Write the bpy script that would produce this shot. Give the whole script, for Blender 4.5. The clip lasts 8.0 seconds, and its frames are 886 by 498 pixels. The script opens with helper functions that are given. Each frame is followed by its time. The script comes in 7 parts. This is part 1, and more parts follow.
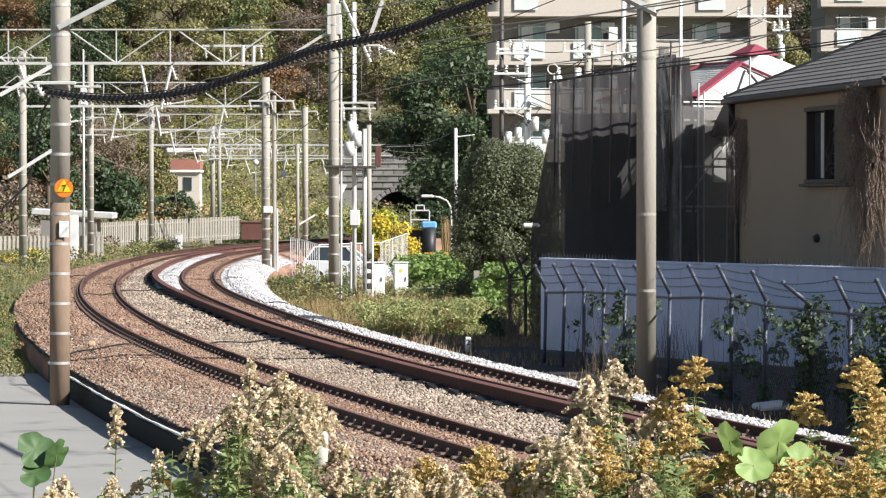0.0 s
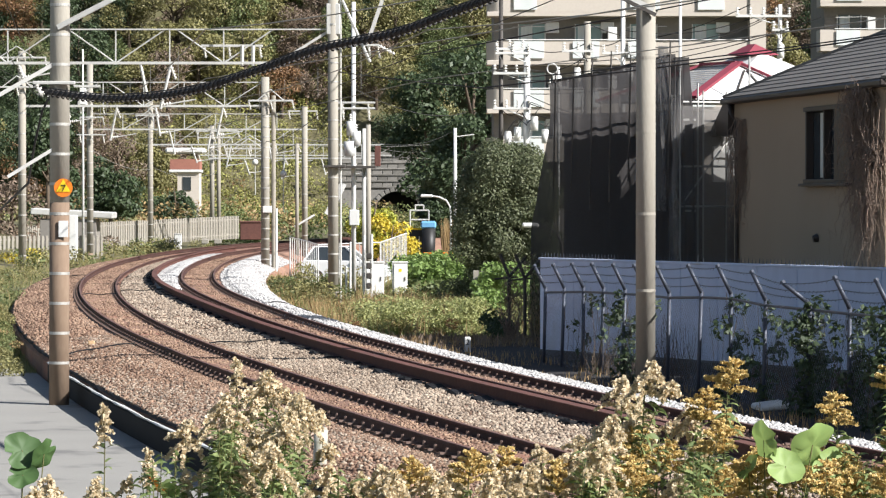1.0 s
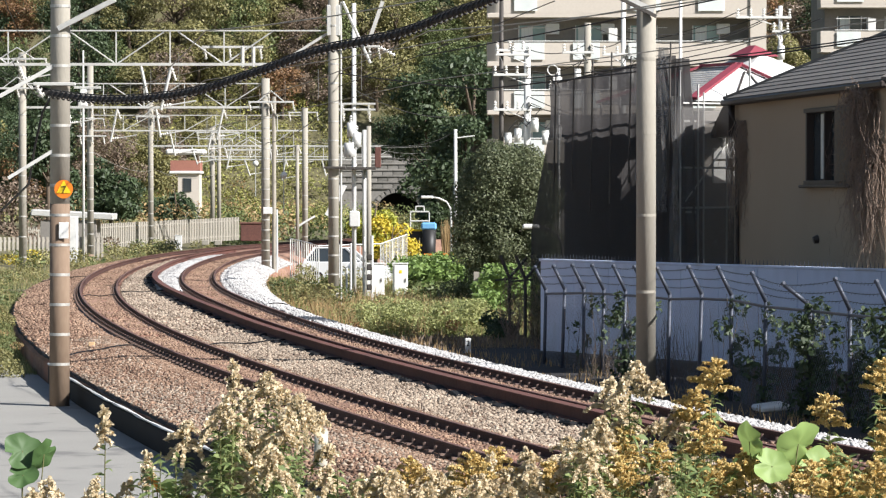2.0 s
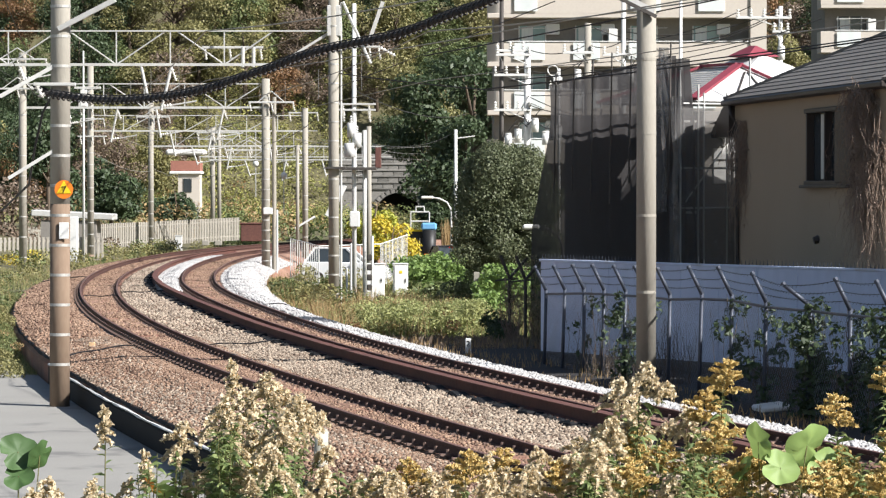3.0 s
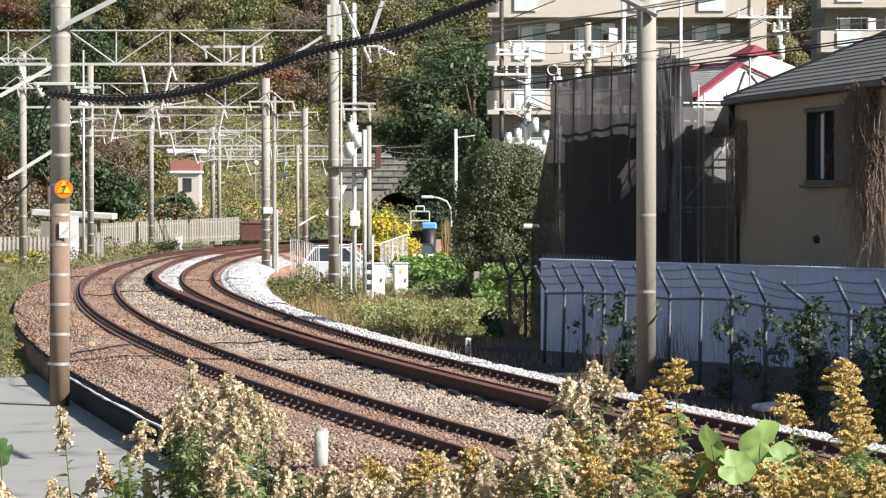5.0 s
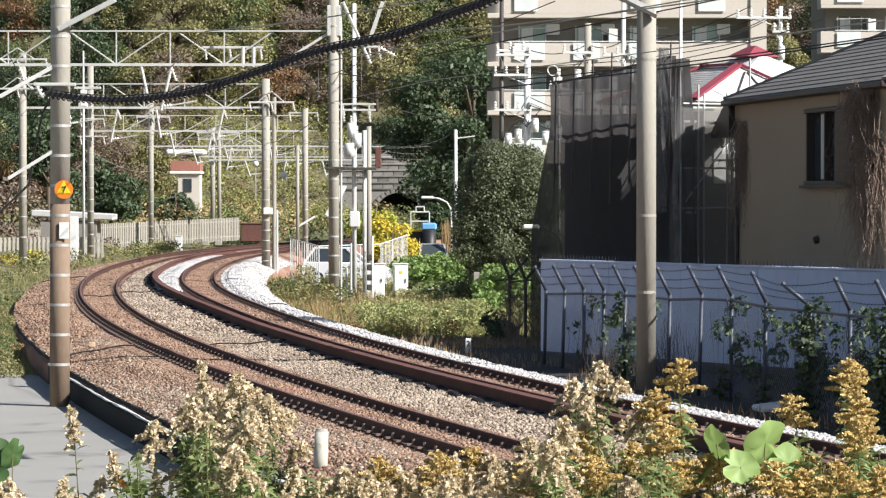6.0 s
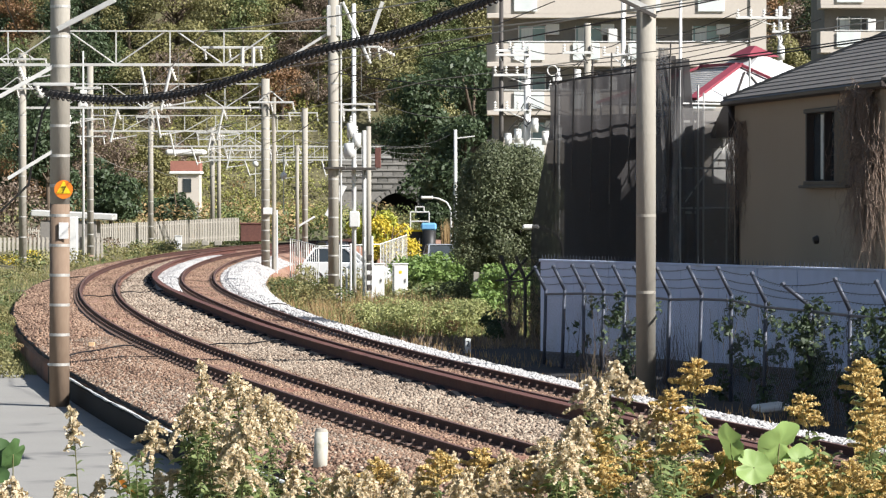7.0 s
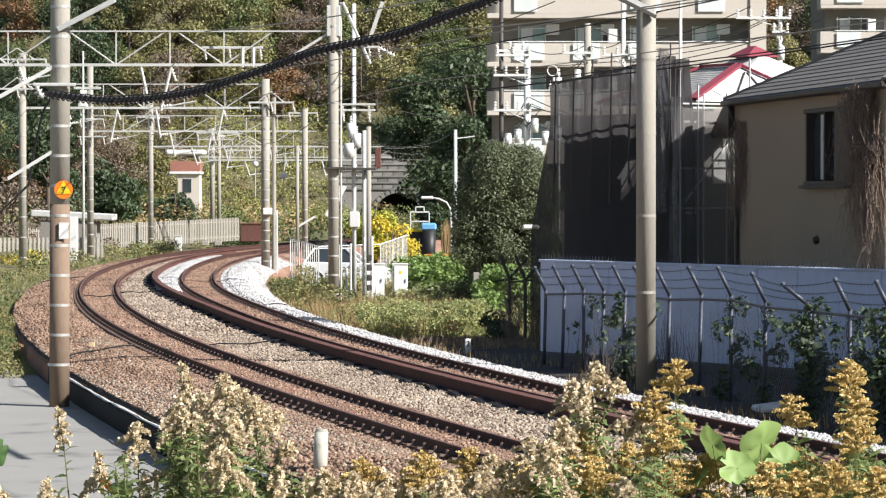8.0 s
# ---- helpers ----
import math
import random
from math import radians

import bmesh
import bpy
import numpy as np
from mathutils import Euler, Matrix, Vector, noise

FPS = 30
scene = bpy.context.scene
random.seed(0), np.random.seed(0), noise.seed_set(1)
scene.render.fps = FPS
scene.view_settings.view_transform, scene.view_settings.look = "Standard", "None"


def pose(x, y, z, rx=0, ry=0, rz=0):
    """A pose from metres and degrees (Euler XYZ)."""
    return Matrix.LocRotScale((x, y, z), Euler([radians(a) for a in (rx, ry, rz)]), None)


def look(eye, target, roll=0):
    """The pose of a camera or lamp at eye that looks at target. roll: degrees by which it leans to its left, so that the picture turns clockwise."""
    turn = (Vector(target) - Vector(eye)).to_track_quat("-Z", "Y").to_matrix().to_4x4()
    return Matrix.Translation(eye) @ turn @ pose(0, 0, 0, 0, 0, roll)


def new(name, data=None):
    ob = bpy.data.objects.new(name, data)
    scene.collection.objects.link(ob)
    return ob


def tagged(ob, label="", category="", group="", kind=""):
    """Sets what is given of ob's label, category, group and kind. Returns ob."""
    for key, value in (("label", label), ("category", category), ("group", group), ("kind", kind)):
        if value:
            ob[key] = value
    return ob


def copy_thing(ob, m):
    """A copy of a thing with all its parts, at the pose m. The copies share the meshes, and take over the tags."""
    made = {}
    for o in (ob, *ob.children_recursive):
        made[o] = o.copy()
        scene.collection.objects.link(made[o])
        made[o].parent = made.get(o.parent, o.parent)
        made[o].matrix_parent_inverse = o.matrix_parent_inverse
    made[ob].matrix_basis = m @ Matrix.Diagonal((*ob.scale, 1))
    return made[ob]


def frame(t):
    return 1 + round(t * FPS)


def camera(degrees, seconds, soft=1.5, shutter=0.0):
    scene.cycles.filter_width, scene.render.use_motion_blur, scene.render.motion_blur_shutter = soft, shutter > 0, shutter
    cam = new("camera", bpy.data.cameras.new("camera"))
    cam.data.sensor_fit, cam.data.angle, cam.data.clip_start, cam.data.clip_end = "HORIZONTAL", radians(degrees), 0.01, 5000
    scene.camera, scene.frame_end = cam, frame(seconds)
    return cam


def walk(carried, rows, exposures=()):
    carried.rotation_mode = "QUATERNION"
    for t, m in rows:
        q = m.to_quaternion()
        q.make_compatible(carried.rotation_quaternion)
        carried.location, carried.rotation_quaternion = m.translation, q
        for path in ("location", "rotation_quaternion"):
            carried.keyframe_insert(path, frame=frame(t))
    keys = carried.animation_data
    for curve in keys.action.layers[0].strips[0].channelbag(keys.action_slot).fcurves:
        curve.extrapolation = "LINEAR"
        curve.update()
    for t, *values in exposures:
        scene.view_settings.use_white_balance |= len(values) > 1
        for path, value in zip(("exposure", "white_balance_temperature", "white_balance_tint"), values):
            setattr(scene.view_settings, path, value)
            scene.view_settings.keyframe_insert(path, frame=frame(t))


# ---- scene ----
# Telephoto view along a double track that bends to the right; z = 0 is the low rail's head.
EYE = (0.0, 0.0, 3.08)
FOCAL = 6000.0
cam = camera(2 * math.degrees(math.atan(784 / FOCAL)), 8.0, soft=1.25)
PITCH = math.degrees(math.atan(102.3 / FOCAL))
UNIT = math.degrees(1 / FOCAL)
# small tremor of the tripod head: seconds, sideways, up (units of 1/FOCAL)
TREMOR = ((0.0, 0.5, -2.6), (0.5, -0.5, -2.0), (1.0, -0.5, -3.0), (1.5, -0.2, -1.8), (3.0, 0.5, -0.2), (3.5, 0.5, -1.8),
          (4.0, 0.4, -0.5), (4.5, 0.4, -1.3), (6.0, 0.5, -0.1), (6.5, -0.2, 0.0), (7.0, 0.0, 0.0), (7.5, -0.6, 1.7), (8.0, 0.0, 0.3))
walk(cam, [(t, pose(*EYE, 90 - PITCH + UNIT * dy, 0, UNIT * dx)) for t, dx, dy in TREMOR])

# ---- light ----
SUN_EL, SUN_DIR = 35.5, (0.87, -0.49)
world = bpy.data.worlds.new("sky")
scene.world = world
world.use_nodes = True
wn = world.node_tree
sky = wn.nodes.new("ShaderNodeTexSky")
sky.sky_type, sky.sun_disc = "NISHITA", False
sky.sun_elevation = radians(SUN_EL)
sky.sun_rotation = math.atan2(SUN_DIR[0], SUN_DIR[1])
sky.dust_density, sky.ozone_density = 1.0, 1.5
wn.links.new(sky.outputs[0], wn.nodes["Background"].inputs[0])
wn.nodes["Background"].inputs[1].default_value = 0.055
sun = new("sun", bpy.data.lights.new("sun", "SUN"))
sun.data.energy, sun.data.angle, sun.data.color = 5.0, radians(0.5), (1.0, 0.972, 0.955)
ce, se = math.cos(radians(SUN_EL)), math.sin(radians(SUN_EL))
sun.matrix_world = look((SUN_DIR[0] * ce * 50, SUN_DIR[1] * ce * 50, se * 50), (0, 0, 0))
scene.view_settings.exposure = 0.94

# ---- materials ----


def material(name, base, other=None, grain=8.0, rough=0.8, metal=0.0, bump=0.0, coarse=0.6, spread=0.5, per_object=0.0, per_island=0.0, spec=0.4, stretch=(1, 1, 1), through_light=0.0, stain=None):
    """A surface with two scales of variation between two colours, fine relief, and hue shifts per piece."""
    m = bpy.data.materials.new(name)
    m.use_nodes = True
    nt = m.node_tree
    nd, ln = nt.nodes, nt.links
    bs = nd["Principled BSDF"]
    bs.inputs["Roughness"].default_value = rough
    bs.inputs["Metallic"].default_value = metal
    bs.inputs["Specular IOR Level"].default_value = spec
    other = other or tuple(c * 0.72 for c in base)
    co = nd.new("ShaderNodeTexCoord")
    mp = nd.new("ShaderNodeMapping")
    mp.inputs["Scale"].default_value = stretch
    ln.new(co.outputs["Object"], mp.inputs["Vector"])
    fine = nd.new("ShaderNodeTexNoise")
    fine.inputs["Scale"].default_value, fine.inputs["Detail"].default_value = grain, 5
    big = nd.new("ShaderNodeTexNoise")
    big.inputs["Scale"].default_value, big.inputs["Detail"].default_value = coarse, 3
    for n in (fine, big):
        ln.new(mp.outputs[0], n.inputs["Vector"])
    add = nd.new("ShaderNodeMath")
    add.operation = "ADD"
    ln.new(fine.outputs[0], add.inputs[0])
    ln.new(big.outputs[0], add.inputs[1])
    last = add.outputs[0]
    shift = per_object or per_island
    if shift:
        src = nd.new("ShaderNodeObjectInfo" if per_object else "ShaderNodeNewGeometry")
        mul = nd.new("ShaderNodeMath")
        mul.operation = "MULTIPLY_ADD"
        mul.inputs[1].default_value, mul.inputs[2].default_value = shift, -0.5 * shift
        ln.new(src.outputs["Random" if per_object else "Random Per Island"], mul.inputs[0])
        plus = nd.new("ShaderNodeMath")
        plus.operation = "ADD"
        ln.new(last, plus.inputs[0])
        ln.new(mul.outputs[0], plus.inputs[1])
        last = plus.outputs[0]
    rm = nd.new("ShaderNodeMapRange")
    rm.inputs["From Min"].default_value, rm.inputs["From Max"].default_value = 1 - spread, 1 + spread
    ln.new(last, rm.inputs["Value"])
    mix = nd.new("ShaderNodeMix")
    mix.data_type = "RGBA"
    mix.inputs["A"].default_value, mix.inputs["B"].default_value = (*other, 1), (*base, 1)
    ln.new(rm.outputs[0], mix.inputs["Factor"])
    colour = mix.outputs["Result"]
    if stain:
        # broad stains with their own outline: colour, scale, share
        sn = nd.new("ShaderNodeTexNoise")
        sn.inputs["Scale"].default_value, sn.inputs["Detail"].default_value = stain[1], 6
        ln.new(mp.outputs[0], sn.inputs["Vector"])
        sr = nd.new("ShaderNodeMapRange")
        sr.inputs["From Min"].default_value, sr.inputs["From Max"].default_value = 0.62 - stain[2], 0.72 - stain[2]
        ln.new(sn.outputs[0], sr.inputs["Value"])
        m2 = nd.new("ShaderNodeMix")
        m2.data_type = "RGBA"
        m2.inputs["B"].default_value = (*stain[0], 1)
        ln.new(sr.outputs[0], m2.inputs["Factor"])
        ln.new(colour, m2.inputs["A"])
        colour = m2.outputs["Result"]
    ln.new(colour, bs.inputs["Base Color"])
    if bump:
        bp = nd.new("ShaderNodeBump")
        bp.inputs["Strength"].default_value, bp.inputs["Distance"].default_value = min(1, bump), 0.02
        ln.new(fine.outputs[0], bp.inputs["Height"])
        ln.new(bp.outputs[0], bs.inputs["Normal"])
    if through_light:
        tr = nd.new("ShaderNodeBsdfTranslucent")
        ln.new(colour, tr.inputs["Color"])
        ms = nd.new("ShaderNodeMixShader")
        ms.inputs[0].default_value = through_light
        ln.new(bs.outputs[0], ms.inputs[1])
        ln.new(tr.outputs[0], ms.inputs[2])
        ln.new(ms.outputs[0], nd["Material Output"].inputs[0])
    return m


def see_through(name, base, share, glow=0.0, rough=0.9):
    """A woven net or veil: part of it lets light straight through."""
    m = material(name, base, grain=30, rough=rough, through_light=glow)
    nt = m.node_tree
    tp = nt.nodes.new("ShaderNodeBsdfTransparent")
    ms = nt.nodes.new("ShaderNodeMixShader")
    ms.inputs[0].default_value = share
    nt.links.new(nt.nodes["Material Output"].inputs[0].links[0].from_socket, ms.inputs[1])
    nt.links.new(tp.outputs[0], ms.inputs[2])
    nt.links.new(ms.outputs[0], nt.nodes["Material Output"].inputs[0])
    return m


def glass_like(name, base, rough=0.05):
    m = material(name, base, grain=2, rough=rough, spec=0.9)
    return m


M_SOIL = material("soil", (0.15, 0.125, 0.07), (0.08, 0.085, 0.035), grain=6, bump=0.8, coarse=0.15)
M_ASPHALT = material("asphalt", (0.305, 0.295, 0.268), (0.24, 0.232, 0.212), grain=60, bump=0.3, coarse=0.5, rough=0.85, stain=((0.17, 0.165, 0.155), 0.7, 0.06))
# darker soil colour that stands in for shade by the fence
M_SOIL_SHADED = material("shaded_soil", (0.045, 0.040, 0.038), (0.022, 0.020, 0.019), grain=9, bump=0.8, coarse=0.3, rough=0.95)
M_BALLAST = material("ballast_bed", (0.33, 0.20, 0.14), (0.15, 0.08, 0.055), grain=16, bump=1.0, coarse=0.35, spread=0.35, rough=0.95, stain=((0.27, 0.13, 0.085), 0.5, 0.1))
M_STONE = material("ballast_stone", (0.44, 0.36, 0.275), (0.13, 0.092, 0.065), grain=5, per_island=1.1, coarse=0.3, spread=0.6, rough=0.9)
M_STONE_RUST = material("rusty_stone", (0.35, 0.235, 0.16), (0.11, 0.06, 0.04), grain=5, per_island=1.1, coarse=0.3, spread=0.6, rough=0.9)
M_STONE_WHITE = material("new_stone", (0.55, 0.54, 0.52), (0.30, 0.29, 0.28), grain=5, per_island=0.9, coarse=0.4, spread=0.6, rough=0.9)
M_RAIL = material("rusty_rail", (0.085, 0.036, 0.027), (0.040, 0.019, 0.015), grain=14, coarse=0.7, rough=0.75, bump=0.4)
M_RAILHEAD = material("worn_rail_head", (0.25, 0.135, 0.10), (0.15, 0.078, 0.06), grain=10, rough=0.5, metal=0.4)
M_BEAM = material("rusty_beam", (0.16, 0.066, 0.05), (0.075, 0.034, 0.028), grain=9, coarse=0.5, rough=0.8, bump=0.5)
M_SLEEPER = material("sleeper", (0.30, 0.22, 0.17), (0.18, 0.12, 0.09), grain=9, per_object=0.5, rough=0.9, bump=0.5)
M_CLIP = material("rail_clip", (0.24, 0.17, 0.14), (0.14, 0.09, 0.07), grain=20, rough=0.6, metal=0.3)
M_POLE = material("pole_concrete", (0.34, 0.315, 0.265), (0.27, 0.25, 0.208), grain=22, coarse=1.2, rough=0.85, bump=0.25, stretch=(1, 1, 0.35))
M_POLE_RUST = material("pole_foot", (0.25, 0.185, 0.13), (0.165, 0.11, 0.074), grain=14, coarse=1.5, rough=0.9, bump=0.3, stretch=(1, 1, 0.3))
M_BAND = material("pole_band", (0.55, 0.54, 0.50), (0.30, 0.28, 0.25), grain=40, rough=0.5, metal=0.4)
M_GALV = material("galvanised_steel", (0.60, 0.60, 0.565), (0.43, 0.42, 0.39), grain=8, coarse=0.8, rough=0.55, metal=0.15)
M_DARKSTEEL = material("dark_steel", (0.10, 0.09, 0.08), (0.05, 0.045, 0.04), grain=12, rough=0.6, metal=0.3)
M_INSUL = material("insulator", (0.78, 0.76, 0.70), grain=12, rough=0.25)
M_WIRE = material("wire", (0.035, 0.033, 0.032), grain=30, rough=0.6)
M_WIRE_PALE = material("pale_wire", (0.34, 0.33, 0.30), grain=30, rough=0.5, metal=0.4)
# white wall; the bluish base colour paints in the tint of skylit shade
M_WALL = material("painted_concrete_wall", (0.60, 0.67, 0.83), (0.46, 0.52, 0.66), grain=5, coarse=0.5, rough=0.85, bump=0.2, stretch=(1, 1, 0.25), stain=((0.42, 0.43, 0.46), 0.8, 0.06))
M_FOOT = material("wall_foot", (0.10, 0.09, 0.08), (0.05, 0.05, 0.045), grain=6, bump=0.5)
M_MESHWIRE = material("mesh_wire", (0.26, 0.28, 0.33), (0.18, 0.19, 0.23), grain=12, rough=0.5, metal=0.2)
M_FENCE = material("fence_paint", (0.078, 0.090, 0.118), (0.045, 0.052, 0.07), grain=12, rough=0.5, metal=0.2)
M_STUCCO = material("beige_stucco", (0.37, 0.290, 0.205), (0.30, 0.232, 0.162), grain=40, coarse=0.4, rough=0.95, bump=0.3)
M_ROOF = material("roof_slate", (0.20, 0.185, 0.165), (0.12, 0.11, 0.10), grain=9, per_object=0.5, rough=0.8, bump=0.3)
M_TRIM = material("dark_brown_trim", (0.055, 0.042, 0.036), grain=15, rough=0.5)
M_PANE = glass_like("window_glass", (0.05, 0.06, 0.065))
M_CURTAIN = material("curtain", (0.78, 0.80, 0.76), (0.55, 0.58, 0.55), grain=3, rough=0.9, stretch=(14, 14, 0.3))
M_CURTAIN_DULL = material("net_curtain", (0.66, 0.66, 0.60), (0.42, 0.43, 0.40), grain=3, rough=0.9, stretch=(14, 14, 0.3))
M_TEAL = glass_like("teal_glass", (0.30, 0.44, 0.42), 0.12)
M_FROST = material("frosted_panel", (0.70, 0.73, 0.70), (0.56, 0.60, 0.58), grain=2, rough=0.3)
M_FLAT = material("apartment_render", (0.56, 0.51, 0.44), (0.48, 0.43, 0.37), grain=10, coarse=0.3, rough=0.9, bump=0.1)
# dark copy of the apartment render, with shade put into the colour
M_FLAT_SHADED = material("apartment_render_shaded", (0.26, 0.24, 0.21), (0.19, 0.175, 0.155), grain=6, rough=0.9)
M_WHITE = material("white_paint", (0.70, 0.70, 0.67), (0.56, 0.555, 0.53), grain=10, coarse=1.0, rough=0.6)
M_CABINET = material("cabinet_paint", (0.72, 0.715, 0.69), (0.68, 0.67, 0.62), grain=8, coarse=1.5, rough=0.5)
M_RED = material("red_sheet", (0.26, 0.045, 0.065), (0.19, 0.036, 0.05), grain=6, rough=0.6)
M_YELLOW = material("yellow_paint", (0.86, 0.60, 0.02), grain=10, rough=0.5)
M_ORANGE = material("orange_paint", (0.80, 0.22, 0.02), grain=10, rough=0.5)
M_BLACK = material("black_paint", (0.02, 0.02, 0.02), grain=10, rough=0.5)
M_BLUE = material("blue_sheet", (0.16, 0.40, 0.66), grain=6, rough=0.6)
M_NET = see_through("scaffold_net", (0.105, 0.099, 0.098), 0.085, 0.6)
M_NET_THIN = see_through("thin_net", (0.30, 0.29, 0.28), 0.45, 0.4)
M_TROUGH = material("black_trough", (0.020, 0.020, 0.023), (0.011, 0.011, 0.011), grain=9, rough=0.8, spec=0.15)
M_BARK = material("bark", (0.16, 0.12, 0.085), (0.07, 0.055, 0.04), grain=12, rough=0.95, bump=0.8, stretch=(1, 1, 0.3))
M_STONEWALL = material("stone_wall", (0.26, 0.245, 0.22), (0.13, 0.125, 0.11), grain=4, per_object=0.8, rough=0.95, bump=0.5)


def leafy(name, a, b, shift=0.6, glow=0.25):
    return material(name, a, b, grain=1.2, coarse=0.25, per_island=shift, spread=0.6, rough=0.55, through_light=glow)


M_VINE = material("dead_vine", (0.34, 0.26, 0.20), (0.15, 0.105, 0.08), grain=20, rough=0.95)
M_TYRE = material("tyre", (0.02, 0.02, 0.02), grain=20, rough=0.9)
M_CAR_DARK = material("dark_car_paint", (0.05, 0.05, 0.06), grain=3, rough=0.2, spec=0.7)
M_CAR_SILVER = material("silver_car_paint", (0.55, 0.57, 0.60), (0.50, 0.52, 0.55), grain=3, rough=0.25, metal=0.5)
M_CAR_WHITE = material("white_car_paint", (0.82, 0.82, 0.82), (0.78, 0.78, 0.78), grain=3, rough=0.25)
M_TAIL = material("tail_light", (0.55, 0.02, 0.02), grain=3, rough=0.2)
M_LEAF_FIELD = leafy("field_leaf", (0.46, 0.46, 0.20), (0.21, 0.25, 0.09), 0.8, 0.35)
M_FADED = leafy("faded_flower", (0.84, 0.75, 0.55), (0.58, 0.46, 0.29), 0.35, 0.35)
M_GOLDEN = leafy("goldenrod_flower", (0.78, 0.61, 0.27), (0.54, 0.39, 0.15), 0.35, 0.3)
M_STEM = leafy("weed_stem", (0.20, 0.22, 0.07), (0.12, 0.10, 0.05), 0.4, 0.1)
M_WEEDLEAF = leafy("weed_leaf", (0.36, 0.42, 0.17), (0.12, 0.17, 0.06), 1.1, 0.4)
M_BIGLEAF = leafy("broad_leaf", (0.34, 0.46, 0.15), (0.16, 0.27, 0.08), 0.6, 0.35)
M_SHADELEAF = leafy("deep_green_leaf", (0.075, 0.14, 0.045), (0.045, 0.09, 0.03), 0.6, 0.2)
M_AUTUMN = leafy("orange_leaf", (0.75, 0.30, 0.06), (0.45, 0.16, 0.04), 0.6, 0.3)
M_SLAT = material("slat_concrete", (0.36, 0.335, 0.285), (0.22, 0.20, 0.165), grain=8, per_object=0.5, rough=0.9)
M_MARKER = material("marker_concrete", (0.52, 0.50, 0.43), (0.36, 0.35, 0.28), grain=14, coarse=3.0, rough=0.9, bump=0.3, stain=((0.25, 0.25, 0.19), 5.0, 0.1))
M_PEG = material("peg_paint", (0.75, 0.52, 0.30), (0.6, 0.4, 0.22), grain=10)
M_BRICK = material("brick_band", (0.36, 0.16, 0.11), (0.24, 0.10, 0.08), grain=5)


# evergreen tones lifted to paint in haze over the far hill
M_LEAF_DARK = leafy("evergreen_leaf", (0.095, 0.135, 0.06), (0.028, 0.045, 0.021))
M_LEAF_LIME = leafy("lime_leaf", (0.50, 0.48, 0.07), (0.22, 0.26, 0.05))
M_LEAF_SHRUB = leafy("shrub_leaf", (0.21, 0.225, 0.12), (0.06, 0.08, 0.038))
M_LEAF_MID = leafy("green_leaf", (0.20, 0.235, 0.085), (0.075, 0.10, 0.038))
M_LEAF_OLIVE = leafy("olive_leaf", (0.34, 0.31, 0.125), (0.15, 0.145, 0.06))
M_LEAF_RUST = leafy("rust_leaf", (0.33, 0.19, 0.085), (0.17, 0.095, 0.05))
M_LEAF_BROWN = leafy("brown_leaf", (0.29, 0.215, 0.155), (0.15, 0.115, 0.085))
M_LEAF_GOLD = leafy("gold_leaf", (0.78, 0.58, 0.06), (0.42, 0.36, 0.05))
M_LEAF_BRIGHT = leafy("bright_leaf", (0.25, 0.35, 0.10), (0.09, 0.15, 0.038))
M_SCRUB = leafy("slope_scrub_leaf", (0.44, 0.42, 0.13), (0.20, 0.22, 0.07))
M_GRASS = leafy("dry_grass", (0.42, 0.38, 0.17), (0.17, 0.185, 0.07))
M_GRASS_DRY = leafy("straw", (0.50, 0.36, 0.17), (0.28, 0.18, 0.09))

# ---- mesh helpers ----


def mesh_of(name, bm, *mats, smooth=False):
    me = bpy.data.meshes.new(name)
    bm.to_mesh(me)
    bm.free()
    for m in mats:
        me.materials.append(m)
    if smooth:
        for p in me.polygons:
            p.use_smooth = True
    return me


def part(name, bm, mat, parent=None, label="", smooth=False, at=None):
    """Links a bmesh as one mesh object, under a thing or a part if one is given."""
    me = bm if isinstance(bm, bpy.types.Mesh) else mesh_of(name, bm, *(mat if isinstance(mat, tuple) else (mat,)), smooth=smooth)
    ob = new(name, me)
    if parent:
        ob.parent = parent
    if at is not None:
        ob.matrix_basis = at
    if label:
        tagged(ob, label)
    return ob


def thing(name, label, category, at=None, group="", kind=""):
    ob = new(name)
    ob.empty_display_size = 0.2
    if at is not None:
        ob.matrix_basis = at
    return tagged(ob, label, category, group, kind)


def box(size, at=(0, 0, 0), bevel=0.0, turn=None, bm=None):
    """A bevelled block centred at `at`."""
    bm = bm or bmesh.new()
    m = Matrix.Translation(at) @ (turn or Matrix()) @ Matrix.Diagonal((*size, 1))
    vs = bmesh.ops.create_cube(bm, size=1, matrix=m)["verts"]
    if bevel:
        es = list({e for v in vs for e in v.link_edges})
        bmesh.ops.bevel(bm, geom=es, offset=bevel, segments=1, affect="EDGES")
    return bm


def rod(a, b, r, r2=None, n=8, bm=None, caps=True):
    """A round bar from a to b."""
    bm = bm or bmesh.new()
    a, b = Vector(a), Vector(b)
    d = b - a
    m = Matrix.Translation((a + b) / 2) @ d.to_track_quat("Z", "Y").to_matrix().to_4x4()
    bmesh.ops.create_cone(bm, cap_ends=caps, segments=n, radius1=r, radius2=r if r2 is None else r2, depth=d.length, matrix=m)
    return bm


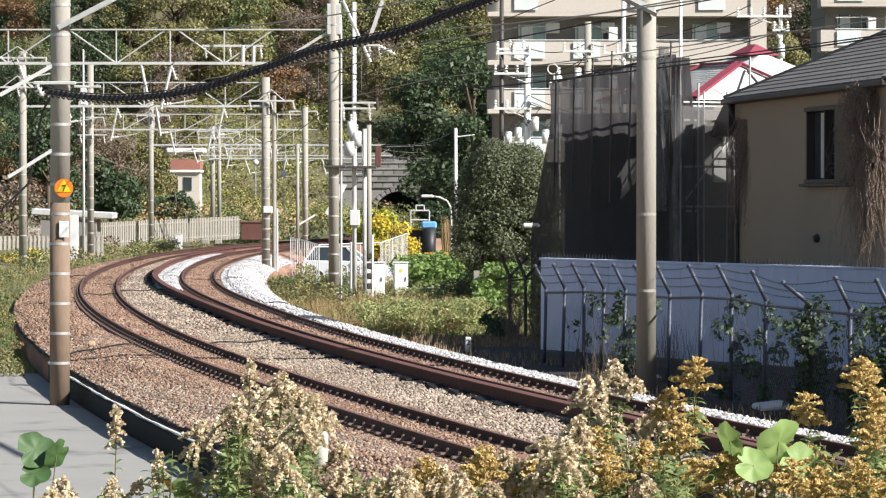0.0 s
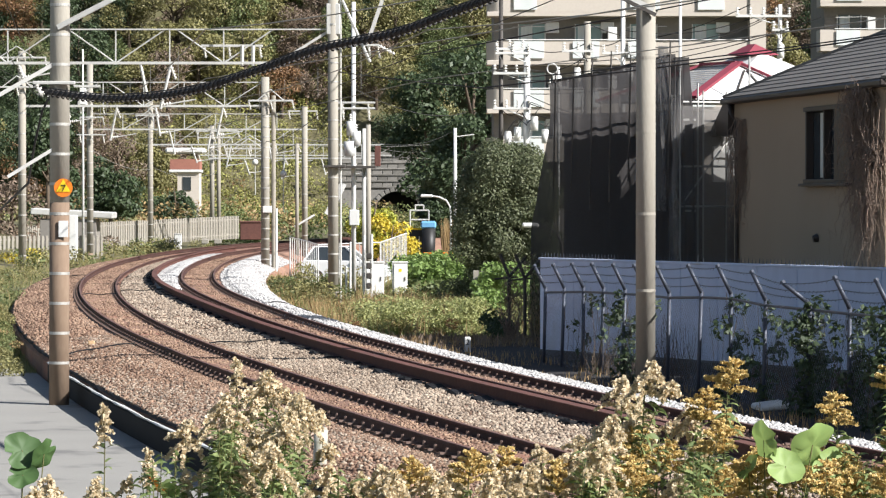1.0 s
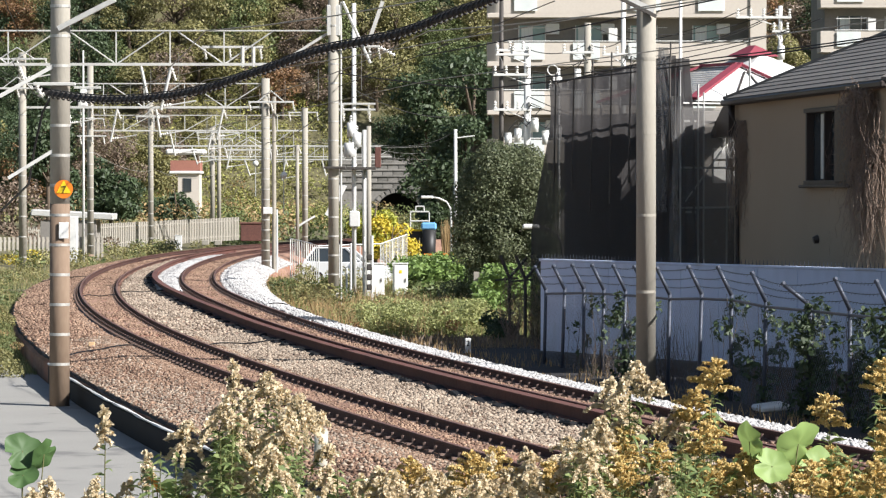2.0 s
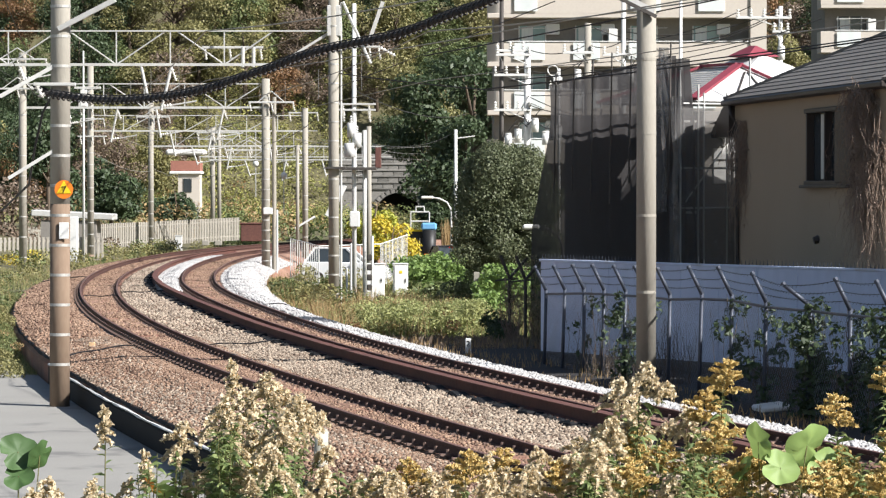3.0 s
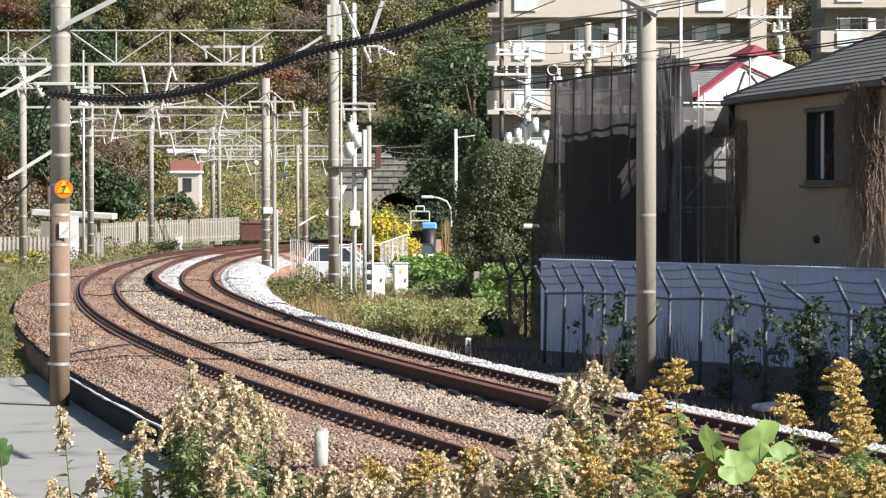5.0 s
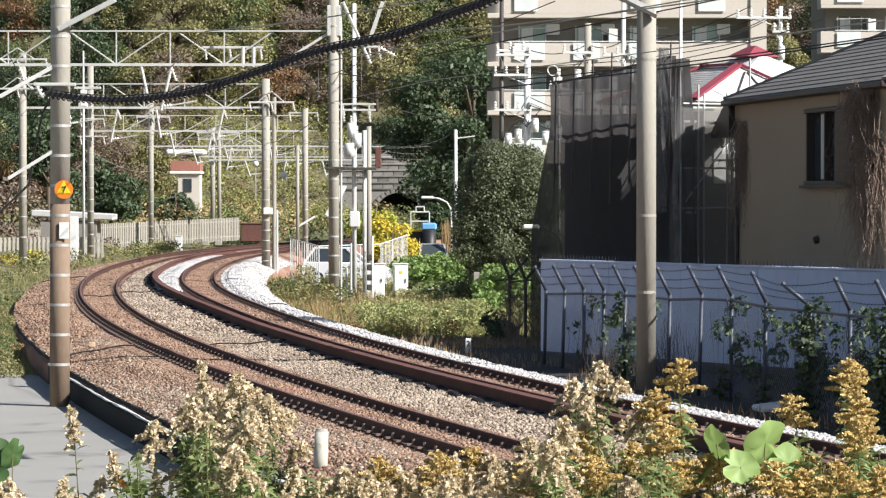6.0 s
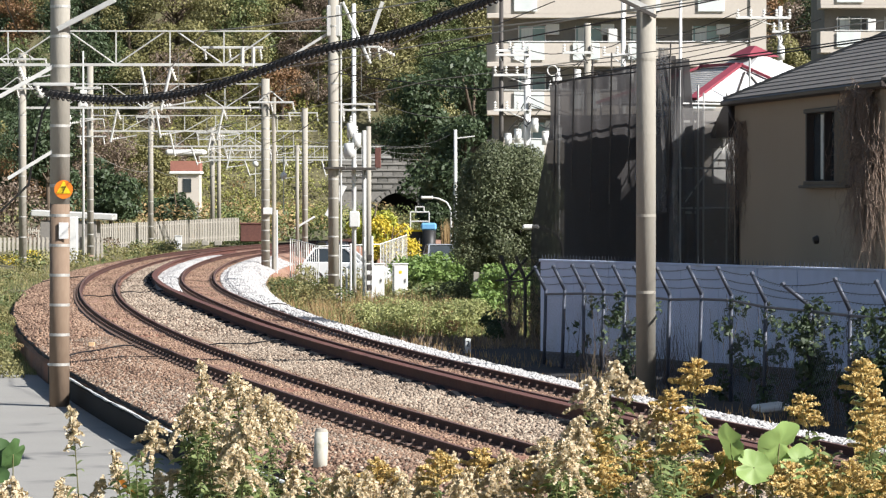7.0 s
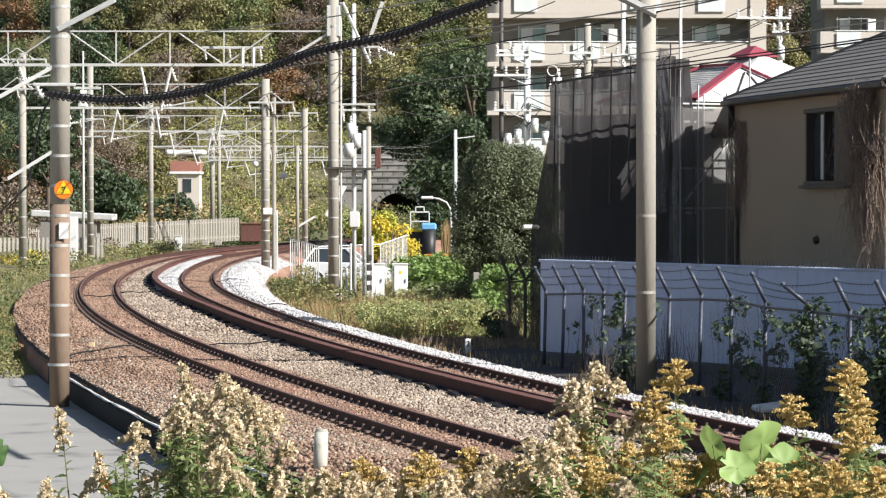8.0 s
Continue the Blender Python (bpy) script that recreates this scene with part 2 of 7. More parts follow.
def beam(a, b, w, h, bm=None):
    """A flat-sided bar of width w and height h from a to b."""
    bm = bm or bmesh.new()
    a, b = Vector(a), Vector(b)
    d = b - a
    side = Vector((d.y, -d.x, 0)) if abs(d.x) + abs(d.y) > 1e-4 else Vector((1, 0, 0))
    side.normalize()
    up = side.cross(d).normalized()
    m = Matrix((side, d.normalized(), up)).transposed().to_4x4()
    bmesh.ops.create_cube(bm, size=1, matrix=Matrix.Translation((a + b) / 2) @ m @ Matrix.Diagonal((w, d.length, h, 1)))
    return bm


def tube(points, r, n=6, bm=None, r_end=None):
    """A round cable or stem through points."""
    bm = bm or bmesh.new()
    pts = [Vector(p) for p in points]
    rings = []
    for i, p in enumerate(pts):
        d = (pts[min(i + 1, len(pts) - 1)] - pts[max(i - 1, 0)]).normalized()
        u = d.orthogonal().normalized() if abs(d.z) > 0.95 else d.cross(Vector((0, 0, 1))).normalized()
        v = d.cross(u)
        rr = r if r_end is None else r + (r_end - r) * i / (len(pts) - 1)
        rings.append([bm.verts.new(p + rr * (math.cos(k * math.tau / n) * u + math.sin(k * math.tau / n) * v)) for k in range(n)])
    for a, b in zip(rings, rings[1:]):
        for k in range(n):
            bm.faces.new((a[k], a[(k + 1) % n], b[(k + 1) % n], b[k]))
    bm.faces.new(rings[0][::-1])
    bm.faces.new(rings[-1])
    return bm


def sag(a, b, drop, n=16):
    a, b = Vector(a), Vector(b)
    return [a.lerp(b, i / n) - Vector((0, 0, drop * 4 * (i / n) * (1 - i / n))) for i in range(n + 1)]


def quads(name, verts, faces, mat, parent=None, smooth=False, at=None, label=""):
    me = bpy.data.meshes.new(name)
    me.from_pydata([tuple(v) for v in verts], [], faces)
    me.materials.append(mat)
    if smooth:
        me.polygons.foreach_set("use_smooth", [True] * len(me.polygons))
    return part(name, me, mat, parent, label, at=at)


# ---- plan of the tracks ----
CX, CY, R0 = 454.4, 153.6, 468.2


def ease(x, a, b):
    t = min(1.0, max(0.0, (x - a) / (b - a)))
    return t * t * (3 - 2 * t)


def on_arc(a, s, z=0.0):
    """The point a metres along the bend and s metres to the inner side of the outermost rail."""
    t = a / R0
    s = s + 0.001 * max(0.0, min(a, 60.0)) ** 2
    return Vector((CX - (R0 - s) * math.cos(t), CY + (R0 - s) * math.sin(t), z))


def arc_at(y, s):
    """How far along the bend the offset line s crosses that y."""
    return R0 * math.asin((y - CY) / (R0 - s))


def sweep(name, profile, a0, a1, step, mat, parent=None, closed=True, smooth=False, wobble=0.0, drift=None):
    """A section of (s, z) points drawn along the bend."""
    n = max(2, int(abs(a1 - a0) / step) + 1)
    rng = random.Random(name)
    verts, faces, k = [], [], len(profile)
    for i in range(n + 1):
        a = a0 + (a1 - a0) * i / n
        d = drift(a) if drift else 0.0
        verts += [on_arc(a, s + d + rng.uniform(-wobble, wobble), z + rng.uniform(-wobble, wobble) * 0.6) for s, z in profile]
    for i in range(n):
        for j in range(k if closed else k - 1):
            p, q = i * k + j, i * k + (j + 1) % k
            faces.append((p, p + k, q + k, q))
    if closed:
        faces += [tuple(range(k)), tuple(range(n * k, n * k + k))[::-1]]
    return quads(name, verts, faces, mat, parent, smooth)

# ---- ground, road, ballast, rails ----


def ground_height(x, y):
    """One sheet: low land beside the line, a bank under the camera, a wooded hill far behind."""
    h = -0.85
    h += 1.75 * (1 - ease(y, 15.0, 24.0))
    h += ease(y, 255.0, 330.0) * 0.8 + max(0.0, y - 333.0) * 0.55 * ease(y, 333, 342) * (1 - 0.6 * ease(y, 420, 700))
    inner = R0 - math.hypot(x - CX, y - CY)
    h += 0.42 * ease(inner, 4.0, 6.0) * (1 - ease(y, 77, 88)) * ease(y, 26, 40)
    h += 0.40 * ease(-inner, 1.5, 2.2) * ease(y, 75.5, 82) * (1 - ease(y, 160, 190))
    h -= 0.35 * ease(y, 148, 160) * (1 - ease(y, 192, 205)) * ease(x, -6, -4) * (1 - ease(x, 8, 12))
    h += ease(-x, 17.0, 30.0) * 1.5 * ease(y, 60, 120)
    if y > 84:
        h += 0.12 * noise.noise(Vector((x * 0.3, y * 0.3, 0)))
    return h


def build_ground():
    xs = [-1500, -700, -350, -200, -130] + [-90 + 3 * i for i in range(61)] + [130, 200, 350, 700, 1500]
    ys = [-600, -200, -60, -20] + [2.5 * i for i in range(0, 140)] + [350 + 12 * i for i in range(30)] + [900, 1400, 2500]
    verts = [(x, y, ground_height(x, y)) for y in ys for x in xs]
    n = len(xs)
    faces = [(j * n + i, j * n + i + 1, (j + 1) * n + i + 1, (j + 1) * n + i) for j in range(len(ys) - 1) for i in range(n - 1)]
    g = quads("ground", verts, faces, M_SOIL, smooth=True)
    # soil between the inner shoulder and the fence, darkened to paint its shade
    g.data.materials.append(M_SOIL_SHADED)
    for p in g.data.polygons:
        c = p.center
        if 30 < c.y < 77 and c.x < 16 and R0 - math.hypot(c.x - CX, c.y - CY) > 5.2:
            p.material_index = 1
    tagged(g, "weedy brown soil beside the railway line", "ground", kind="structure")


def track_drift(a):
    return -0.30 * ease(a, -70.0, -38.0)


def beam_drift(a):
    return -0.75 * ease(a, -72.0, -30.0)


A0, A1 = -137.0, 75.0


def build_bed():
    bed = sweep("ballast_bed", [(-1.98, -1.0), (-1.97, -0.42), (-1.85, -0.30), (-0.75, -0.13), (0.0, -0.12), (1.9, -0.12), (3.0, -0.07), (3.15, -0.10), (4.0, -0.14), (4.85, -0.13), (5.0, -0.06), (5.5, -0.08), (6.3, -0.42), (7.3, -1.3)],
                A0, A1, 0.6, M_BALLAST, wobble=0.02)
    tagged(bed, "rust-stained crushed stone bed of the double track", "ballast", kind="structure")
    rv, rf = [], []
    for k in range(41):
        p = on_arc(arc_at(24 + 51.3 * k / 40, -2.03), -2.03, -0.75)
        rv += [p, Vector((-60, p.y + 0.8, -0.75)), Vector((p.x, p.y, -1.0)), Vector((-60, p.y + 0.8, -1.0))]
    for k in range(40):
        q = 4 * k
        rf += [(q, q + 4, q + 5, q + 1), (q, q + 2, q + 6, q + 4)]
    rf += [(160, 162, 163, 161)]
    road = quads("road", rv, rf, M_ASPHALT)
    tagged(road, "worn grey asphalt lane beside the line", "road", kind="structure")
    edge = thing("retaining_kerb", "black-tarred low retaining kerb with its edge glint as a white strip", "kerb", kind="structure")
    KERB_END = arc_at(67.5, -2.0)
    sweep("kerb_body", [(-2.02, -1.0), (-2.02, -0.42), (-1.97, -0.38), (-1.86, -0.38), (-1.86, -1.0)], A0, KERB_END, 1.2, M_TROUGH, edge)
    # edge_rail is a white strip that paints the glint on the kerb's sunlit edge
    sweep("edge_rail", [(-1.99, -0.375), (-1.99, -0.35), (-2.035, -0.35), (-2.035, -0.375)], A0, KERB_END, 0.7, M_WHITE, edge, wobble=0.014)
    sweep("cap_cable", [(-1.95, -0.33), (-1.92, -0.29), (-1.88, -0.29), (-1.85, -0.33)], A0, 20, 0.8, M_TROUGH, edge, wobble=0.02)


RAIL = [(-0.064, -0.150), (0.064, -0.150), (0.064, -0.138), (0.012, -0.122), (0.009, -0.045), (0.033, -0.034), (0.033, -0.004), (0.028, 0.0), (-0.028, 0.0), (-0.033, -0.004), (-0.033, -0.034), (-0.009, -0.045), (-0.012, -0.122), (-0.064, -0.138)]


def build_track(s_left, drift, label):
    t = thing("railway_track", label, "track", group="railway tracks")
    for s, z in ((s_left + 0.033, 0.06), (s_left + 1.165, 0.0)):
        r = sweep("rail", [(s + p, z + q) for p, q in RAIL], A0, A1, 1.0, M_RAIL, t, drift=drift)
        r.data.materials.append(M_RAILHEAD)
        k = len(RAIL)
        for i, p in enumerate(r.data.polygons):
            if i < len(r.data.polygons) - 2 and i % k == 7:
                p.material_index = 1
    slab = mesh_of("sleeper", box((2.0, 0.24, 0.14), bevel=0.02), M_SLEEPER)
    lug = bmesh.new()
    box((0.15, 0.07, 0.03), (-0.125, 0, 0.012), bm=lug)
    rod((-0.11, 0, 0.0), (-0.11, 0, 0.08), 0.02, n=6, bm=lug)
    lug = mesh_of("clip", lug, M_CLIP)
    a, i = -122.0, 0
    while a < 40 and i < 290:
        d = drift(a) if drift else 0.0
        c = on_arc(a, s_left + 0.6 + d)
        tilt = pose(0, 0, 0, 0, math.degrees(0.053), -math.degrees(a / R0))
        part("sleeper", slab, M_SLEEPER, t, at=Matrix.Translation((c.x, c.y, -0.225)) @ tilt)
        if a < 5:
            for s, z in ((s_left + 0.033, 0.06), (s_left + 1.165, 0.0)):
                p = on_arc(a, s + d)
                part("clip", lug, M_CLIP, t, at=Matrix.Translation((p.x, p.y, z - 0.135)) @ tilt)
        a += 0.58
        i += 1
    return t


def build_tracks():
    build_track(0.0, None, "rust-brown rails on sleepers on a wide bend")
    build_track(3.62, track_drift, "rust-brown inner rails on sleepers beside white ballast")
    g = thing("ballast_girder", "rusty steel girder retaining ballast between the tracks", "girder", kind="structure")
    sweep("girder", [(3.02, -0.06), (3.20, -0.06), (3.20, -0.04), (3.13, -0.03), (3.13, 0.10), (3.20, 0.11), (3.20, 0.135), (3.02, 0.135), (3.02, 0.11), (3.09, 0.10), (3.09, -0.03), (3.02, -0.04)], -125, 20, 1.0, M_BEAM, g, drift=beam_drift)
    # black blocks paint the dark, shaded gaps under the girder
    foot = mesh_of("girder_foot", box((0.30, 0.55, 0.12), bevel=0.03), M_TROUGH)
    a, rng = -122.0, random.Random(5)
    while a < 15:
        p = on_arc(a, 2.86 + beam_drift(a))
        part("girder_foot", foot, M_TROUGH, g, at=pose(p.x, p.y, -0.09, rng.uniform(-5, 5), rng.uniform(-8, 8), -math.degrees(a / R0)))
        a += rng.uniform(1.3, 2.6)


def wall_frame(a, b):
    """Axes along a wall: x from a to b, y away from the track."""
    d = (Vector(b) - Vector(a))
    d.z = 0
    d.normalize()
    out = Vector((-d.y, d.x, 0))
    return Matrix((d, out, Vector((0, 0, 1)))).transposed().to_4x4()


WALL_A, WALL_B = Vector((2.05, 69.9, 0)), Vector((7.96, 60.9, 0))


def build_wall():
    d = (WALL_B - WALL_A).normalized()
    turn = wall_frame(WALL_A, WALL_B)
    wall = thing("boundary_wall", "white-painted concrete boundary wall of tall panels", "wall", kind="structure")
    n = int(((WALL_B - WALL_A).length + 7) / 1.19)
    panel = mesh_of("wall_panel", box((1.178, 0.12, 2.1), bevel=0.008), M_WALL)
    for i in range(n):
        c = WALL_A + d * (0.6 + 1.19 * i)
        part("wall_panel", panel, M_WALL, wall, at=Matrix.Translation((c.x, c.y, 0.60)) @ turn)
    mid = WALL_A + d * (n * 1.19 / 2)
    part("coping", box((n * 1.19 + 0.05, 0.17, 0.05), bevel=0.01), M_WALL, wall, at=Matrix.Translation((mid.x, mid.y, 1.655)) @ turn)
    part("footing", box((n * 1.19, 0.22, 0.9), bevel=0.03), M_FOOT, wall, "dark concrete footing along the wall", at=Matrix.Translation((mid.x, mid.y, -0.66)) @ turn)
    sp = bmesh.new()
    for i in range(int(n * 1.19 / 0.11)):
        rod((i * 0.11 - n * 0.595, 0, 0), (i * 0.11 - n * 0.595, 0, 0.10), 0.010, 0.003, n=4, bm=sp)
    strip = part("spike_strip", sp, M_FENCE, wall, "row of small grey spikes", at=Matrix.Translation((mid.x, mid.y, 1.68)) @ turn)
    tagged(strip, kind="stuff")


POSTS = [(2.09, 68.86, 1.09), (2.42, 67.38, 1.14), (2.74, 65.92, 1.19), (3.06, 64.44, 1.22), (3.39, 62.95, 1.24), (3.7, 61.52, 1.26), (4.02, 60.09, 1.26), (4.44, 58.17, 1.33), (4.81, 56.51, 1.36), (5.21, 54.66, 1.31), (5.69, 52.49, 1.32), (6.09, 50.69, 1.32), (6.48, 48.92, 1.33)]


def build_fence():
    fence = thing("chain_link_fence", "grey chain-link fence with leaning barbed-wire arms", "fence", kind="structure")
    tips, bends = [], []
    for i, (x, y, z) in enumerate(POSTS):
        lean = (0.03 * math.sin(i * 2.1), 0.02 * math.cos(i * 1.7))
        p = bmesh.new()
        rod((x - lean[0] - 0.04, y, -0.7), (x, y, z), 0.034, n=8, bm=p)
        tip = Vector((x - 0.22 - (0.2 if i == 10 else 0), y - 0.02, z + 0.43 - (0.12 if i == 10 else 0)))
        rod((x, y, z - 0.02), tip, 0.036, 0.034, n=8, bm=p)
        post = part("fence_post", p, M_FENCE, fence, smooth=True)
        part("cap", rod(tip, tip + Vector((-0.02, 0, 0.04)), 0.05, 0.03, n=8), M_FENCE, post)
        tips.append(tip)
        bends.append(Vector((x, y, z - 0.10)))
    for a, b in zip(bends, bends[1:]):
        part("top_rail", rod(a, b, 0.024, n=6), M_FENCE, fence)
        # woven mesh of crossing wires
        net = bmesh.new()
        width, height = (b - a).length, a.z + 0.45
        n = int((width + height) / 0.11)
        for k in range(n):
            u = k * 0.11
            for flip in (0, 1):
                p0, p1 = (max(0.0, u - height), min(u, height)), (min(u, width), max(0.0, u - width))
                if p1[0] - p0[0] < 0.05:
                    continue
                ends = []
                for q in (p0, p1):
                    f = q[0] / width if not flip else 1 - q[0] / width
                    ends.append(a.lerp(b, f) + Vector((-0.01, -0.01, -q[1])))
                rod(ends[0], ends[1], 0.0017, n=3, bm=net, caps=False)
        me = part("mesh_panel", net, M_MESHWIRE, fence)
        tagged(me, kind="stuff")
    for k in (0.98, 0.62, 0.28):
        for i in range(len(tips) - 1):
            a = bends[i] + Vector((0, 0, 0.1)) + (tips[i] - bends[i] - Vector((0, 0, 0.1))) * k
            b = bends[i + 1] + Vector((0, 0, 0.1)) + (tips[i + 1] - bends[i + 1] - Vector((0, 0, 0.1))) * k
            wire = tube(sag(a, b, 0.03, 6), 0.006, n=4)
            w = Vector(b) - Vector(a)
            for q in range(1, int(w.length / 0.16)):
                c = Vector(a) + w * (q * 0.16 / w.length) - Vector((0, 0, 0.03))
                rod(c - Vector((0.012, 0, 0.02)), c + Vector((0.012, 0, 0.02)), 0.004, n=3, bm=wire)
            part("barbed_wire", wire, M_FENCE, fence)


HOUSE_A, HOUSE_B = Vector((6.48, 75.35, 0)), Vector((8.01, 63.72, 0))


def build_house():
    """Beige two-storey house: local x along the shaded long wall towards the camera, y into the house."""
    turn = wall_frame(HOUSE_A, HOUSE_B)
    L, W, EZ = (HOUSE_B - HOUSE_A).length + 1.2, 7.0, 5.06
    h = thing("stucco_house", "beige stucco house with slate roof and dead vines", "house", at=Matrix.Translation((HOUSE_A.x, HOUSE_A.y, 0)) @ turn)
    wx0, wx1, wz0, wz1 = 6.80, 10.45, 3.24, 4.69
    # one skin with the window opening left out
    w = bmesh.new()
    gx, gz = (0.0, wx0, wx1, L), (-1.0, wz0, wz1, EZ)
    grid = [[w.verts.new((x, 0.0, z)) for z in gz] for x in gx]
    for i in range(3):
        for j in range(3):
            if (i, j) != (1, 1):
                w.faces.new((grid[i][j], grid[i + 1][j], grid[i + 1][j + 1], grid[i][j + 1]))
    bmesh.ops.recalc_face_normals(w, faces=w.faces)
    back = bmesh.ops.extrude_face_region(w, geom=w.faces[:])
    for v in back["geom"]:
        if isinstance(v, bmesh.types.BMVert):
            v.co.y += 0.18
    bmesh.ops.recalc_face_normals(w, faces=w.faces)
    part("long_wall", w, M_STUCCO, h)
    part("end_wall", box((0.18, W, EZ + 1), (L - 0.09, W / 2 + 0.09, EZ / 2 - 0.5)), M_STUCCO, h)
    part("back_wall", box((L, 0.18, EZ + 1), (L / 2, W, EZ / 2 - 0.5)), M_STUCCO, h)
    part("far_wall", box((0.18, W - 0.3, EZ + 1), (0.092, W / 2, EZ / 2 - 0.5)), M_STUCCO, h)
    part("interior_floor", box((L - 0.4, W - 0.4, 0.1), (L / 2, W / 2, 2.7)), M_FLAT_SHADED, h)
    win = part("window", box((wx1 - wx0, 0.03, wz1 - wz0), ((wx0 + wx1) / 2, 0.13, (wz0 + wz1) / 2)), M_PANE, h, "dark sliding window with a pale curtain")
    fr = bmesh.new()
    for x in (wx0 + 0.05, wx0 + 1.55, wx0 + 2.45, wx1 - 0.05):
        box((0.10 if x < wx0 + 1.5 or x > wx1 - 0.2 else 0.07, 0.16, wz1 - wz0 + 0.06), (x, 0.04, (wz0 + wz1) / 2), bevel=0.01, bm=fr)
    for z in (wz0, wz1):
        box((wx1 - wx0 + 0.1, 0.2, 0.09), ((wx0 + wx1) / 2, 0.03, z), bevel=0.01, bm=fr)
    part("frame", fr, M_TRIM, win)
    part("sill", box((wx1 - wx0 + 0.2, 0.28, 0.06), ((wx0 + wx1) / 2, -0.02, wz0 - 0.07), bevel=0.01), M_TRIM, win)
    cu = bmesh.new()
    for k in range(8):
        rod((wx0 + 0.80 + 0.06 * k, 0.108, wz0 + 0.08), (wx0 + 0.80 + 0.06 * k, 0.108, wz1 - 0.08), 0.028, n=6, bm=cu)
    part("curtain", cu, M_CURTAIN_DULL, win)
    part("shutter_box", box((wx1 - wx0 - 2.4, 0.14, wz1 - wz0), (wx0 + 3.2, -0.02, (wz0 + wz1) / 2), bevel=0.02), M_TRIM, h)
    # hipped roof, slates in courses
    over, rise, run = 0.12, math.tan(radians(25)), W / 2 + 0.12
    slope = math.atan(rise)
    xe, xr, top = (-0.45, L + 0.45), (-0.45 + run, L + 0.45 - run), EZ + 0.05 + rise * run
    lo = [Vector((x, y, EZ + 0.05)) for x, y in ((xe[0], -over), (xe[1], -over), (xe[1], W + over), (xe[0], W + over))]
    hi = [Vector((x, W / 2, top)) for x in xr]
    for name, ring in (("roof_slope", (lo[0], lo[1], hi[1], hi[0])), ("roof_slope", (lo[2], lo[3], hi[0], hi[1])), ("hip_slope", (lo[3], lo[0], hi[0])), ("hip_slope", (lo[1], lo[2], hi[1]))):
        rb = bmesh.new()
        rb.faces.new([rb.verts.new(p) for p in ring])
        bmesh.ops.solidify(rb, geom=rb.faces[:], thickness=0.08)
        deck = part(name, rb, M_ROOF, h)
        if ring[0] is lo[0]:
            for k in range(int(run / math.cos(slope) / 0.26)):
                u = (0.13 + 0.26 * k) * math.cos(slope)
                part("slate_course", box((xe[1] - xe[0] - 2 * u, 0.30, 0.022), turn=pose(0, 0, 0, -3.2)), M_ROOF, deck,
                     at=Matrix.Translation(((xe[0] + xe[1]) / 2, -over + u, EZ + 0.068 + rise * u)) @ pose(0, 0, 0, math.degrees(slope)))
    part("ridge_cap", beam(hi[0] + Vector((0, 0, 0.03)), hi[1] + Vector((0, 0, 0.03)), 0.28, 0.08), M_ROOF, h)
    for a, b in ((lo[0], hi[0]), (lo[1], hi[1])):
        part("hip_cap", beam(a + Vector((0, 0, 0.03)), b + Vector((0, 0, 0.03)), 0.20, 0.06), M_ROOF, h)
    part("gutter", box((L + 0.9, 0.13, 0.13), (L / 2, -over - 0.05, EZ - 0.02), bevel=0.03), M_TRIM, h)
    part("soffit", box((L + 0.8, over - 0.02, 0.05), (L / 2, -over / 2 + 0.02, EZ - 0.06)), M_TRIM, h)
    # low pent roof that falls away beyond the far gable
    hood = bmesh.new()
    prof = ((-0.40, EZ), (-1.90, EZ - 0.64), (-1.90, EZ - 0.78), (-0.01, EZ - 0.78), (-0.01, EZ - 0.02))
    ends = [[hood.verts.new((x, y, z)) for x, z in prof] for y in (-0.14, 0.30)]
    for k in range(5):
        hood.faces.new((ends[0][k], ends[0][(k + 1) % 5], ends[1][(k + 1) % 5], ends[1][k]))
    hood.faces.new(ends[0][::-1])
    hood.faces.new(ends[1])
    bmesh.ops.recalc_face_normals(hood, faces=hood.faces)
    part("pent_roof", hood, M_TRIM, h, "dark brown boxed eave")
    part("downpipe", tube([(0.2, -0.17, EZ - 0.1), (0.35, -0.15, EZ - 0.30), (0.5, -0.07, EZ - 0.55), (0.52, -0.06, 3), (0.52, -0.06, -0.8)], 0.045, n=8), M_TRIM, h, "dark brown rainwater pipe")
    v = part("vent_cover", rod((7.75, -0.10, 2.09), (7.75, 0.0, 2.12), 0.07, 0.09, n=12), M_TRIM, h)
    lamp = part("wall_lamp", box((0.25, 0.5, 0.12), (L + 0.15, 1.0, 4.45), bevel=0.03), M_TRIM, h)
    # dead vines
    rng = random.Random(11)
    for name, x0, x1, n, ztop, zmin in (("vine_mass", 10.85, 12.4, 300, 5.0, 3.2), ("vine_strand", 10.9, 12.6, 90, 4.2, 0.9), ("vine_strand", 11.7, 12.9, 150, 4.0, 0.0), ("vine_strand", 0.35, 1.3, 75, 4.6, 0.0)):
        vb = bmesh.new()
        for k in range(n):
            x, z = rng.uniform(x0, x1), ztop - rng.random() ** 2 * 0.6
            y = -rng.uniform(0.02, 0.30 if n > 100 else 0.06)
            pts = [(x, y, z)]
            low = rng.uniform(zmin, zmin + (1.6 if n > 100 else 2.5))
            while pts[-1][2] > low and len(pts) < 18:
                q = pts[-1]
                wild = 0.30 if x0 > 5 else 0.13
                pts.append((max(0.12, q[0] + rng.uniform(-wild, wild)), min(-0.015, q[1] + rng.uniform(-0.08, 0.08)), q[2] - rng.uniform(-0.10, 0.30)))
            if len(pts) > 2:
                tube(pts, rng.uniform(0.004, 0.009) if x0 > 5 else rng.uniform(0.007, 0.013), n=4, bm=vb, r_end=0.002)
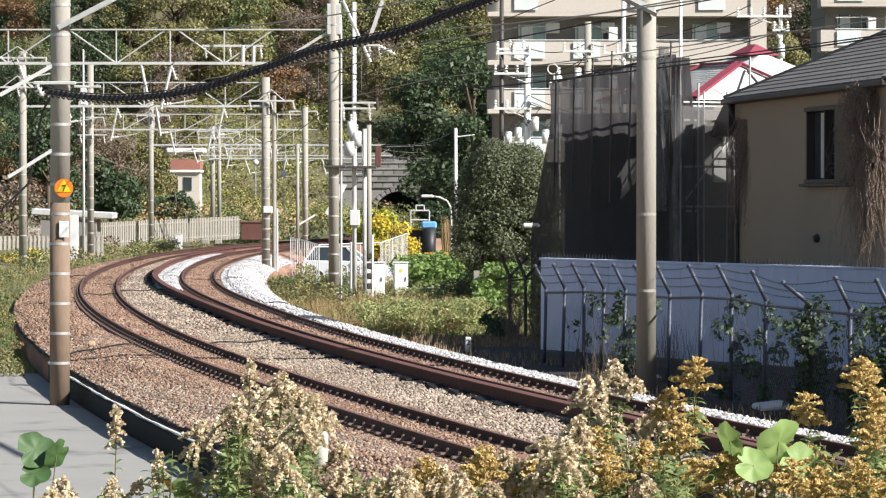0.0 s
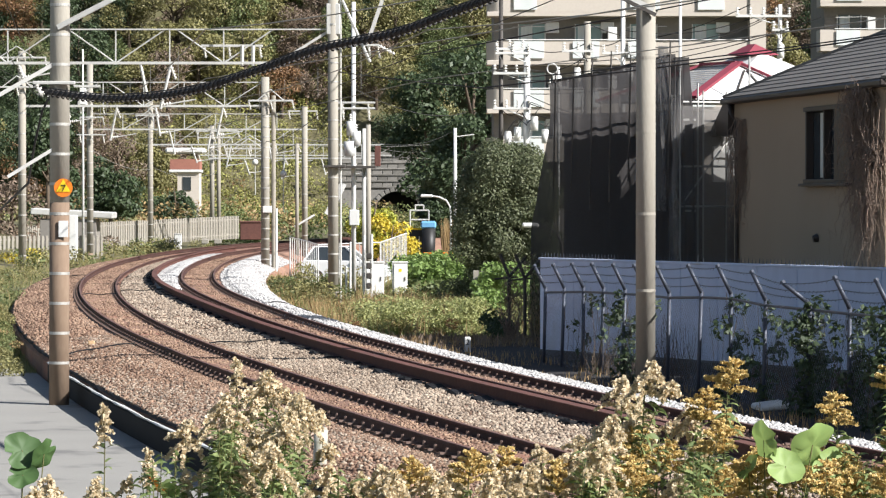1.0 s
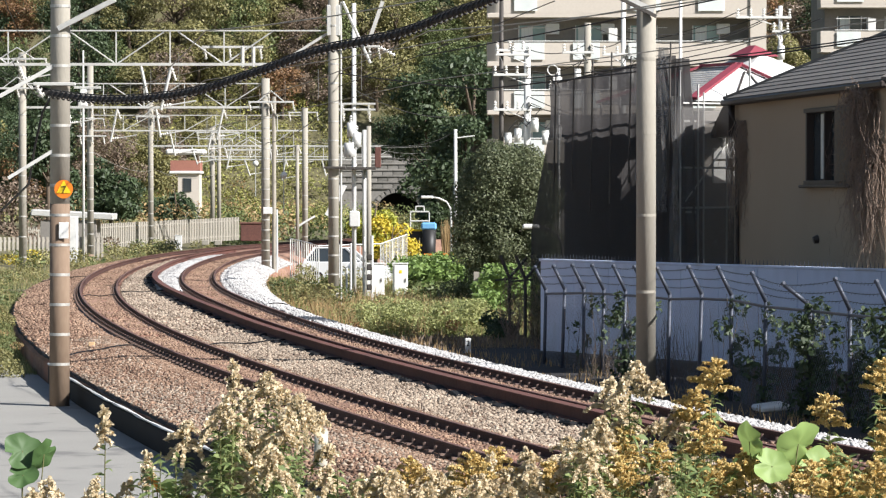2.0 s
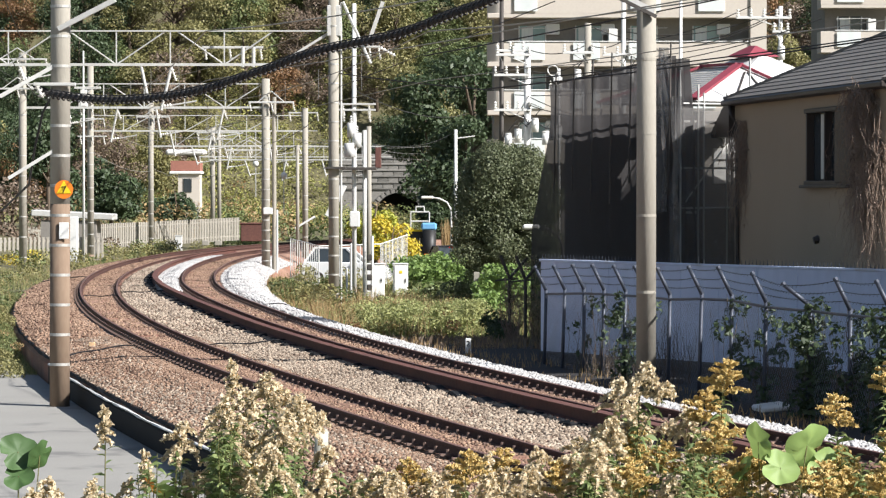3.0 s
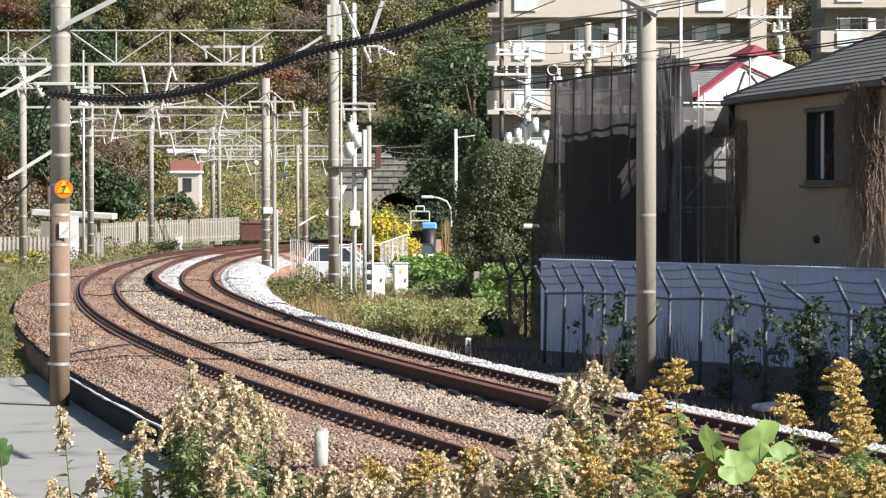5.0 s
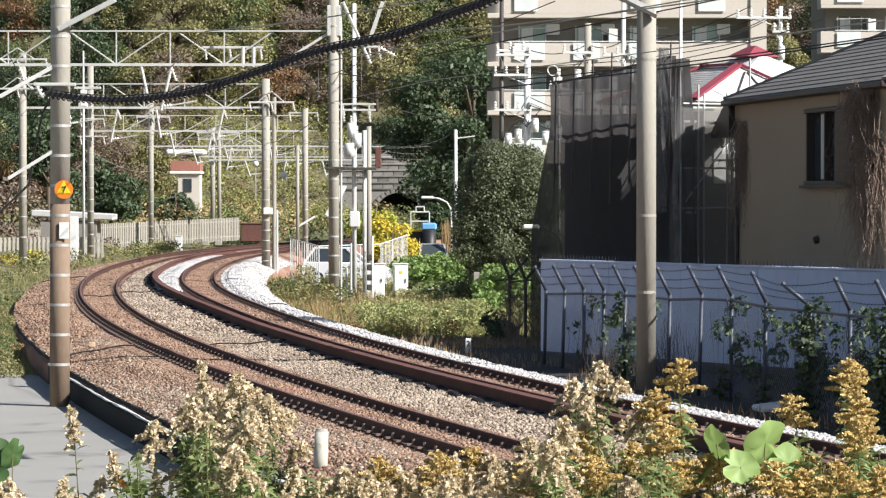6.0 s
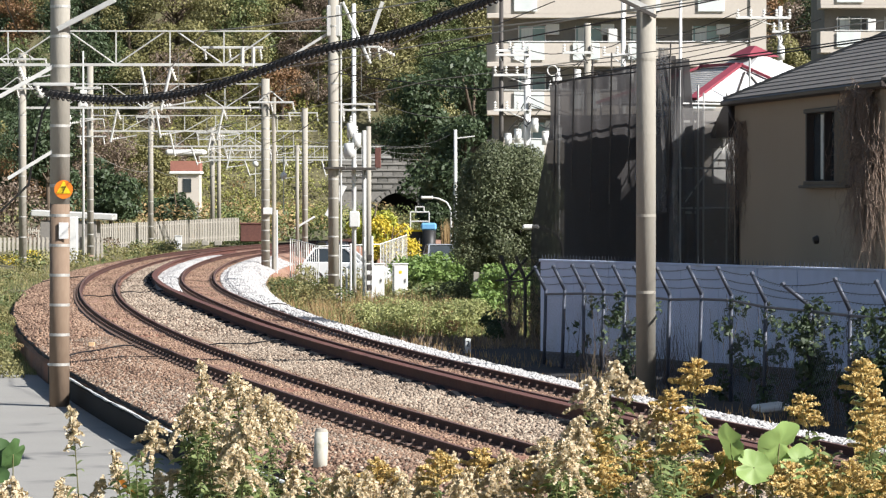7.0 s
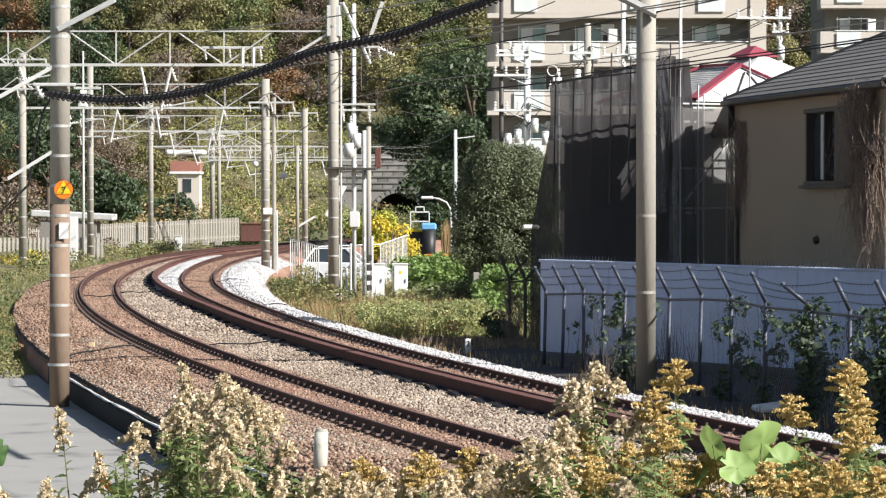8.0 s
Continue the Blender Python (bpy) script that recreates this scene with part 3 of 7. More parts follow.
        tagged(part(name, vb, M_VINE, h, "dry leafless climbing vine"), kind="stuff")


NET_A, NET_B = Vector((2.90, 80.5, 0)), Vector((5.33, 76.2, 0))


def build_net_house():
    """House under repair, wrapped in dark scaffold netting; local x towards the camera, y into the plot."""
    turn = wall_frame(NET_A, NET_B)
    L, W, TOP = (NET_B - NET_A).length, 4.4, 5.64
    at = Matrix.Translation((NET_A.x, NET_A.y, 0)) @ turn
    sc = thing("scaffold", "steel pipe scaffold wrapped in dark mesh netting", "scaffold", at=at)
    rng = random.Random(3)
    # hanging net on the long side, folded and bulging, held by pipes
    nx, nz = 60, 34
    verts, faces = [], []
    for i in range(nx + 1):
        x = -0.4 + (L + 0.4) * i / nx
        for j in range(nz + 1):
            f = j / nz
            z = -0.6 + (TOP + 0.47 * x / L + 0.6) * f
            dent = 0.12 * abs(math.sin(x * math.pi / 0.82)) * (0.3 + 0.7 * f) + 0.05 * math.sin(x * 7 + z * 1.3) * (1 - f) + 0.28 * noise.noise(Vector((x * 0.5, z * 0.45, 3.0))) + 0.10 * noise.noise(Vector((x * 2.2, z * 0.35, 9.0)))
            sl = -0.85 * ease(1 - f, 0.12, 0.62) * (1 - ease(x, -0.5, 1.6))
            verts.append((x + 0.3 * sl, -0.12 + 0.5 * sl - 0.6 * abs(dent), z + (0.1 * noise.noise(Vector((x, 0, 5))) if j == nz else 0)))
    for i in range(nx):
        for j in range(nz):
            k = i * (nz + 1) + j
            faces.append((k, k + nz + 1, k + nz + 2, k + 1))
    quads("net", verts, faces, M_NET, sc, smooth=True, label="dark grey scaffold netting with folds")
    v2, f2 = [], []
    for i in range(13):
        for j in range(21):
            y, z = i * 0.5, -0.8 + 5.75 * j / 20
            v2.append((L + 0.05 + 0.14 * noise.noise(Vector((y, z * 0.6, 1))), y, z))
    for i in range(12):
        for j in range(20):
            k = i * 21 + j
            f2.append((k, k + 21, k + 22, k + 1))
    v4, f4 = [], []
    for i in range(9):
        for j in range(25):
            y, z = -0.2 + 0.08 * i, -0.8 + 6.85 * j / 24
            v4.append((L - 0.02 + 0.10 * math.sin(i * 1.9 + z * 0.4) * (0.4 + 0.1 * z), y * (1.0 - 0.30 * max(0.0, z - 4.6) / 1.4), z))
    for i in range(8):
        for j in range(24):
            k = i * 25 + j
            f4.append((k, k + 25, k + 26, k + 1))
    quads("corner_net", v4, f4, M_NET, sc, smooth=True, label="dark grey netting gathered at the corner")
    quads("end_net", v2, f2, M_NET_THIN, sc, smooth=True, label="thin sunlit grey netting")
    for i in range(7):
        x = L * i / 6
        part("upright", rod((x, -0.33, 2.9 + rng.uniform(-0.3, 0.5)), (x, -0.26, TOP + 0.47 * x / L + rng.uniform(0.0, 0.4)), 0.021, n=6), M_DARKSTEEL, sc)
        part("upright", rod((x, 0.48, -0.85), (x, 0.48, TOP + rng.uniform(-0.5, 0.0)), 0.024, n=6), M_GALV, sc)
    for z in (0.9, 2.7, 4.75):
        part("ledger", rod((0, 0.02, z - 0.1), (L, 0.02, z + 0.15), 0.024, n=6), M_GALV, sc)
        part("walk_board", box((L, 0.35, 0.05), (L / 2, 0.26, z - 0.1)), M_GALV, sc)
    part("top_tie", rod((-0.2, -0.2, TOP - 0.01), (L, -0.25, TOP + 0.46), 0.022, n=6), M_DARKSTEEL, sc)
    for i in range(8):
        y = W * i / 7
        part("end_upright", rod((L, y, -0.85), (L, y, 5.3 + 0.5 * (i == 0) + (0.8 if i == 3 else 0)), 0.024, n=6), M_GALV, sc)
    for z in (0.9, 2.7, 3.6, 5.05):
        part("end_ledger", rod((L, 0, z), (L, W, z), 0.024, n=6), M_GALV, sc)
    part("brace", rod((L, 0.1, 2.8), (L, 1.9, 4.9), 0.02, n=6), M_GALV, sc)
    # net strips hanging loose at the corner
    for k, (x, y, z0, z1, wd) in enumerate(((L - 0.2, -0.35, 2.6, 6.3, 0.45), (L - 0.9, -0.40, 2.4, 6.1, 0.35), (L + 0.1, -0.2, 1.2, 5.2, 0.3))):
        v3, f3 = [], []
        for j in range(25):
            f = j / 24
            for q in range(5):
                v3.append((x + (q / 4 - 0.5) * wd * (0.35 + 0.65 * abs(math.sin(f * 3 + k))), y - 0.12 * math.sin(q * 1.7 + f * 5), z0 + (z1 - z0) * f))
        for j in range(24):
            for q in range(4):
                f3.append((j * 5 + q, j * 5 + q + 1, j * 5 + q + 6, j * 5 + q + 5))
        quads("loose_net", v3, f3, M_NET_THIN, sc, smooth=True)
    # the house inside
    ho = thing("wrapped_house", "two-storey house with white ribbed roof and red ridges", "house", at=at)
    # wall takes the dark render, so shade behind the net is painted in
    part("wall_block", box((6.05, 3.0, 5.6), (1.42, 2.45, 2.1), bevel=0.02), M_FLAT_SHADED, ho)
    ez, pz = 5.12, 6.0
    x0, x1, y0, y1 = 0.5, 4.6, 0.55, 4.1
    ym, xa, xb = 2.85, 1.6, 3.1
    quads("roof_west", [(x0, y0, ez), (x1, y0, ez), (xb, ym, pz), (xa, ym, pz)], [(0, 1, 2, 3)], M_WHITE, ho)
    quads("roof_south", [(x1, y0, ez), (x1, y1, ez), (xb, ym, pz)], [(0, 1, 2)], M_WHITE, ho)
    quads("roof_east", [(x1, y1, ez), (x0, y1, ez), (xa, ym, pz), (xb, ym, pz)], [(0, 1, 2, 3)], M_WHITE, ho)
    quads("roof_north", [(x0, y1, ez), (x0, y0, ez), (xa, ym, pz)], [(0, 1, 2)], M_WHITE, ho)
    for k in range(16):
        f = (k + 0.5) / 16
        a = Vector((x0 + (xa - x0) * f, y0 + (ym - y0) * f, ez + (pz - ez) * f + 0.02))
        b = Vector((x1 - (x1 - xb) * f, y0 + (ym - y0) * f, ez + (pz - ez) * f + 0.02))
        part("roof_rib", beam(a, b, 0.03, 0.012), M_FLAT, ho)
    for a, b in (((x1, y0, ez), (xb, ym, pz)), ((x1, y1, ez), (xb, ym, pz)), ((xa, ym, pz), (xb, ym, pz)), ((x0, y0, ez), (xa, ym, pz))):
        part("ridge_cap", beam(Vector(a) + Vector((0, 0, 0.05)), Vector(b) + Vector((0, 0, 0.05)), 0.22, 0.06), M_RED, ho, "red metal ridge capping")
    for f in (0.33, 0.62):
        part("roof_seam", beam((x1 - 0.02, y0 + (y1 - y0) * f, ez + 0.03), (xb + 0.3, ym + 0.25 * (f - 0.5), pz - 0.15), 0.04, 0.03), M_DARKSTEEL, ho)
    # higher rear roof with a red top
    for k, (wd, z0, z1, m) in enumerate(((1.25, 5.72, 6.34, M_WHITE), (0.47, 6.28, 6.55, M_RED))):
        lb = bmesh.new()
        vs = [lb.verts.new(p) for p in ((1.77 - wd, 4.15 - wd, z0), (1.77 + wd, 4.15 - wd, z0), (1.77 + wd, 4.15 + wd, z0), (1.77 - wd, 4.15 + wd, z0), (1.77 - wd * 0.3, 4.15, z1), (1.77 + wd * 0.3, 4.15, z1))]
        for q in ((0, 1, 5, 4), (1, 2, 5), (2, 3, 4, 5), (3, 0, 4), (3, 2, 1, 0)):
            lb.faces.new([vs[i] for i in q])
        part("rear_roof", lb, m, ho, "red metal roof top" if k else "")
    ex = 4.445
    for z0, z1, ya, yb in ((4.1, 4.7, 1.45, 1.95), (3.25, 3.75, 1.2, 2.2), (3.8, 4.06, 1.2, 2.2)):
        ew = part("end_window", box((0.06, yb - ya, z1 - z0), (ex + 0.02, (ya + yb) / 2, (z0 + z1) / 2), bevel=0.01), M_CABINET, ho, "pale boarded window")
        part("frame", box((0.04, 0.05, z1 - z0 + 0.1), (ex + 0.06, (ya + yb) / 2, (z0 + z1) / 2)), M_DARKSTEEL, ew)


def build_unseen_house():
    """Unseen long low house to the right, added to shade ground by the fence."""
    h = thing("neighbour_house", "plain grey house added out of view to cast shade", "house", at=pose(13.1, 49.5, 0, 0, 0, 12))
    part("wall", box((3.4, 20, 5.7), (0, 0, 2.05)), M_FLAT, h)
    part("roof", box((3.5, 20.1, 0.9), (0, 0, 5.05), bevel=0.3), M_ROOF, h)


def build_flats(x0, x1, y, base, storeys, name_label, rounded=True, zs=(4.75, 2.72)):
    """Apartment block: slabs, parapets and recesses storey by storey, facing the camera."""
    b = thing("apartment_building", name_label, "building", at=pose(x0, y, 0))
    W = x1 - x0
    top = zs[0] + zs[1] * storeys
    # the dark core paints the shade of the balcony recesses
    part("core", box((W - 0.4, 8, top - base), (W / 2 + 0.2, 5.3, (top + base) / 2)), M_FLAT_SHADED, b, "recessed wall coloured dark as shade behind the balconies")
    part("end_pier", box((0.9, 2.2, top - base), (W - 0.45, 1.05, (top + base) / 2)), M_FLAT, b)
    rng = random.Random(int(x0 * 10))
    for k in range(storeys):
        z = zs[0] + zs[1] * k
        part("floor_slab", box((W, 2.1, 0.26), (W / 2, 1.1, z), bevel=0.02), M_FLAT, b)
        pb = bmesh.new()
        if rounded:
            ring = [Vector((0.8 - 0.8 * math.cos(q), 0.85 - 0.8 * math.sin(q), 0)) for q in [i * math.pi / 24 for i in range(13)]]
            ring = [Vector((0, 2.2, 0))] + ring + [Vector((W - 0.9, 0.05, 0))]
        else:
            ring = [Vector((0, 2.2, 0)), Vector((0, 0.05, 0)), Vector((W - 0.9, 0.05, 0))]
        for a, c in zip(ring, ring[1:]):
            vs = [pb.verts.new(p) for p in (a + Vector((0, 0, z + 0.1)), c + Vector((0, 0, z + 0.1)), c + Vector((0, 0, z + 1.22)), a + Vector((0, 0, z + 1.22)))]
            pb.faces.new(vs)
        bmesh.ops.remove_doubles(pb, verts=pb.verts, dist=0.001)
        bmesh.ops.solidify(pb, geom=pb.faces[:], thickness=0.12)
        par = part("balcony_parapet", pb, M_FLAT, b)
        part("rail", rod((0.9, 0.02, z + 1.27), (W - 1, 0.02, z + 1.27), 0.03, n=6), M_WHITE, par)
        # lit glazed balcony fronts, doors and small things behind
        gx = 1.5 if rounded else 1.0
        while gx < W - 3.2:
            wd = rng.choice((1.3, 1.5, 1.7))
            if rng.random() < 0.7:
                part("balcony_glass", box((wd, 0.05, 0.95), (gx + wd / 2, -0.03, z + 0.70), bevel=0.01), M_FROST, par)
            d = part("balcony_door", box((1.5, 0.06, 2.0), (gx + wd / 2 + 0.2, 1.26, z + 1.2), bevel=0.02), M_TEAL if rng.random() < 0.6 else M_PANE, b)
            part("door_curtain", box((0.62, 0.02, 1.8), (gx + wd / 2 - 0.1, 1.215, z + 1.2)), M_CURTAIN, d)
            fr = bmesh.new()
            for px in (-0.55, 0.2, 0.95):
                box((0.06, 0.06, 2.0), (gx + wd / 2 + px, 1.2, z + 1.2), bm=fr)
            part("door_frame", fr, M_WHITE, d)
            if rng.random() < 0.8:
                part("washing_pole", rod((gx, 0.5, z + 2.0), (gx + 2.2, 0.5, z + 2.05), 0.02, n=5), M_WHITE, b)
            if rng.random() < 0.7:
                part("partition", box((0.5, 0.9, 1.7), (gx + wd + 0.75, 0.75, z + 1.15), bevel=0.02), M_WHITE, b, "white balcony partition")
            if rng.random() < 0.45:
                part("air_unit", box((0.75, 0.3, 0.6), (gx + wd + 0.5, 1.1, z + 2.0), bevel=0.03), M_CABINET, b, "white air-conditioner unit")
            gx += wd + rng.choice((1.6, 2.1))
    part("roof_slab", box((W, 9, 0.5), (W / 2, 4.5, top + 0.1)), M_FLAT, b)

# ---- overhead line ----


def bands(t, r, zs, mat=None):
    me = mesh_of("band", rod((0, 0, -0.025), (0, 0, 0.025), r * 1.025, n=24), mat or M_BAND, smooth=False)
    for z in zs:
        b = part("band", me, M_BAND, t, at=pose(0, 0, z))


def mast(x, y, z0, z1, r, label, step=0.53, lean=0.0, foot=0.3):
    t = thing("overhead_line_mast", label, "mast", at=pose(x, y, z0, 0, lean, 0), group="overhead line masts")
    h = z1 - z0
    part("shaft", rod((0, 0, foot), (0, 0, h), r, r * 0.97, n=28), M_POLE, t, smooth=True)
    part("foot", rod((0, 0, -0.3), (0, 0, foot), r * 1.01, r, n=28), M_POLE_RUST, t, "rust-streaked concrete foot", smooth=True)
    if step:
        bands(t, r, [0.75 + step * k for k in range(int((h - 0.8) / step))])
    return t


def insulator(bm, a, b, r=0.06, n=4):
    """A string of small sheds from a to b."""
    a, b = Vector(a), Vector(b)
    rod(a, b, r * 0.4, n=6, bm=bm)
    for k in range(n):
        p, q = a.lerp(b, (k + 0.3) / n), a.lerp(b, (k + 0.7) / n)
        rod(p, q, r, r * 0.7, n=8, bm=bm)


def bracket_arm(parent, x, z, span, drops, y=0.0):
    """A small cross arm with hanging insulators."""
    part("cross_arm", box((span, 0.07, 0.07), (x, y, z), bevel=0.01), M_GALV, parent)
    for d in drops:
        ib = bmesh.new()
        insulator(ib, (x + d, y, z - 0.03), (x + d + 0.06, y, z - 0.42), 0.055)
        part("insulator", ib, M_INSUL, parent)


def gantry(y, xa, xb, za, zb, panels, label, taper=0.0, chord=0.12):
    """A lattice beam across the tracks between two masts."""
    t = thing("overhead_gantry", label, "gantry", at=pose(xa, y, 0), group="overhead gantries")
    L = xb - xa
    part("top_chord", beam((0, 0, zb), (L, 0, zb), 0.06, chord * 0.5), M_GALV, t)
    part("bottom_chord", beam((0, 0, za), (L - taper, 0, za), 0.11, chord), M_GALV, t)
    if taper:
        part("end_brace", beam((L - taper, 0, za), (L, 0, zb), 0.09, chord * 0.9), M_GALV, t)
    step = (L - taper) / panels
    for k in range(panels):
        x = step * k
        part("upright", beam((x, 0.01, za), (x, 0.01, zb), 0.04, 0.05), M_GALV, t)
        a, b = ((x, 0.02, za), (x + step * 0.92, 0.02, zb)) if k % 2 else ((x + step, 0.02, za), (x + step * 0.12, 0.02, zb))
        if k % 2 or panels < 7:
            part("diagonal", rod(a, b, 0.024, n=6), M_GALV, t)
    return t


def hanger(t, x, z, drop, slant, bracket=True):
    """A drop post under a gantry with a registration arm."""
    part("drop_post", rod((x, 0, z), (x + slant, 0, z - drop), 0.05, n=8), M_GALV, t)
    if bracket:
        part("steady_arm", rod((x + slant, 0, z - drop + 0.1), (x + slant + 1.15, 0, z - drop + 0.3), 0.025, n=6), M_GALV, t)
        ib = bmesh.new()
        insulator(ib, (x + slant, 0, z - drop + 0.12), (x + slant + 0.35, 0, z - drop + 0.18), 0.06)
        part("insulator", ib, M_INSUL, t)
        ib = bmesh.new()
        insulator(ib, (x, 0, z - 0.1), (x + 0.14, 0, z - 0.5), 0.07)
        part("insulator", ib, M_INSUL, t)


def build_masts():
    m = mast(-6.83, 60.3, -0.75, 9.0, 0.178, "tall banded concrete mast with an orange number disc", lean=0.25, foot=3.6)
    disc = part("number_disc", rod((0.09, -0.21, 3.86), (0.09, -0.225, 3.86), 0.165, n=32), M_ORANGE, m, "orange disc with a yellow triangle")
    tb = bmesh.new()
    front = [tb.verts.new((0.09 + 0.15 * math.sin(q), -0.234, 3.865 + 0.15 * math.cos(q))) for q in (0, 2 * math.tau / 3, math.tau / 3)]
    tb.faces.new(front)
    bmesh.ops.recalc_face_normals(tb, faces=tb.faces)
    bmesh.ops.extrude_face_region(tb, geom=tb.faces[:])
    for v in front:
        v.co.y += 0.007
    part("triangle", tb, M_YELLOW, disc)
    seven = bmesh.new()
    box((0.075, 0.004, 0.016), (0.09, -0.242, 3.905), bm=seven)
    beam((0.121, -0.242, 3.90), (0.077, -0.242, 3.80), 0.004, 0.016, bm=seven)
    part("figure_seven", seven, M_BLACK, disc)
    part("plate", box((0.17, 0.012, 0.29), (0.09, -0.20, 3.13), bevel=0.004), M_WHITE, m, "blank white plate")
    part("strut", beam((-0.02, -0.19, 6.70), (1.0, -0.3, 7.22), 0.06, 0.09), M_GALV, m)
    part("strut", beam((-0.1, -0.1, 6.05), (-1.05, -0.2, 5.50), 0.05, 0.07), M_GALV, m)
    part("strut", beam((-0.1, -0.1, 4.55), (-0.9, -0.2, 4.05), 0.04, 0.06), M_GALV, m)
    br = part("cable_bracket", box((0.75, 0.10, 0.06), (-0.08, -0.2, 5.72), bevel=0.01), M_GALV, m)
    ib = bmesh.new()
    insulator(ib, (-0.40, -0.2, 5.70), (-0.30, -0.2, 5.50), 0.07, 3)
    part("insulator", ib, M_INSUL, m)

    m = mast(3.58, 59.8, -0.6, 9.0, 0.175, "tall plain concrete mast beside the fence", step=0, foot=0.02)
    bands(m, 0.172, (1.9, 3.25, 4.7, 6.0), M_POLE)
    arm = part("bracket_arm", beam((0.12, -0.2, 6.83), (-1.5, -0.25, 7.65), 0.09, 0.10), M_GALV, m)
    # dark bar paints the shaded underside of the pale arm
    part("arm_underside", beam((0.16, -0.24, 6.74), (-1.5, -0.29, 7.56), 0.10, 0.06), M_DARKSTEEL, m)

    m = mast(-3.55, 110, -1.0, 9.6, 0.175, "tall concrete mast with conduit and gantry end", step=0.62)
    part("conduit", rod((0.24, -0.05, 0), (0.24, -0.05, 10.2), 0.035, n=8), M_GALV, m)
    part("head_frame", box((0.44, 0.3, 1.0), (0.0, 0, 9.6), bevel=0.02), M_GALV, m)
    part("cap_plate", box((0.7, 0.5, 0.08), (0.05, -0.1, 4.83), bevel=0.01), M_DARKSTEEL, m)
    bracket_arm(m, 0.75, 8.75, 1.5, (0.4, 0.7), -0.2)
    part("brace", rod((0.3, -0.1, 10.2), (1.2, -0.3, 8.2), 0.05, n=6), M_GALV, m)
    part("long_strut", beam((1.6, -0.4, 10.2), (1.15, -0.4, 8.9), 0.09, 0.12), M_GALV, m)
    ib = bmesh.new()
    insulator(ib, (1.5, -0.4, 8.72), (2.0, -0.4, 8.45), 0.07, 5)
    part("insulator", ib, M_INSUL, m)

    m = mast(-7.85, 150, -0.75, 8.05, 0.19, "concrete mast with climbing steps beside the curve", step=0.45)
    part("twin_pipe", rod((0.36, 0.2, 0), (0.36, 0.2, 8.0), 0.10, n=10), M_POLE, m)
    part("conduit", rod((0.50, -0.1, -0.1), (0.50, -0.1, 3.0), 0.05, n=8), M_WHITE, m)
    part("box", box((0.4, 0.25, 0.3), (0.1, -0.2, 2.95), bevel=0.02), M_WHITE, m)
    mast(-18.6, 150, -0.6, 9.2, 0.175, "slim concrete mast on the grassy bank", step=0.9)
    m = mast(-18.2, 175, -0.5, 9.6, 0.17, "concrete mast with a transformer frame", step=0.6)
    for z, w in ((8.5, 1.6), (7.9, 1.9), (7.3, 1.2), (6.4, 1.5)):
        bracket_arm(m, 0.1, z, w, (-0.6, 0.0, 0.6), -0.25)
    part("switch_box", box((0.5, 0.4, 0.7), (-0.35, -0.3, 8.2), bevel=0.04), M_GALV, m)
    m = mast(-19.05, 221, -0.75, 8.8, 0.18, "slim concrete mast beside the pale fence", step=0.8)
    mast(-17.0, 250, -0.7, 7.8, 0.17, "slim concrete mast behind the track", step=0)
    mast(-16.55, 250.5, -0.7, 7.8, 0.15, "slim pale mast behind the track", step=0)
    m = mast(-7.0, 172, -0.7, 7.3, 0.15, "slim concrete mast behind the white railing", step=0.7)
    bracket_arm(m, -0.1, 7.75, 1.5, (-0.7, -0.1, 0.7))
    part("knee", beam((-0.5, -0.2, 1.9), (0.5, -0.2, 2.5), 0.05, 0.1), M_WHITE, m)
    mast(-7.35, 171, -0.7, 5.4, 0.09, "thin pale post behind the white railing", step=0)
    # pale steel masts with transformer platform
    p = thing("transformer_pole", "white steel pole with transformer cans and platform", "pole", at=pose(-3.1, 118, -1.0))
    part("shaft", rod((0, 0, 0), (0, 0, 10.6), 0.085, 0.075, n=14), M_WHITE, p, smooth=True)
    part("second_shaft", rod((0.36, 0.1, 0), (0.36, 0.1, 6.2), 0.07, n=12), M_GALV, p, smooth=True)
    part("platform", box((1.25, 0.8, 0.09), (0.15, -0.2, 4.86), bevel=0.01), M_DARKSTEEL, p)
    for k, (dx, z, r) in enumerate(((-0.14, 5.5, 0.2), (0.1, 5.85, 0.16), (-0.1, 6.2, 0.14))):
        cb = rod((dx, -0.25, z - 0.25), (dx, -0.25, z + 0.25), r, n=16)
        insulator(cb, (dx, -0.25, z + 0.25), (dx, -0.25, z + 0.5), 0.06, 3)
        part("transformer_can", cb, M_WHITE, p, smooth=True)
    part("control_box", box((0.35, 0.3, 0.55), (0.02, -0.15, 3.1), bevel=0.03), M_WHITE, p)
    for z in (7.1, 6.9):
        bracket_arm(p, 0.1, z, 1.3, (-0.5, 0.4), -0.1)
    part("fin_plate", beam((-0.35, -0.2, 4.3), (-0.9, -0.2, 3.2), 0.05, 0.25), M_WHITE, p)
    g = thing("grey_service_pole", "slim grey concrete service pole", "pole", at=pose(-2.72, 124, -1))
    part("shaft", rod((0, 0, 0), (0, 0, 6.45), 0.11, 0.09, n=14), M_POLE, g, smooth=True)
    part("steel_frame", box((0.22, 0.2, 0.75), (0.34, 0, 5.3), bevel=0.02), M_BEAM, g)
    s = thing("white_steel_pole", "thin white steel pole on the grassy bank", "pole", at=pose(-17.5, 165, -0.5))
    part("shaft", rod((0, 0, 0), (0, 0, 10.4), 0.07, 0.04, n=10), M_WHITE, s, smooth=True)
    part("cross_arm", box((1.3, 0.1, 0.12), (0.2, 0, 8.6), bevel=0.01), M_GALV, s)
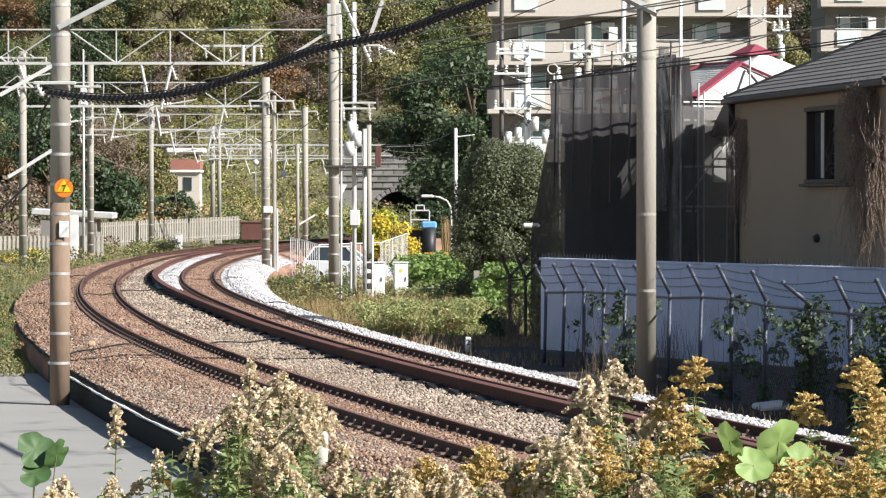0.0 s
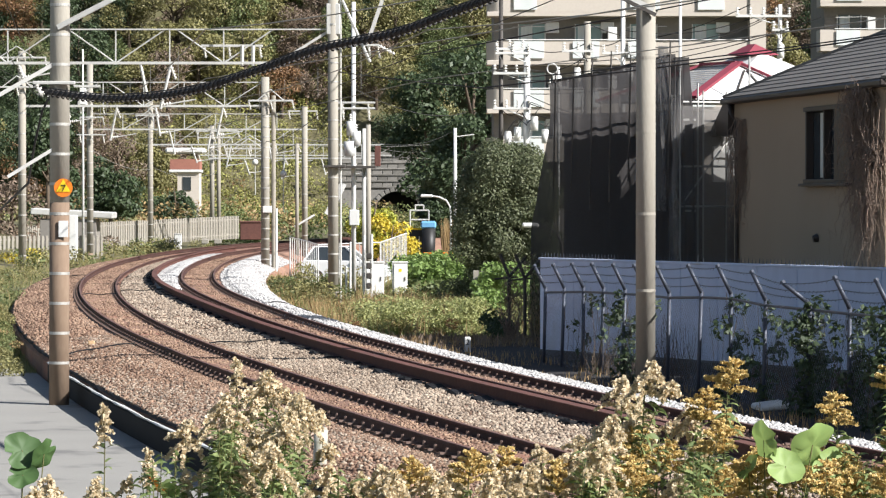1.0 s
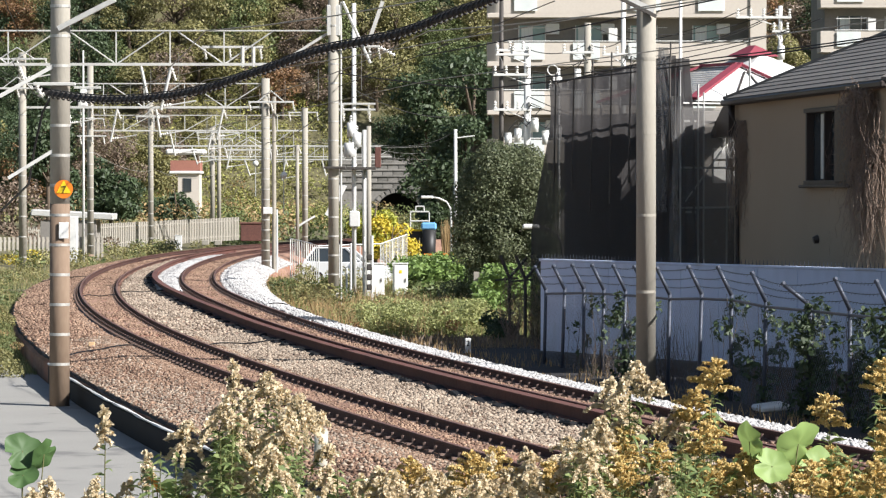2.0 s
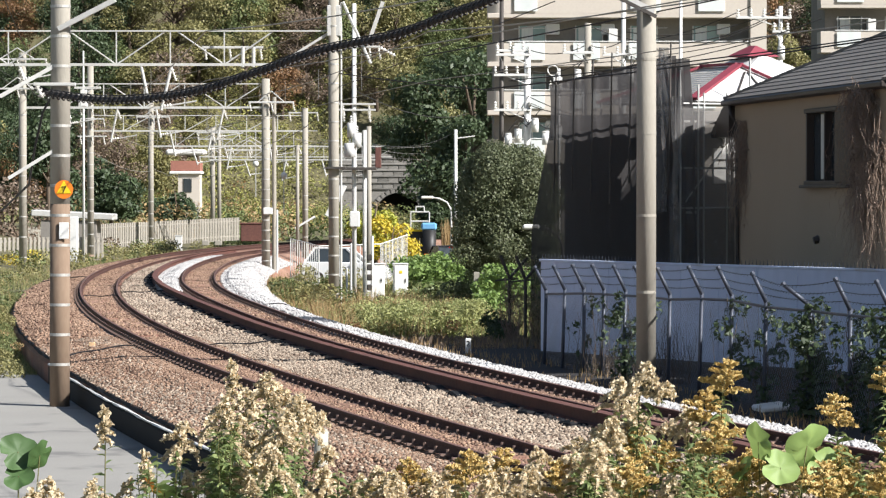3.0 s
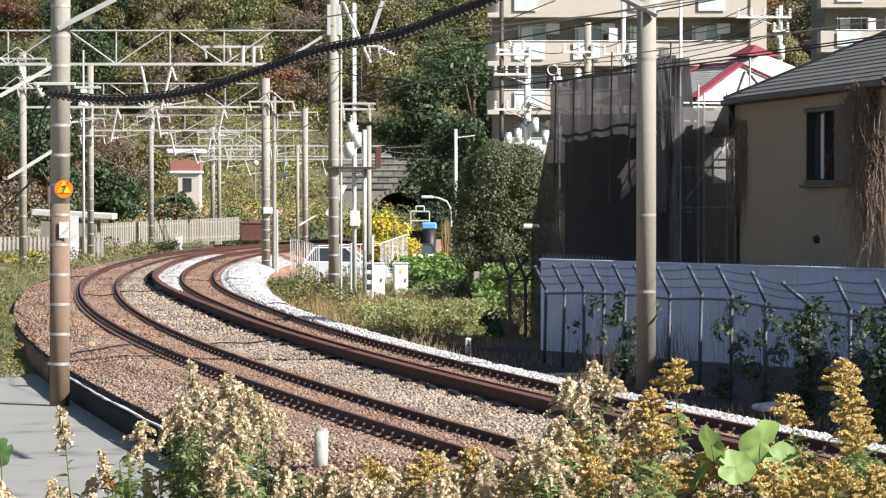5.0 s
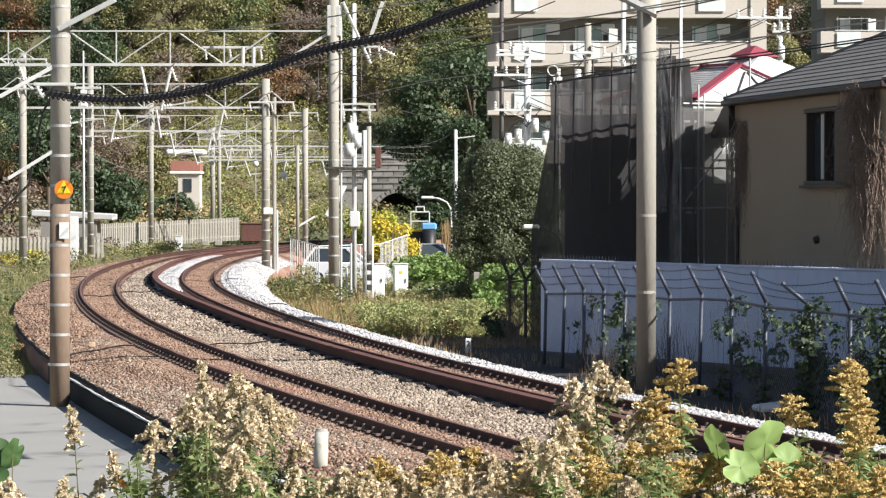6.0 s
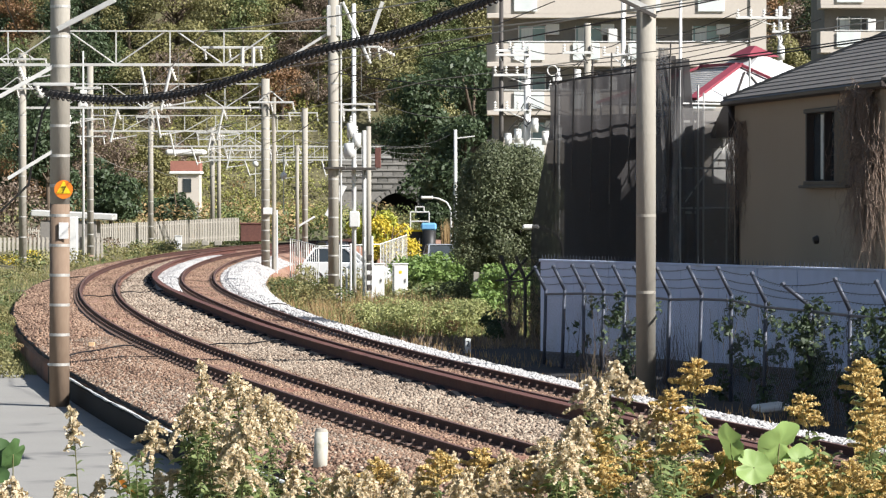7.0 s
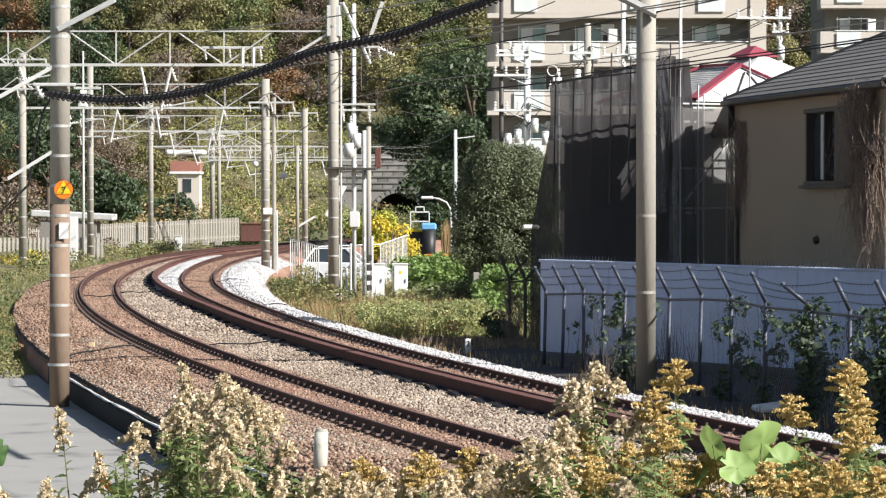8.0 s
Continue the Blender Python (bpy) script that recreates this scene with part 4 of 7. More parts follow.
    part("box", box((0.3, 0.3, 0.8), (0.02, -0.1, 8.1), bevel=0.02), M_WHITE, s)
    # thin posts in front of the cabinets
    for x, y, h in ((-3.05, 112, 2.3), (-2.62, 113, 2.5), (-3.3, 116, 1.4)):
        q = thing("cable_post", "thin white cable post in the weeds", "post", at=pose(x, y, -1), group="thin white posts")
        part("pipe", rod((0, 0, 0), (0, 0, h), 0.035, n=8), M_WHITE, q)
        part("cap", rod((0, 0, h), (0, 0, h + 0.05), 0.05, 0.03, n=8), M_GALV, q)
    q = thing("switch_post", "post with stacked dark switch gear", "post", at=pose(-2.35, 112, -1))
    part("pipe", rod((0, 0, 0), (0, 0, 2.6), 0.05, n=8), M_WHITE, q)
    for k in range(4):
        part("switch", box((0.18, 0.2, 0.2), (-0.08, -0.1, 0.9 + 0.33 * k), bevel=0.03), M_DARKSTEEL, q)


def build_gantries():
    g = gantry(110, -15.85, -3.6, 7.18, 8.27, 6, "pale steel lattice gantry over the near tracks", taper=1.75, chord=0.09)
    hanger(g, 2.1, 7.15, 0.55, 0.2)
    hanger(g, 7.05, 7.15, 1.45, -0.35)
    hanger(g, 6.05, 7.15, 1.2, 0.25, False)
    part("cross_arm", box((2.0, 0.1, 0.08), (9.0, 0.3, 7.75), bevel=0.01), M_GALV, g)
    for dx in (8.1, 8.9, 9.9):
        ib = bmesh.new()
        insulator(ib, (dx, 0.3, 7.72), (dx + 0.05, 0.3, 7.35), 0.06)
        part("insulator", ib, M_INSUL, g)
    for dx in (9.35, 9.7):
        part("stub_post", rod((dx, 0, 7.1), (dx, 0, 7.75), 0.06, n=8), M_GALV, g)
    g = gantry(150, -18.6, -7.85, 6.77, 7.82, 6, "pale steel lattice gantry in the curve", chord=0.10)
    for x, d, s in ((4.2, 1.5, -0.3), (5.9, 1.3, 0.2), (8.9, 1.4, -0.3), (2.0, 0.8, 0.1)):
        hanger(g, x, 6.75, d, s)
    g = gantry(176, -18.2, -7.0, 6.2, 7.0, 7, "pale steel lattice gantry further along", chord=0.08)
    for x, d, s in ((4.0, 1.3, 0.3), (6.2, 1.1, -0.2), (9.0, 1.4, 0.3)):
        hanger(g, x, 6.2, d, s)
    g = gantry(221, -19.0, -8.2, 6.0, 7.0, 7, "pale steel lattice gantry by the bend", chord=0.10)
    for x, d, s in ((2.6, 1.2, 0.4), (5.2, 1.5, -0.3), (7.6, 1.2, 0.3), (9.6, 1.3, -0.2)):
        hanger(g, x, 6.0, d, s)
    g = gantry(246, -17.0, -4.5, 5.35, 6.3, 9, "pale steel lattice gantry at the end of the bend", chord=0.10)
    for x, d, s in ((2.6, 1.2, 0.4), (5.6, 1.5, -0.3), (8.2, 1.2, 0.3), (10.6, 1.3, -0.2)):
        hanger(g, x, 5.35, d, s)
    g = gantry(280, -17.5, -2.0, 5.9, 6.8, 9, "pale steel lattice gantry far behind", chord=0.08)
    # cross arms with insulators on the far masts
    for x, y, z, w in ((-18.8, 150, 8.9, 2.6), (-18.8, 150, 7.6, 2.2), (-18.9, 221, 7.9, 2.2), (-16.8, 250, 6.9, 2.6), (-16.8, 250, 5.6, 2.4), (-7.6, 150, 7.0, 2.0), (-9.6, 168, 5.1, 2.4), (-10.8, 190, 5.6, 3.0), (-13.6, 205, 6.6, 2.6)):
        c = thing("cross_arm_bracket", "pale steel cross arm with white insulators", "bracket", at=pose(x, y - 0.28, 0), group="cross arm brackets")
        part("arm", box((w, 0.07, 0.08), (0, 0, z), bevel=0.01), M_GALV, c)
        part("stay", rod((-w * 0.3, 0, z), (0, 0, z + 0.5), 0.025, n=6), M_GALV, c)
        part("stay", rod((w * 0.3, 0, z), (0, 0, z + 0.5), 0.025, n=6), M_GALV, c)
        for d in (-0.48, 0.0, 0.48):
            ib = bmesh.new()
            insulator(ib, (d * w, 0, z - 0.02), (d * w + 0.08, 0, z - 0.4), 0.06)
            part("insulator", ib, M_INSUL, c)
    for x, y, z in ((-9.4, 200, 4.0), (-12.5, 226, 4.9)):
        c = thing("line_beacon", "white ball beacon on a thin rod", "beacon", at=pose(x, y, 0))
        bb = bmesh.new()
        bmesh.ops.create_uvsphere(bb, u_segments=16, v_segments=10, radius=0.2, matrix=pose(0, 0, z))
        part("ball", bb, M_WHITE, c, smooth=True)
        part("rod", rod((0, 0, z - 2.2), (0, 0, z + 2.4), 0.03, n=6), M_GALV, c)


def cable(label, points, r, mat=None, n=5):
    t = thing("overhead_cable", label, "cable", group="overhead cables")
    part("strand", tube(points, r, n=n), mat or M_WIRE, t)
    return t


def build_wires():
    # lines over both tracks, kinked at the gantries
    ys = [20, 62, 110, 150, 176, 221, 246]
    for s, side in ((0.6, 1), (4.2, -1)):
        for z, drop, r, lab in ((5.1, 0.03, 0.008, "thin copper contact wire over the track"), (6.0, 0.35, 0.011, "sagging messenger wire over the track")):
            pts = []
            for i, (ya, yb) in enumerate(zip(ys, ys[1:])):
                a, b = on_arc(arc_at(ya, s), s + 0.2 * side * (-1) ** i, z), on_arc(arc_at(yb, s), s - 0.2 * side * (-1) ** i, z)
                pts += sag(a, b, drop, 8)[:-1]
            cable(lab, pts, r, M_WIRE_PALE)
        for i, (ya, yb) in enumerate(zip(ys[1:], ys[2:])):
            for k in range(1, 8):
                y = ya + (yb - ya) * k / 8
                p = on_arc(arc_at(y, s), s, 5.1)
                f = k / 8
                cable("thin pale dropper wire under the messenger", [p, (p.x, p.y, 6.0 - 0.35 * 4 * f * (1 - f))], 0.006, M_WIRE_PALE, 4)
    # feeder lines along the left masts
    for dx, z, d in ((-1.2, 8.2, 0.5), (-0.6, 8.2, 0.6), (0.8, 7.2, 0.5), (1.0, 7.9, 0.4)):
        cable("thin black feeder wire between masts", sag((-9.5 + dx, 61, z + 0.3), (-18.6 + dx, 150, z), d, 14) + sag((-18.6 + dx, 150, z), (-19 + dx, 221, z - 0.4), d, 10), 0.012, M_WIRE)
    for k, (a, b, d, r) in enumerate((((-7.85, 150, 6.9), (-19, 221, 6.4), 0.6, 0.012), ((-18.2, 175, 8.4), (-7, 172, 6.8), 0.5, 0.012), ((-18.2, 175, 5.2), (-19.0, 221, 4.4), 0.4, 0.014), ((-3.5, 110, 6.0), (-7.8, 150, 5.2), 0.3, 0.014),
                                      ((-3.5, 110, 8.6), (-18.5, 175, 8.3), 0.5, 0.012), ((-7, 172, 5.6), (-16.8, 250, 5.3), 0.5, 0.014), ((-3.0, 118, 5.8), (-7, 172, 5.5), 0.4, 0.014), ((-3.1, 118, 6.6), (1.3, 190, 7.4), 0.5, 0.015),
                                      ((-19, 221, 4.6), (-16.8, 250, 4.3), 0.5, 0.014), ((-2.6, 124, 4.8), (0.7, 200, 6.6), 0.4, 0.012))):
        cable("thin dark service wire between poles", sag(a, b, d, 14), r, M_WIRE if k % 2 else M_WIRE_PALE)
    # black wires crossing in front of the houses
    for a, b, d, r in (((-0.4, 72.5, 5.97), (9.6, 58.5, 7.4), 0.05, 0.014), ((-3.4, 110, 6.45), (2.6, 79.0, 7.5), 0.02, 0.013), ((0.95, 72.0, 5.25), (9.9, 60.4, 6.12), 0.07, 0.016), ((1.6, 80, 5.69), (8.9, 62.5, 6.05), 0.06, 0.014), ((-3.4, 110, 6.9), (1.5, 100, 6.05), 0.04, 0.02)):
        cable("black overhead wire in front of houses", sag(a, b, d, 12), r)
    # power lines and droppers by the flats
    for a, b, d in (((2.6, 178, 9.6), (18, 176, 11.4), 0.5), ((3.4, 176, 8.8), (17.5, 174, 10.2), 0.6), ((6.5, 150, 8.4), (16.5, 148, 10.6), 0.4), ((3.6, 170, 7.9), (12, 130, 8.2), 0.5), ((9.1, 168, 10.4), (14.5, 160, 11.8), 0.3)):
        cable("thin black power line by the flats", sag(a, b, d, 12), 0.022)
    # heavy spiral-wrapped bundle from the near mast
    path = [Vector(p) for p in ((-7.24, 60.2, 4.92), (-6.89, 60.0, 4.79), (-5.69, 58.5, 4.65), (-4.27, 56.5, 4.71), (-3.04, 54.7, 4.98), (-1.98, 53.0, 5.26), (-0.71, 51.0, 5.43), (0.13, 49.5, 5.66), (0.69, 48.4, 5.81), (1.67, 46.5, 6.17), (3.4, 43.0, 6.9))]
    fine = []
    for i in range(len(path) - 1):
        p0, p1, p2, p3 = path[max(0, i - 1)], path[i], path[i + 1], path[min(len(path) - 1, i + 2)]
        for k in range(12):
            t = k / 12
            fine.append(0.5 * (2 * p1 + (p2 - p0) * t + (2 * p0 - 5 * p1 + 4 * p2 - p3) * t * t + (3 * p1 - p0 - 3 * p2 + p3) * t ** 3))
    c = cable("thick black cable bundle wrapped in a coarse spiral", fine, 0.045, n=8)
    coil, along = [], 0.0
    for i in range(len(fine) - 1):
        d = fine[i + 1] - fine[i]
        n = 10
        u = d.normalized().cross(Vector((0, 0, 1))).normalized()
        v = u.cross(d.normalized())
        for k in range(n):
            q = along * math.tau / 0.16
            coil.append(fine[i] + d * (k / n) + 0.062 * (math.cos(q) * u + math.sin(q) * v) - Vector((0, 0, 0.01)))
            along += d.length / n
    part("spiral_wrap", tube(coil, 0.016, n=4), M_WIRE, c)
    part("messenger", tube([p + Vector((0, 0, 0.075)) for p in fine], 0.01, n=4), M_WIRE, c)
    cable("black cable looping down behind the mast", [(-6.95, 60.6, 4.85), (-7.2, 61, 4.5), (-7.4, 61.5, 3.9), (-7.7, 63, 3.2), (-8.6, 66, 2.7)], 0.022)


# ---- trackside things ----


def cabinet(x, y, w, label, sticker):
    c = thing("trackside_cabinet", label, "cabinet", at=pose(x, y, -0.98, 0, 0, 4), group="trackside cabinets")
    part("plinth", box((w + 0.04, 0.5, 0.3), (0, 0, 0.15), bevel=0.02), M_POLE, c)
    part("body", box((w, 0.45, 1.18), (0, 0, 0.88), bevel=0.015), M_CABINET, c)
    d = part("door", box((w - 0.08, 0.03, 1.08), (0, -0.235, 0.88), bevel=0.008), M_CABINET, c)
    part("handle", box((0.03, 0.04, 0.14), (w * 0.33, -0.265, 0.9), bevel=0.008), M_DARKSTEEL, d)
    part("roof", box((w + 0.06, 0.52, 0.04), (0, 0, 1.49), bevel=0.01), M_CABINET, c)
    if sticker:
        part("sticker", box((0.10, 0.006, 0.10), (0, -0.254, 1.2)), M_YELLOW, c, "small yellow warning sticker")


def rail_fence(points, h, label, gap=0.22, mat=None, r=0.02):
    f = thing("railing", label, "fence", kind="structure")
    mat = mat or M_WHITE
    bar = None
    for (xa, ya, za), (xb, yb, zb) in zip(points, points[1:]):
        a, b = Vector((xa, ya, za)), Vector((xb, yb, zb))
        n = max(2, int((b - a).length / gap))
        for k in range(n + 1):
            p = a.lerp(b, k / n)
            part("bar", rod(p, p + Vector((0, 0, h)), r * (1.7 if k % 8 == 0 else 1.0), n=6), mat, f)
        for z in (h, h * 0.12):
            part("rail", rod(a + Vector((0, 0, z)), b + Vector((0, 0, z)), r * 1.3, n=6), mat, f)


def slat_fence(a, b, h, label, n):
    f = thing("slat_fence", label, "fence", kind="structure")
    a, b = Vector(a), Vector(b)
    d = (b - a).normalized()
    rz = math.degrees(math.atan2(d.y, d.x))
    w = (b - a).length / n
    me = mesh_of("slat", box((w * 0.60, 0.05, h), (0, 0, h / 2), bevel=0.012), M_SLAT)
    for k in range(n):
        p = a.lerp(b, (k + 0.5) / n)
        part("slat", me, M_SLAT, f, at=pose(p.x, p.y, p.z, 0, 0, rz))
    for z in (h * 0.2, h * 0.85):
        part("rail", beam(a + Vector((0, 0.06, z)), b + Vector((0, 0.06, z)), 0.05, 0.08), M_SLAT, f)


def build_trackside():
    cabinet(-2.42, 120, 0.66, "white painted steel cabinet in the weeds", False)
    cabinet(-1.52, 120, 0.52, "narrow white steel cabinet with a yellow sticker", True)
    rail_fence([(-6.35, 141, -0.75), (-5.4, 134, -0.8), (-4.7, 128, -0.85), (-2.4, 130, -0.8), (-1.6, 150, -0.7)], 1.85, "white pipe railing round a yard", 1.0, None, 0.016)
    slat_fence((-25.5, 208, -0.75), (-14.2, 236, -0.35), 1.6, "pale concrete slat fence along the outer track", 120)
    slat_fence((-30, 170, -0.6), (-17.6, 176, -0.6), 1.3, "pale concrete slat fence on the bank", 60)
    b = thing("relay_box", "small white relay box by the fence", "box", at=pose(-17.1, 219, -0.8))
    part("body", box((0.45, 0.4, 0.95), (0, 0, 0.5), bevel=0.03), M_WHITE, b)
    part("hood", box((0.5, 0.45, 0.06), (0, 0, 1.0), bevel=0.01), M_GALV, b)
    for x, y in ((-15.0, 214), (-14.2, 214)):
        k = thing("concrete_block", "small pale concrete block by the rails", "block", at=pose(x, y, -0.3))
        part("body", box((0.45, 0.4, 0.3), (0, 0, 0.1), bevel=0.03), M_POLE, k)
    s = thing("concrete_marker", "weathered pale concrete marker post in the ballast", "marker", at=pose(-1.48, 40.6, -0.42, 1, 2, 20))
    part("post", rod((0, 0, 0), (0, 0, 0.62), 0.088, 0.082, n=14), M_MARKER, s, smooth=True)
    part("top", rod((0, 0, 0.62), (0, 0, 0.655), 0.082, 0.06, n=14), M_POLE, s)
    o = thing("survey_peg", "small pale orange survey peg in the ballast", "peg", at=pose(-7.3, 70.4, -0.32))
    part("board", box((0.13, 0.05, 0.26), (0, 0, 0.13), bevel=0.008), M_PEG, o)
    part("spike", box((0.05, 0.04, 0.2), (0, 0, -0.05)), M_PEG, o)
    n = thing("number_post", "small white concrete post marked with a figure two", "marker", at=pose(0.54, 73.4, -0.72))
    part("post", box((0.13, 0.10, 0.62), (0, 0, 0.3), bevel=0.015), M_WHITE, n)
    cu = bpy.data.curves.new("figure_two", "FONT")
    cu.body, cu.size, cu.extrude, cu.align_x = "2", 0.17, 0.002, "CENTER"
    num = new("figure_two", cu)
    num.data.materials.append(M_BLACK)
    num.parent = n
    num.matrix_basis = pose(0, -0.055, 0.44, 90, 0, 0)
    sl = thing("loose_slab", "pale concrete slab lying on the shaded ground", "slab", at=pose(5.25, 54.2, -0.44, 3, -6, 14))
    part("body", box((0.5, 0.5, 0.10), (0, 0, 0.06), bevel=0.03), M_CABINET, sl)
    pl = thing("loose_plate", "rusty loose plate beside the girder", "plate", at=pose(2.05, 50.0, -0.12, 0, 4, 12))
    part("body", box((0.5, 0.16, 0.04), bevel=0.01), M_BEAM, pl)
    # low sign frames in the field
    for x, y, w in ((1.05, 106, 0.2), (1.28, 106.2, 0.16)):
        f = thing("small_notice_board", "small pale notice board in the weeds", "sign", at=pose(x, y, -0.9), group="notice boards")
        part("board", box((w, 0.03, 0.6), (0, 0, 1.15), bevel=0.01), M_POLE, f)
        part("leg", rod((0, 0.03, 0), (0, 0.03, 0.9), 0.03, n=6), M_GALV, f)
    # two forked posts at the end of the fence
    for x, y in ((1.58, 80.6), (1.93, 79.6)):
        f = thing("forked_fence_post", "dark forked steel post with barbed-wire arms", "post", at=pose(x, y, -0.5), group="forked posts")
        part("post", rod((0, 0, 0), (0, 0, 1.55), 0.04, n=8), M_DARKSTEEL, f)
        part("arm", rod((0, 0, 1.5), (-0.22, 0, 2.05), 0.04, n=8), M_DARKSTEEL, f)
        part("arm", rod((0, 0, 1.5), (0.42, 0, 2.0), 0.035, n=8), M_DARKSTEEL, f)
        part("bar", rod((-0.35, 0.02, 1.45), (0.2, 0.02, 1.5), 0.022, n=6), M_DARKSTEEL, f)
    # street lamps
    for x, y, z, w in ((-1.17, 180, 2.74, 1.6), (2.56, 109, 1.93, 1.3)):
        l = thing("street_lamp", "white street lamp with a curved arm", "street lamp", at=pose(x, y, 0), group="street lamps")
        part("arm", tube([(w, 0, -0.9), (w, 0, z - 1.2), (w * 0.98, 0, z - 0.6), (w * 0.85, 0, z - 0.25), (w * 0.6, 0, z - 0.06), (w * 0.35, 0, z)], 0.05, n=8), M_WHITE if y > 150 else M_DARKSTEEL, l, smooth=True)
        hb = box((w * 0.42, 0.22, 0.16), (w * 0.2, 0, z), bevel=0.05)
        part("head", hb, M_WHITE, l)
    p = thing("telegraph_pole", "white pole in front of dark trees", "pole", at=pose(0.64, 175, -0.9))
    part("shaft", rod((0, 0, 0), (0, 0, 7.15), 0.10, 0.085, n=12), M_WHITE, p, smooth=True)
    part("arm", rod((0, 0, 6.7), (1.0, 0, 6.82), 0.03, n=6), M_WHITE, p)
    # dark louvred box, frame and blue sheet
    b = thing("louvred_plant_unit", "black louvred unit with a pale frame on top", "machine", at=pose(-1.28, 186, -1.2) @ Matrix.Scale(1.14, 4))
    part("body", box((1.0, 0.8, 1.75), (0, 0, 0.95), bevel=0.03), M_BLACK, b)
    for k in range(7):
        part("louvre", box((0.06, 0.04, 1.2), (-0.42 + 0.14 * k, -0.42, 0.9), bevel=0.01), M_GALV if k % 2 else M_DARKSTEEL, b)
    part("guard_rail", box((1.1, 0.05, 0.09), (0, -0.45, 1.86), bevel=0.01), M_YELLOW, b)
    fb = bmesh.new()
    for a, c in (((-0.45, 0, 1.9), (-0.45, 0, 2.75)), ((0.45, 0, 1.9), (0.45, 0, 2.75)), ((-0.45, 0, 2.75), (0.45, 0, 2.75)), ((-0.2, 0, 2.75), (-0.2, 0, 3.0)), ((0.2, 0, 2.75), (0.2, 0, 3.0)), ((-0.2, 0, 3.0), (0.2, 0, 3.0)), ((-0.45, 0, 2.3), (0.45, 0, 2.3))):
        rod(a, c, 0.04, n=6, bm=fb)
    part("frame", fb, M_GALV, b)
    c = thing("covered_bin", "dark tall bin with a folded blue sheet on top", "bin", at=pose(-0.76, 185.2, -1.2) @ Matrix.Scale(1.14, 4))
    part("drum", rod((0, 0, 0), (0, 0, 1.9), 0.28, 0.34, n=18), M_BLACK, c, smooth=True)
    part("sheet", box((0.75, 0.6, 0.36), (-0.02, 0, 2.06), bevel=0.08), M_BLUE, c, "folded bright blue sheet")
    g = thing("orange_barrier", "low orange and white barrier rail by the road", "barrier", at=pose(-1.1, 181, -1.2))
    part("white_rail", rod((-1.2, 0, 0.95), (-0.1, 0, 0.95), 0.05, n=8), M_WHITE, g)
    part("orange_rail", rod((0.1, 0, 0.88), (1.9, 0, 0.88), 0.05, n=8), M_ORANGE, g)
    for x in (-1.2, -0.1, 0.1, 1.0, 1.9):
        part("leg", rod((x, 0, 0), (x, 0, 0.93), 0.04, n=6), M_ORANGE if x > 0 else M_WHITE, g)
    # small white shed and sign gear on the left bank
    s = thing("white_shed", "low white shed roof on the grassy bank", "shed", at=pose(-19.4, 182, -0.6))
    part("wall", box((3.0, 2, 2.1), (-0.6, 0, 1.05), bevel=0.02), M_FLAT_SHADED, s)
    part("roof", box((4.4, 2.4, 0.35), (-0.4, 0, 2.4), turn=pose(0, 0, 0, 0, 3, 0), bevel=0.05), M_GALV, s)
    e = thing("equipment_locker", "white equipment locker with a dark panel", "locker", at=pose(-18.75, 170, -0.6))
    part("body", box((0.85, 0.7, 2.4), (0, 0, 1.2), bevel=0.03), M_WHITE, e)
    part("panel", box((0.35, 0.04, 1.1), (-0.2, -0.37, 1.75), bevel=0.01), M_BLACK, e)
    h = thing("hillside_house", "small white house below the wooded hill", "house", at=pose(-22.6, 300, 0))
    part("wall", box((1.9, 3, 6.3), (0.2, 0, 2.6)), M_FLAT, h)
    part("upper_wall", box((2.6, 3.2, 0.9), (-0.1, 0, 5.3)), M_BRICK, h, "reddish brick-clad band")
    part("roof", box((3.4, 3.6, 0.5), (-0.1, 0, 6.5), bevel=0.15), M_WHITE, h)
    part("eave", box((2.8, 3.5, 0.25), (-0.1, 0, 4.7), bevel=0.05), M_WHITE, h)
    part("window", box((0.7, 0.1, 1.2), (0.1, -1.52, 3.6)), M_PANE, h)
    w = thing("red_goods_wagon_end", "dark red steel bin beside the track", "container", at=pose(-13.0, 228, -0.3))
    part("body", box((1.6, 1.2, 1.2), (0.2, 0, 0.6), bevel=0.04), M_BEAM, w)
    part("rim", box((1.7, 1.3, 0.12), (0.2, 0, 1.2), bevel=0.03), M_BEAM, w)


def build_bonds():
    """Black cables laid across the ballast."""
    for a, s0, s1, bend in ((-86.5, -1.7, -0.2, 1.6), (-85.0, 1.35, 3.0, 0.8), (-48.5, 1.3, 2.6, 0.6), (-52.0, 0.1, 1.1, 0.3), (-62, 5.0, 6.2, 0.5), (-30, -1.8, -0.1, 0.7)):
        pts = []
        for k in range(9):
            f = k / 8
            p = on_arc(a + bend * f + 0.12 * math.sin(5 * f), s0 + (s1 - s0) * f, 0)
            z = np.interp(s0 + (s1 - s0) * f, [-1.9, -0.75, 1.9, 3.0, 5.0, 5.5, 6.3], [-0.26, -0.09, -0.08, -0.03, -0.02, -0.03, -0.36])
            pts.append((p.x, p.y, float(z) + 0.02 + 0.02 * math.sin(9 * f)))
        t = thing("bond_cable", "black bond cable lying across the ballast", "cable", group="bond cables")
        part("strand", tube(pts, 0.016, n=6), M_TROUGH, t)


